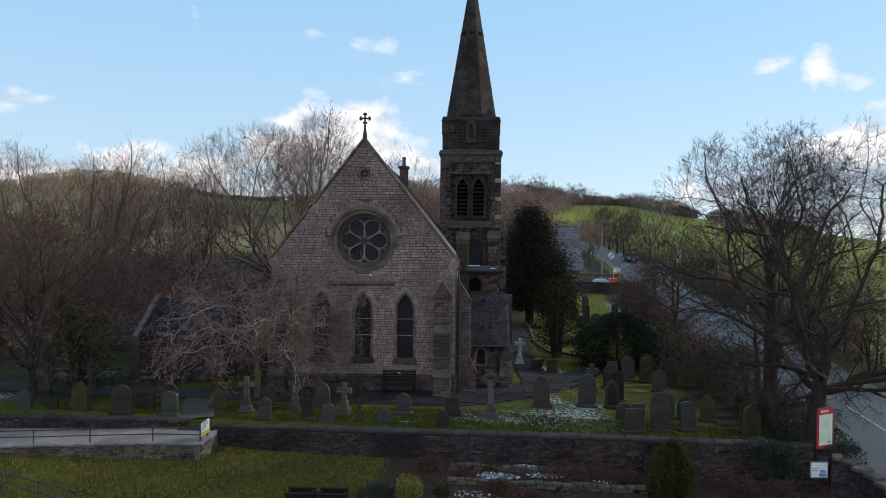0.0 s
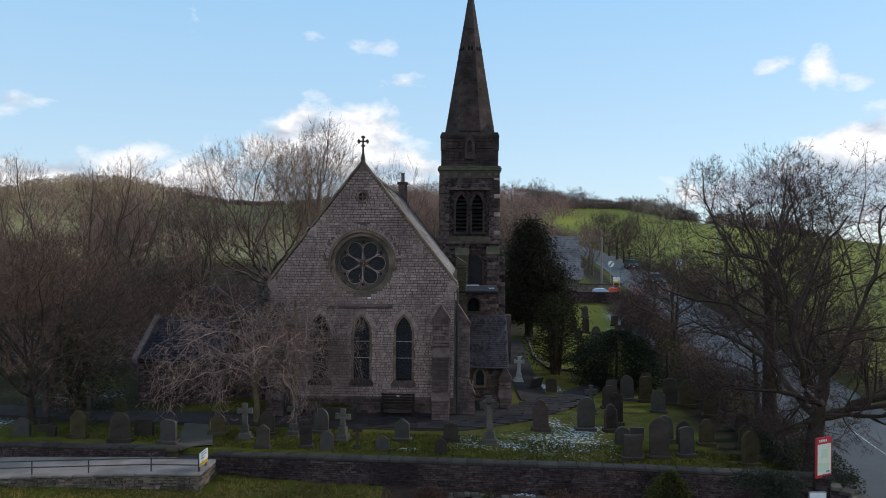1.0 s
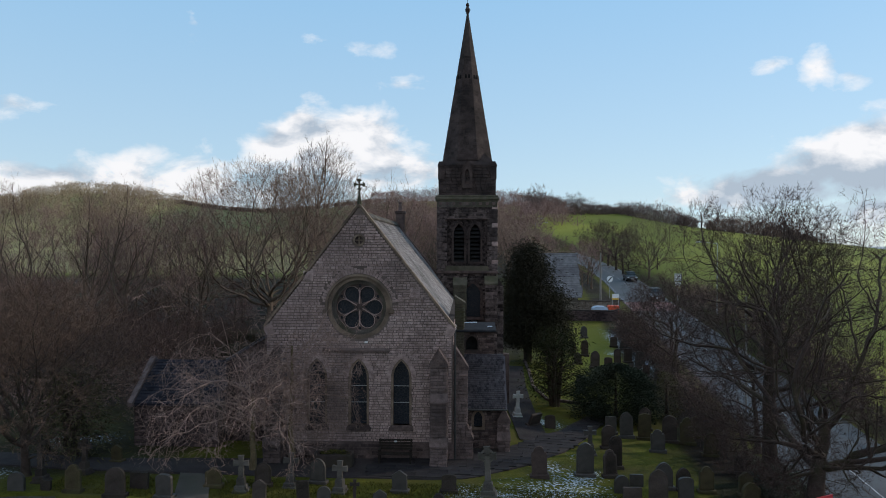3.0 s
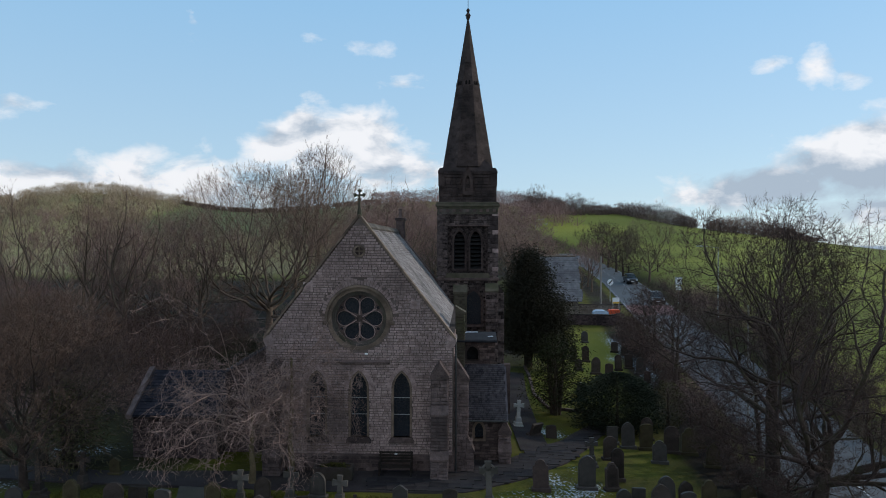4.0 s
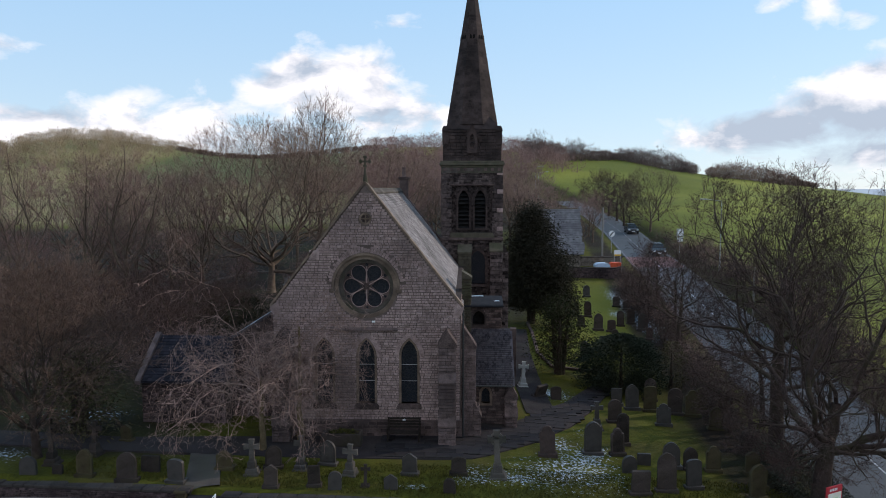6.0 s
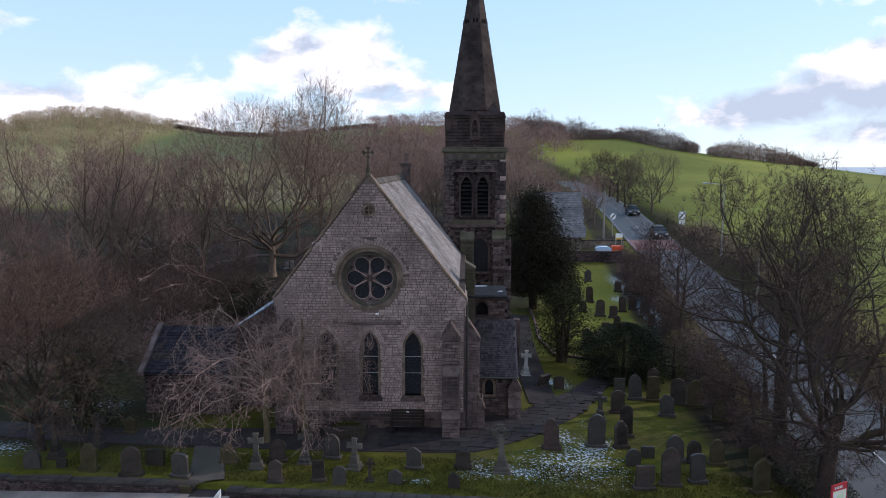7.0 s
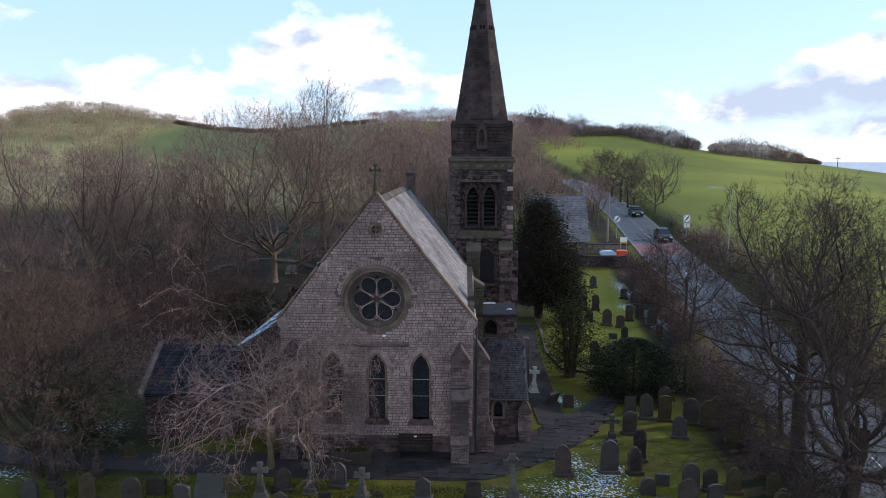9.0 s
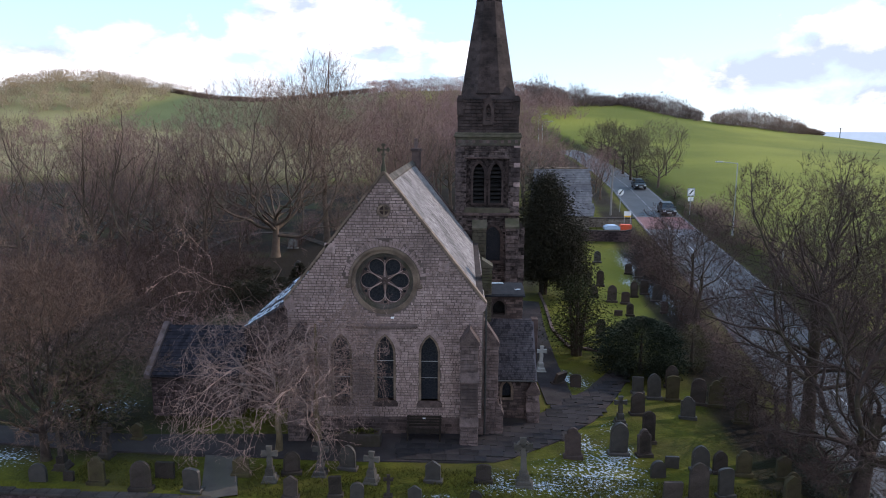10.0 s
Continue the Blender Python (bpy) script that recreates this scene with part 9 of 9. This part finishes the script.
for y0, xa, xb in ((25.95, -0.2, 4.4), (24.8, -0.4, 6.0), (23.6, -1.0, 4.0)):
    for tier in range(2):
        x = xa + q.uniform(0, 0.2)
        while x < xb:
            w, d, h = q.uniform(0.14, 0.36), q.uniform(0.14, 0.22), q.uniform(0.09, 0.13)
            if q.random() < 0.9:
                bm = box(bmesh.new(), -w / 2 + 0.008, w / 2 - 0.008, -d / 2, d / 2, 0, h, 0.018)
                for v in bm.verts:
                    v.co += Vector((q.gauss(0, 0.006), q.gauss(0, 0.006), q.gauss(0, 0.005)))
                block = part("edging_stone", bm, EDGE_STONE, edging)
                yy = y0 + 0.12 * noise.noise((x * 0.9, y0, 0.0))
                block.matrix_basis = pose(x + w / 2, yy, ground_z(x + w / 2, yy) + 0.02 + tier * 0.11, q.uniform(-3, 3), q.uniform(-3, 3), q.uniform(-8, 8))
            x += w
vs, fs = [], []
for cx, cy, ra, rb, many in ((1.3, 25.4, 0.9, 0.28, 330), (2.4, 26.3, 0.4, 0.14, 90), (3.0, 25.6, 0.6, 0.2, 130), (4.9, 25.35, 0.4, 0.12, 50), (0.6, 24.2, 0.6, 0.2, 60)):
    for i in range(many):
        a, k = q.uniform(0, 6.28), q.random() ** 0.6
        x, y = cx + ra * k * math.cos(a), cy + rb * k * math.sin(a)
        z, n, t0 = ground_z(x, y) + 0.1, len(vs), q.uniform(0, 6.28)
        e = q.uniform(0.012, 0.042)
        vs += [(x + e * q.uniform(0.6, 1.3) * math.cos(t0 + 1.26 * m), y + e * q.uniform(0.5, 1.0) * math.sin(t0 + 1.26 * m), z + q.uniform(0, 0.02)) for m in range(5)]
        fs.append(tuple(range(n, n + 5)))
tagged(raw("bed_snow", vs, fs, SNOW), "thin broken old snow on the flower bed", "snow", kind="stuff")
# fallen leaves on the lawn and under the bed's edge
vs, fs = [], []
for i in range(1900):
    x = q.uniform(-12, -0.5) if i % 3 else q.gauss(-3.2, 1.2)
    y = q.uniform(22.4, 26.4)
    if x < -8.3 and y > 25.5:
        continue
    z, n, a, e = ground_z(x, y) + q.uniform(0.03, 0.09), len(vs), q.uniform(0, 6.28), q.uniform(0.018, 0.04)
    vs += [(x + e * math.cos(a + 1.57 * m), y + 0.7 * e * math.sin(a + 1.57 * m), z + q.uniform(-0.015, 0.02)) for m in range(4)]
    fs.append(tuple(range(n, n + 4)))
LEAF_LITTER = surface("fallen_leaves", (0.06, 0.034, 0.016), (0.22, 0.125, 0.055), 0.8, 0.9, 0.0, 9.0, island=1.0)
tagged(raw("fallen_leaves", vs, fs, LEAF_LITTER), "scattered brown fallen leaves on the lawn", "leaves", kind="stuff")
# dead stems and heather standing in the bed
g = Growth(71)
for i in range(2600):
    x, y = g.r.uniform(-2.3, 12.2), g.r.uniform(22.8, 26.2)
    if y > wall_line(x) - 0.1 or noise.noise((x * 0.8, y * 0.8, 5.0)) < -0.1:
        continue
    p = Vector((x, y, ground_z(x, y) + 0.03))
    g.slip(p, p + Vector((g.r.gauss(0, 0.08), g.r.gauss(0, 0.08), g.r.uniform(0.12, 0.42))), 0.012)
tagged(raw("dead_stems", g.tv, g.tf, RUSSET), "thicket of dead russet stems in the bed", "dead stems", kind="stuff")
# garden seat of two stone troughs
table = thing("stone_trough", (-4.2, 23.6, ground_z(-4.2, 23.6) - 0.05), "dark slatted double planter box on the lawn", "planter")
for k, x in enumerate((-0.5, 0.5)):
    for x0, x1, y0, y1 in ((x - 0.42, x + 0.42, -0.28, -0.22), (x - 0.42, x + 0.42, 0.22, 0.28), (x - 0.42, x - 0.36, -0.22, 0.22), (x + 0.36, x + 0.42, -0.22, 0.22)):
        part("side_panel", box(bmesh.new(), x0, x1, y0, y1, 0, 0.5, 0.01), WOOD, table)
    part("soil", box(bmesh.new(), x - 0.36, x + 0.36, -0.22, 0.22, 0.0, 0.28), BARK, table)
    part("rim", box(box(bmesh.new(), x - 0.46, x + 0.46, -0.32, -0.2, 0.5, 0.55, 0.01), x - 0.46, x + 0.46, 0.2, 0.32, 0.5, 0.55, 0.01), WOOD, table)

# grass tufts near the camera's side
g, yard = Growth(83), Growth(84)
for i in range(90000):
    x, y = g.r.uniform(-16, 13), g.r.uniform(22.4, 33)
    w = wall_line(x)
    if w - 0.3 < y < w + 0.7 or (y < w and x > -2.2) or (y < w and x < -8.3 and y > 25.5):
        continue
    if y > w and (abs(y - 32.3) < 1.6 or (-11.4 < x < -9.2)):
        continue
    k = 1.0 + 0.9 * noise.noise((x * 1.3, y * 1.3, 2.0))
    if k < 0.55:
        continue
    p = Vector((x, y, ground_z(x, y)))
    (g if y < w else yard).slip(p, p + Vector((g.r.gauss(0, 0.06), g.r.gauss(0, 0.06), k * g.r.uniform(0.05, 0.13))), 0.014)
BLADE = surface("grass_blades", (0.066, 0.053, 0.013), (0.245, 0.190, 0.055), 0.5, 0.9, 0.0, 9.0, island=0.9)
tagged(raw("grass_tufts", g.tv, g.tf, BLADE), "short winter grass tufts on the lawns", "grass", kind="stuff")
YARD_BLADE = surface("churchyard_grass_blades", (0.028, 0.029, 0.006), (0.115, 0.108, 0.022), 0.5, 0.9, 0.0, 9.0, island=0.8)
tagged(raw("churchyard_tufts", yard.tv, yard.tf, YARD_BLADE), "short dull grass tufts between the graves", "grass", kind="stuff")
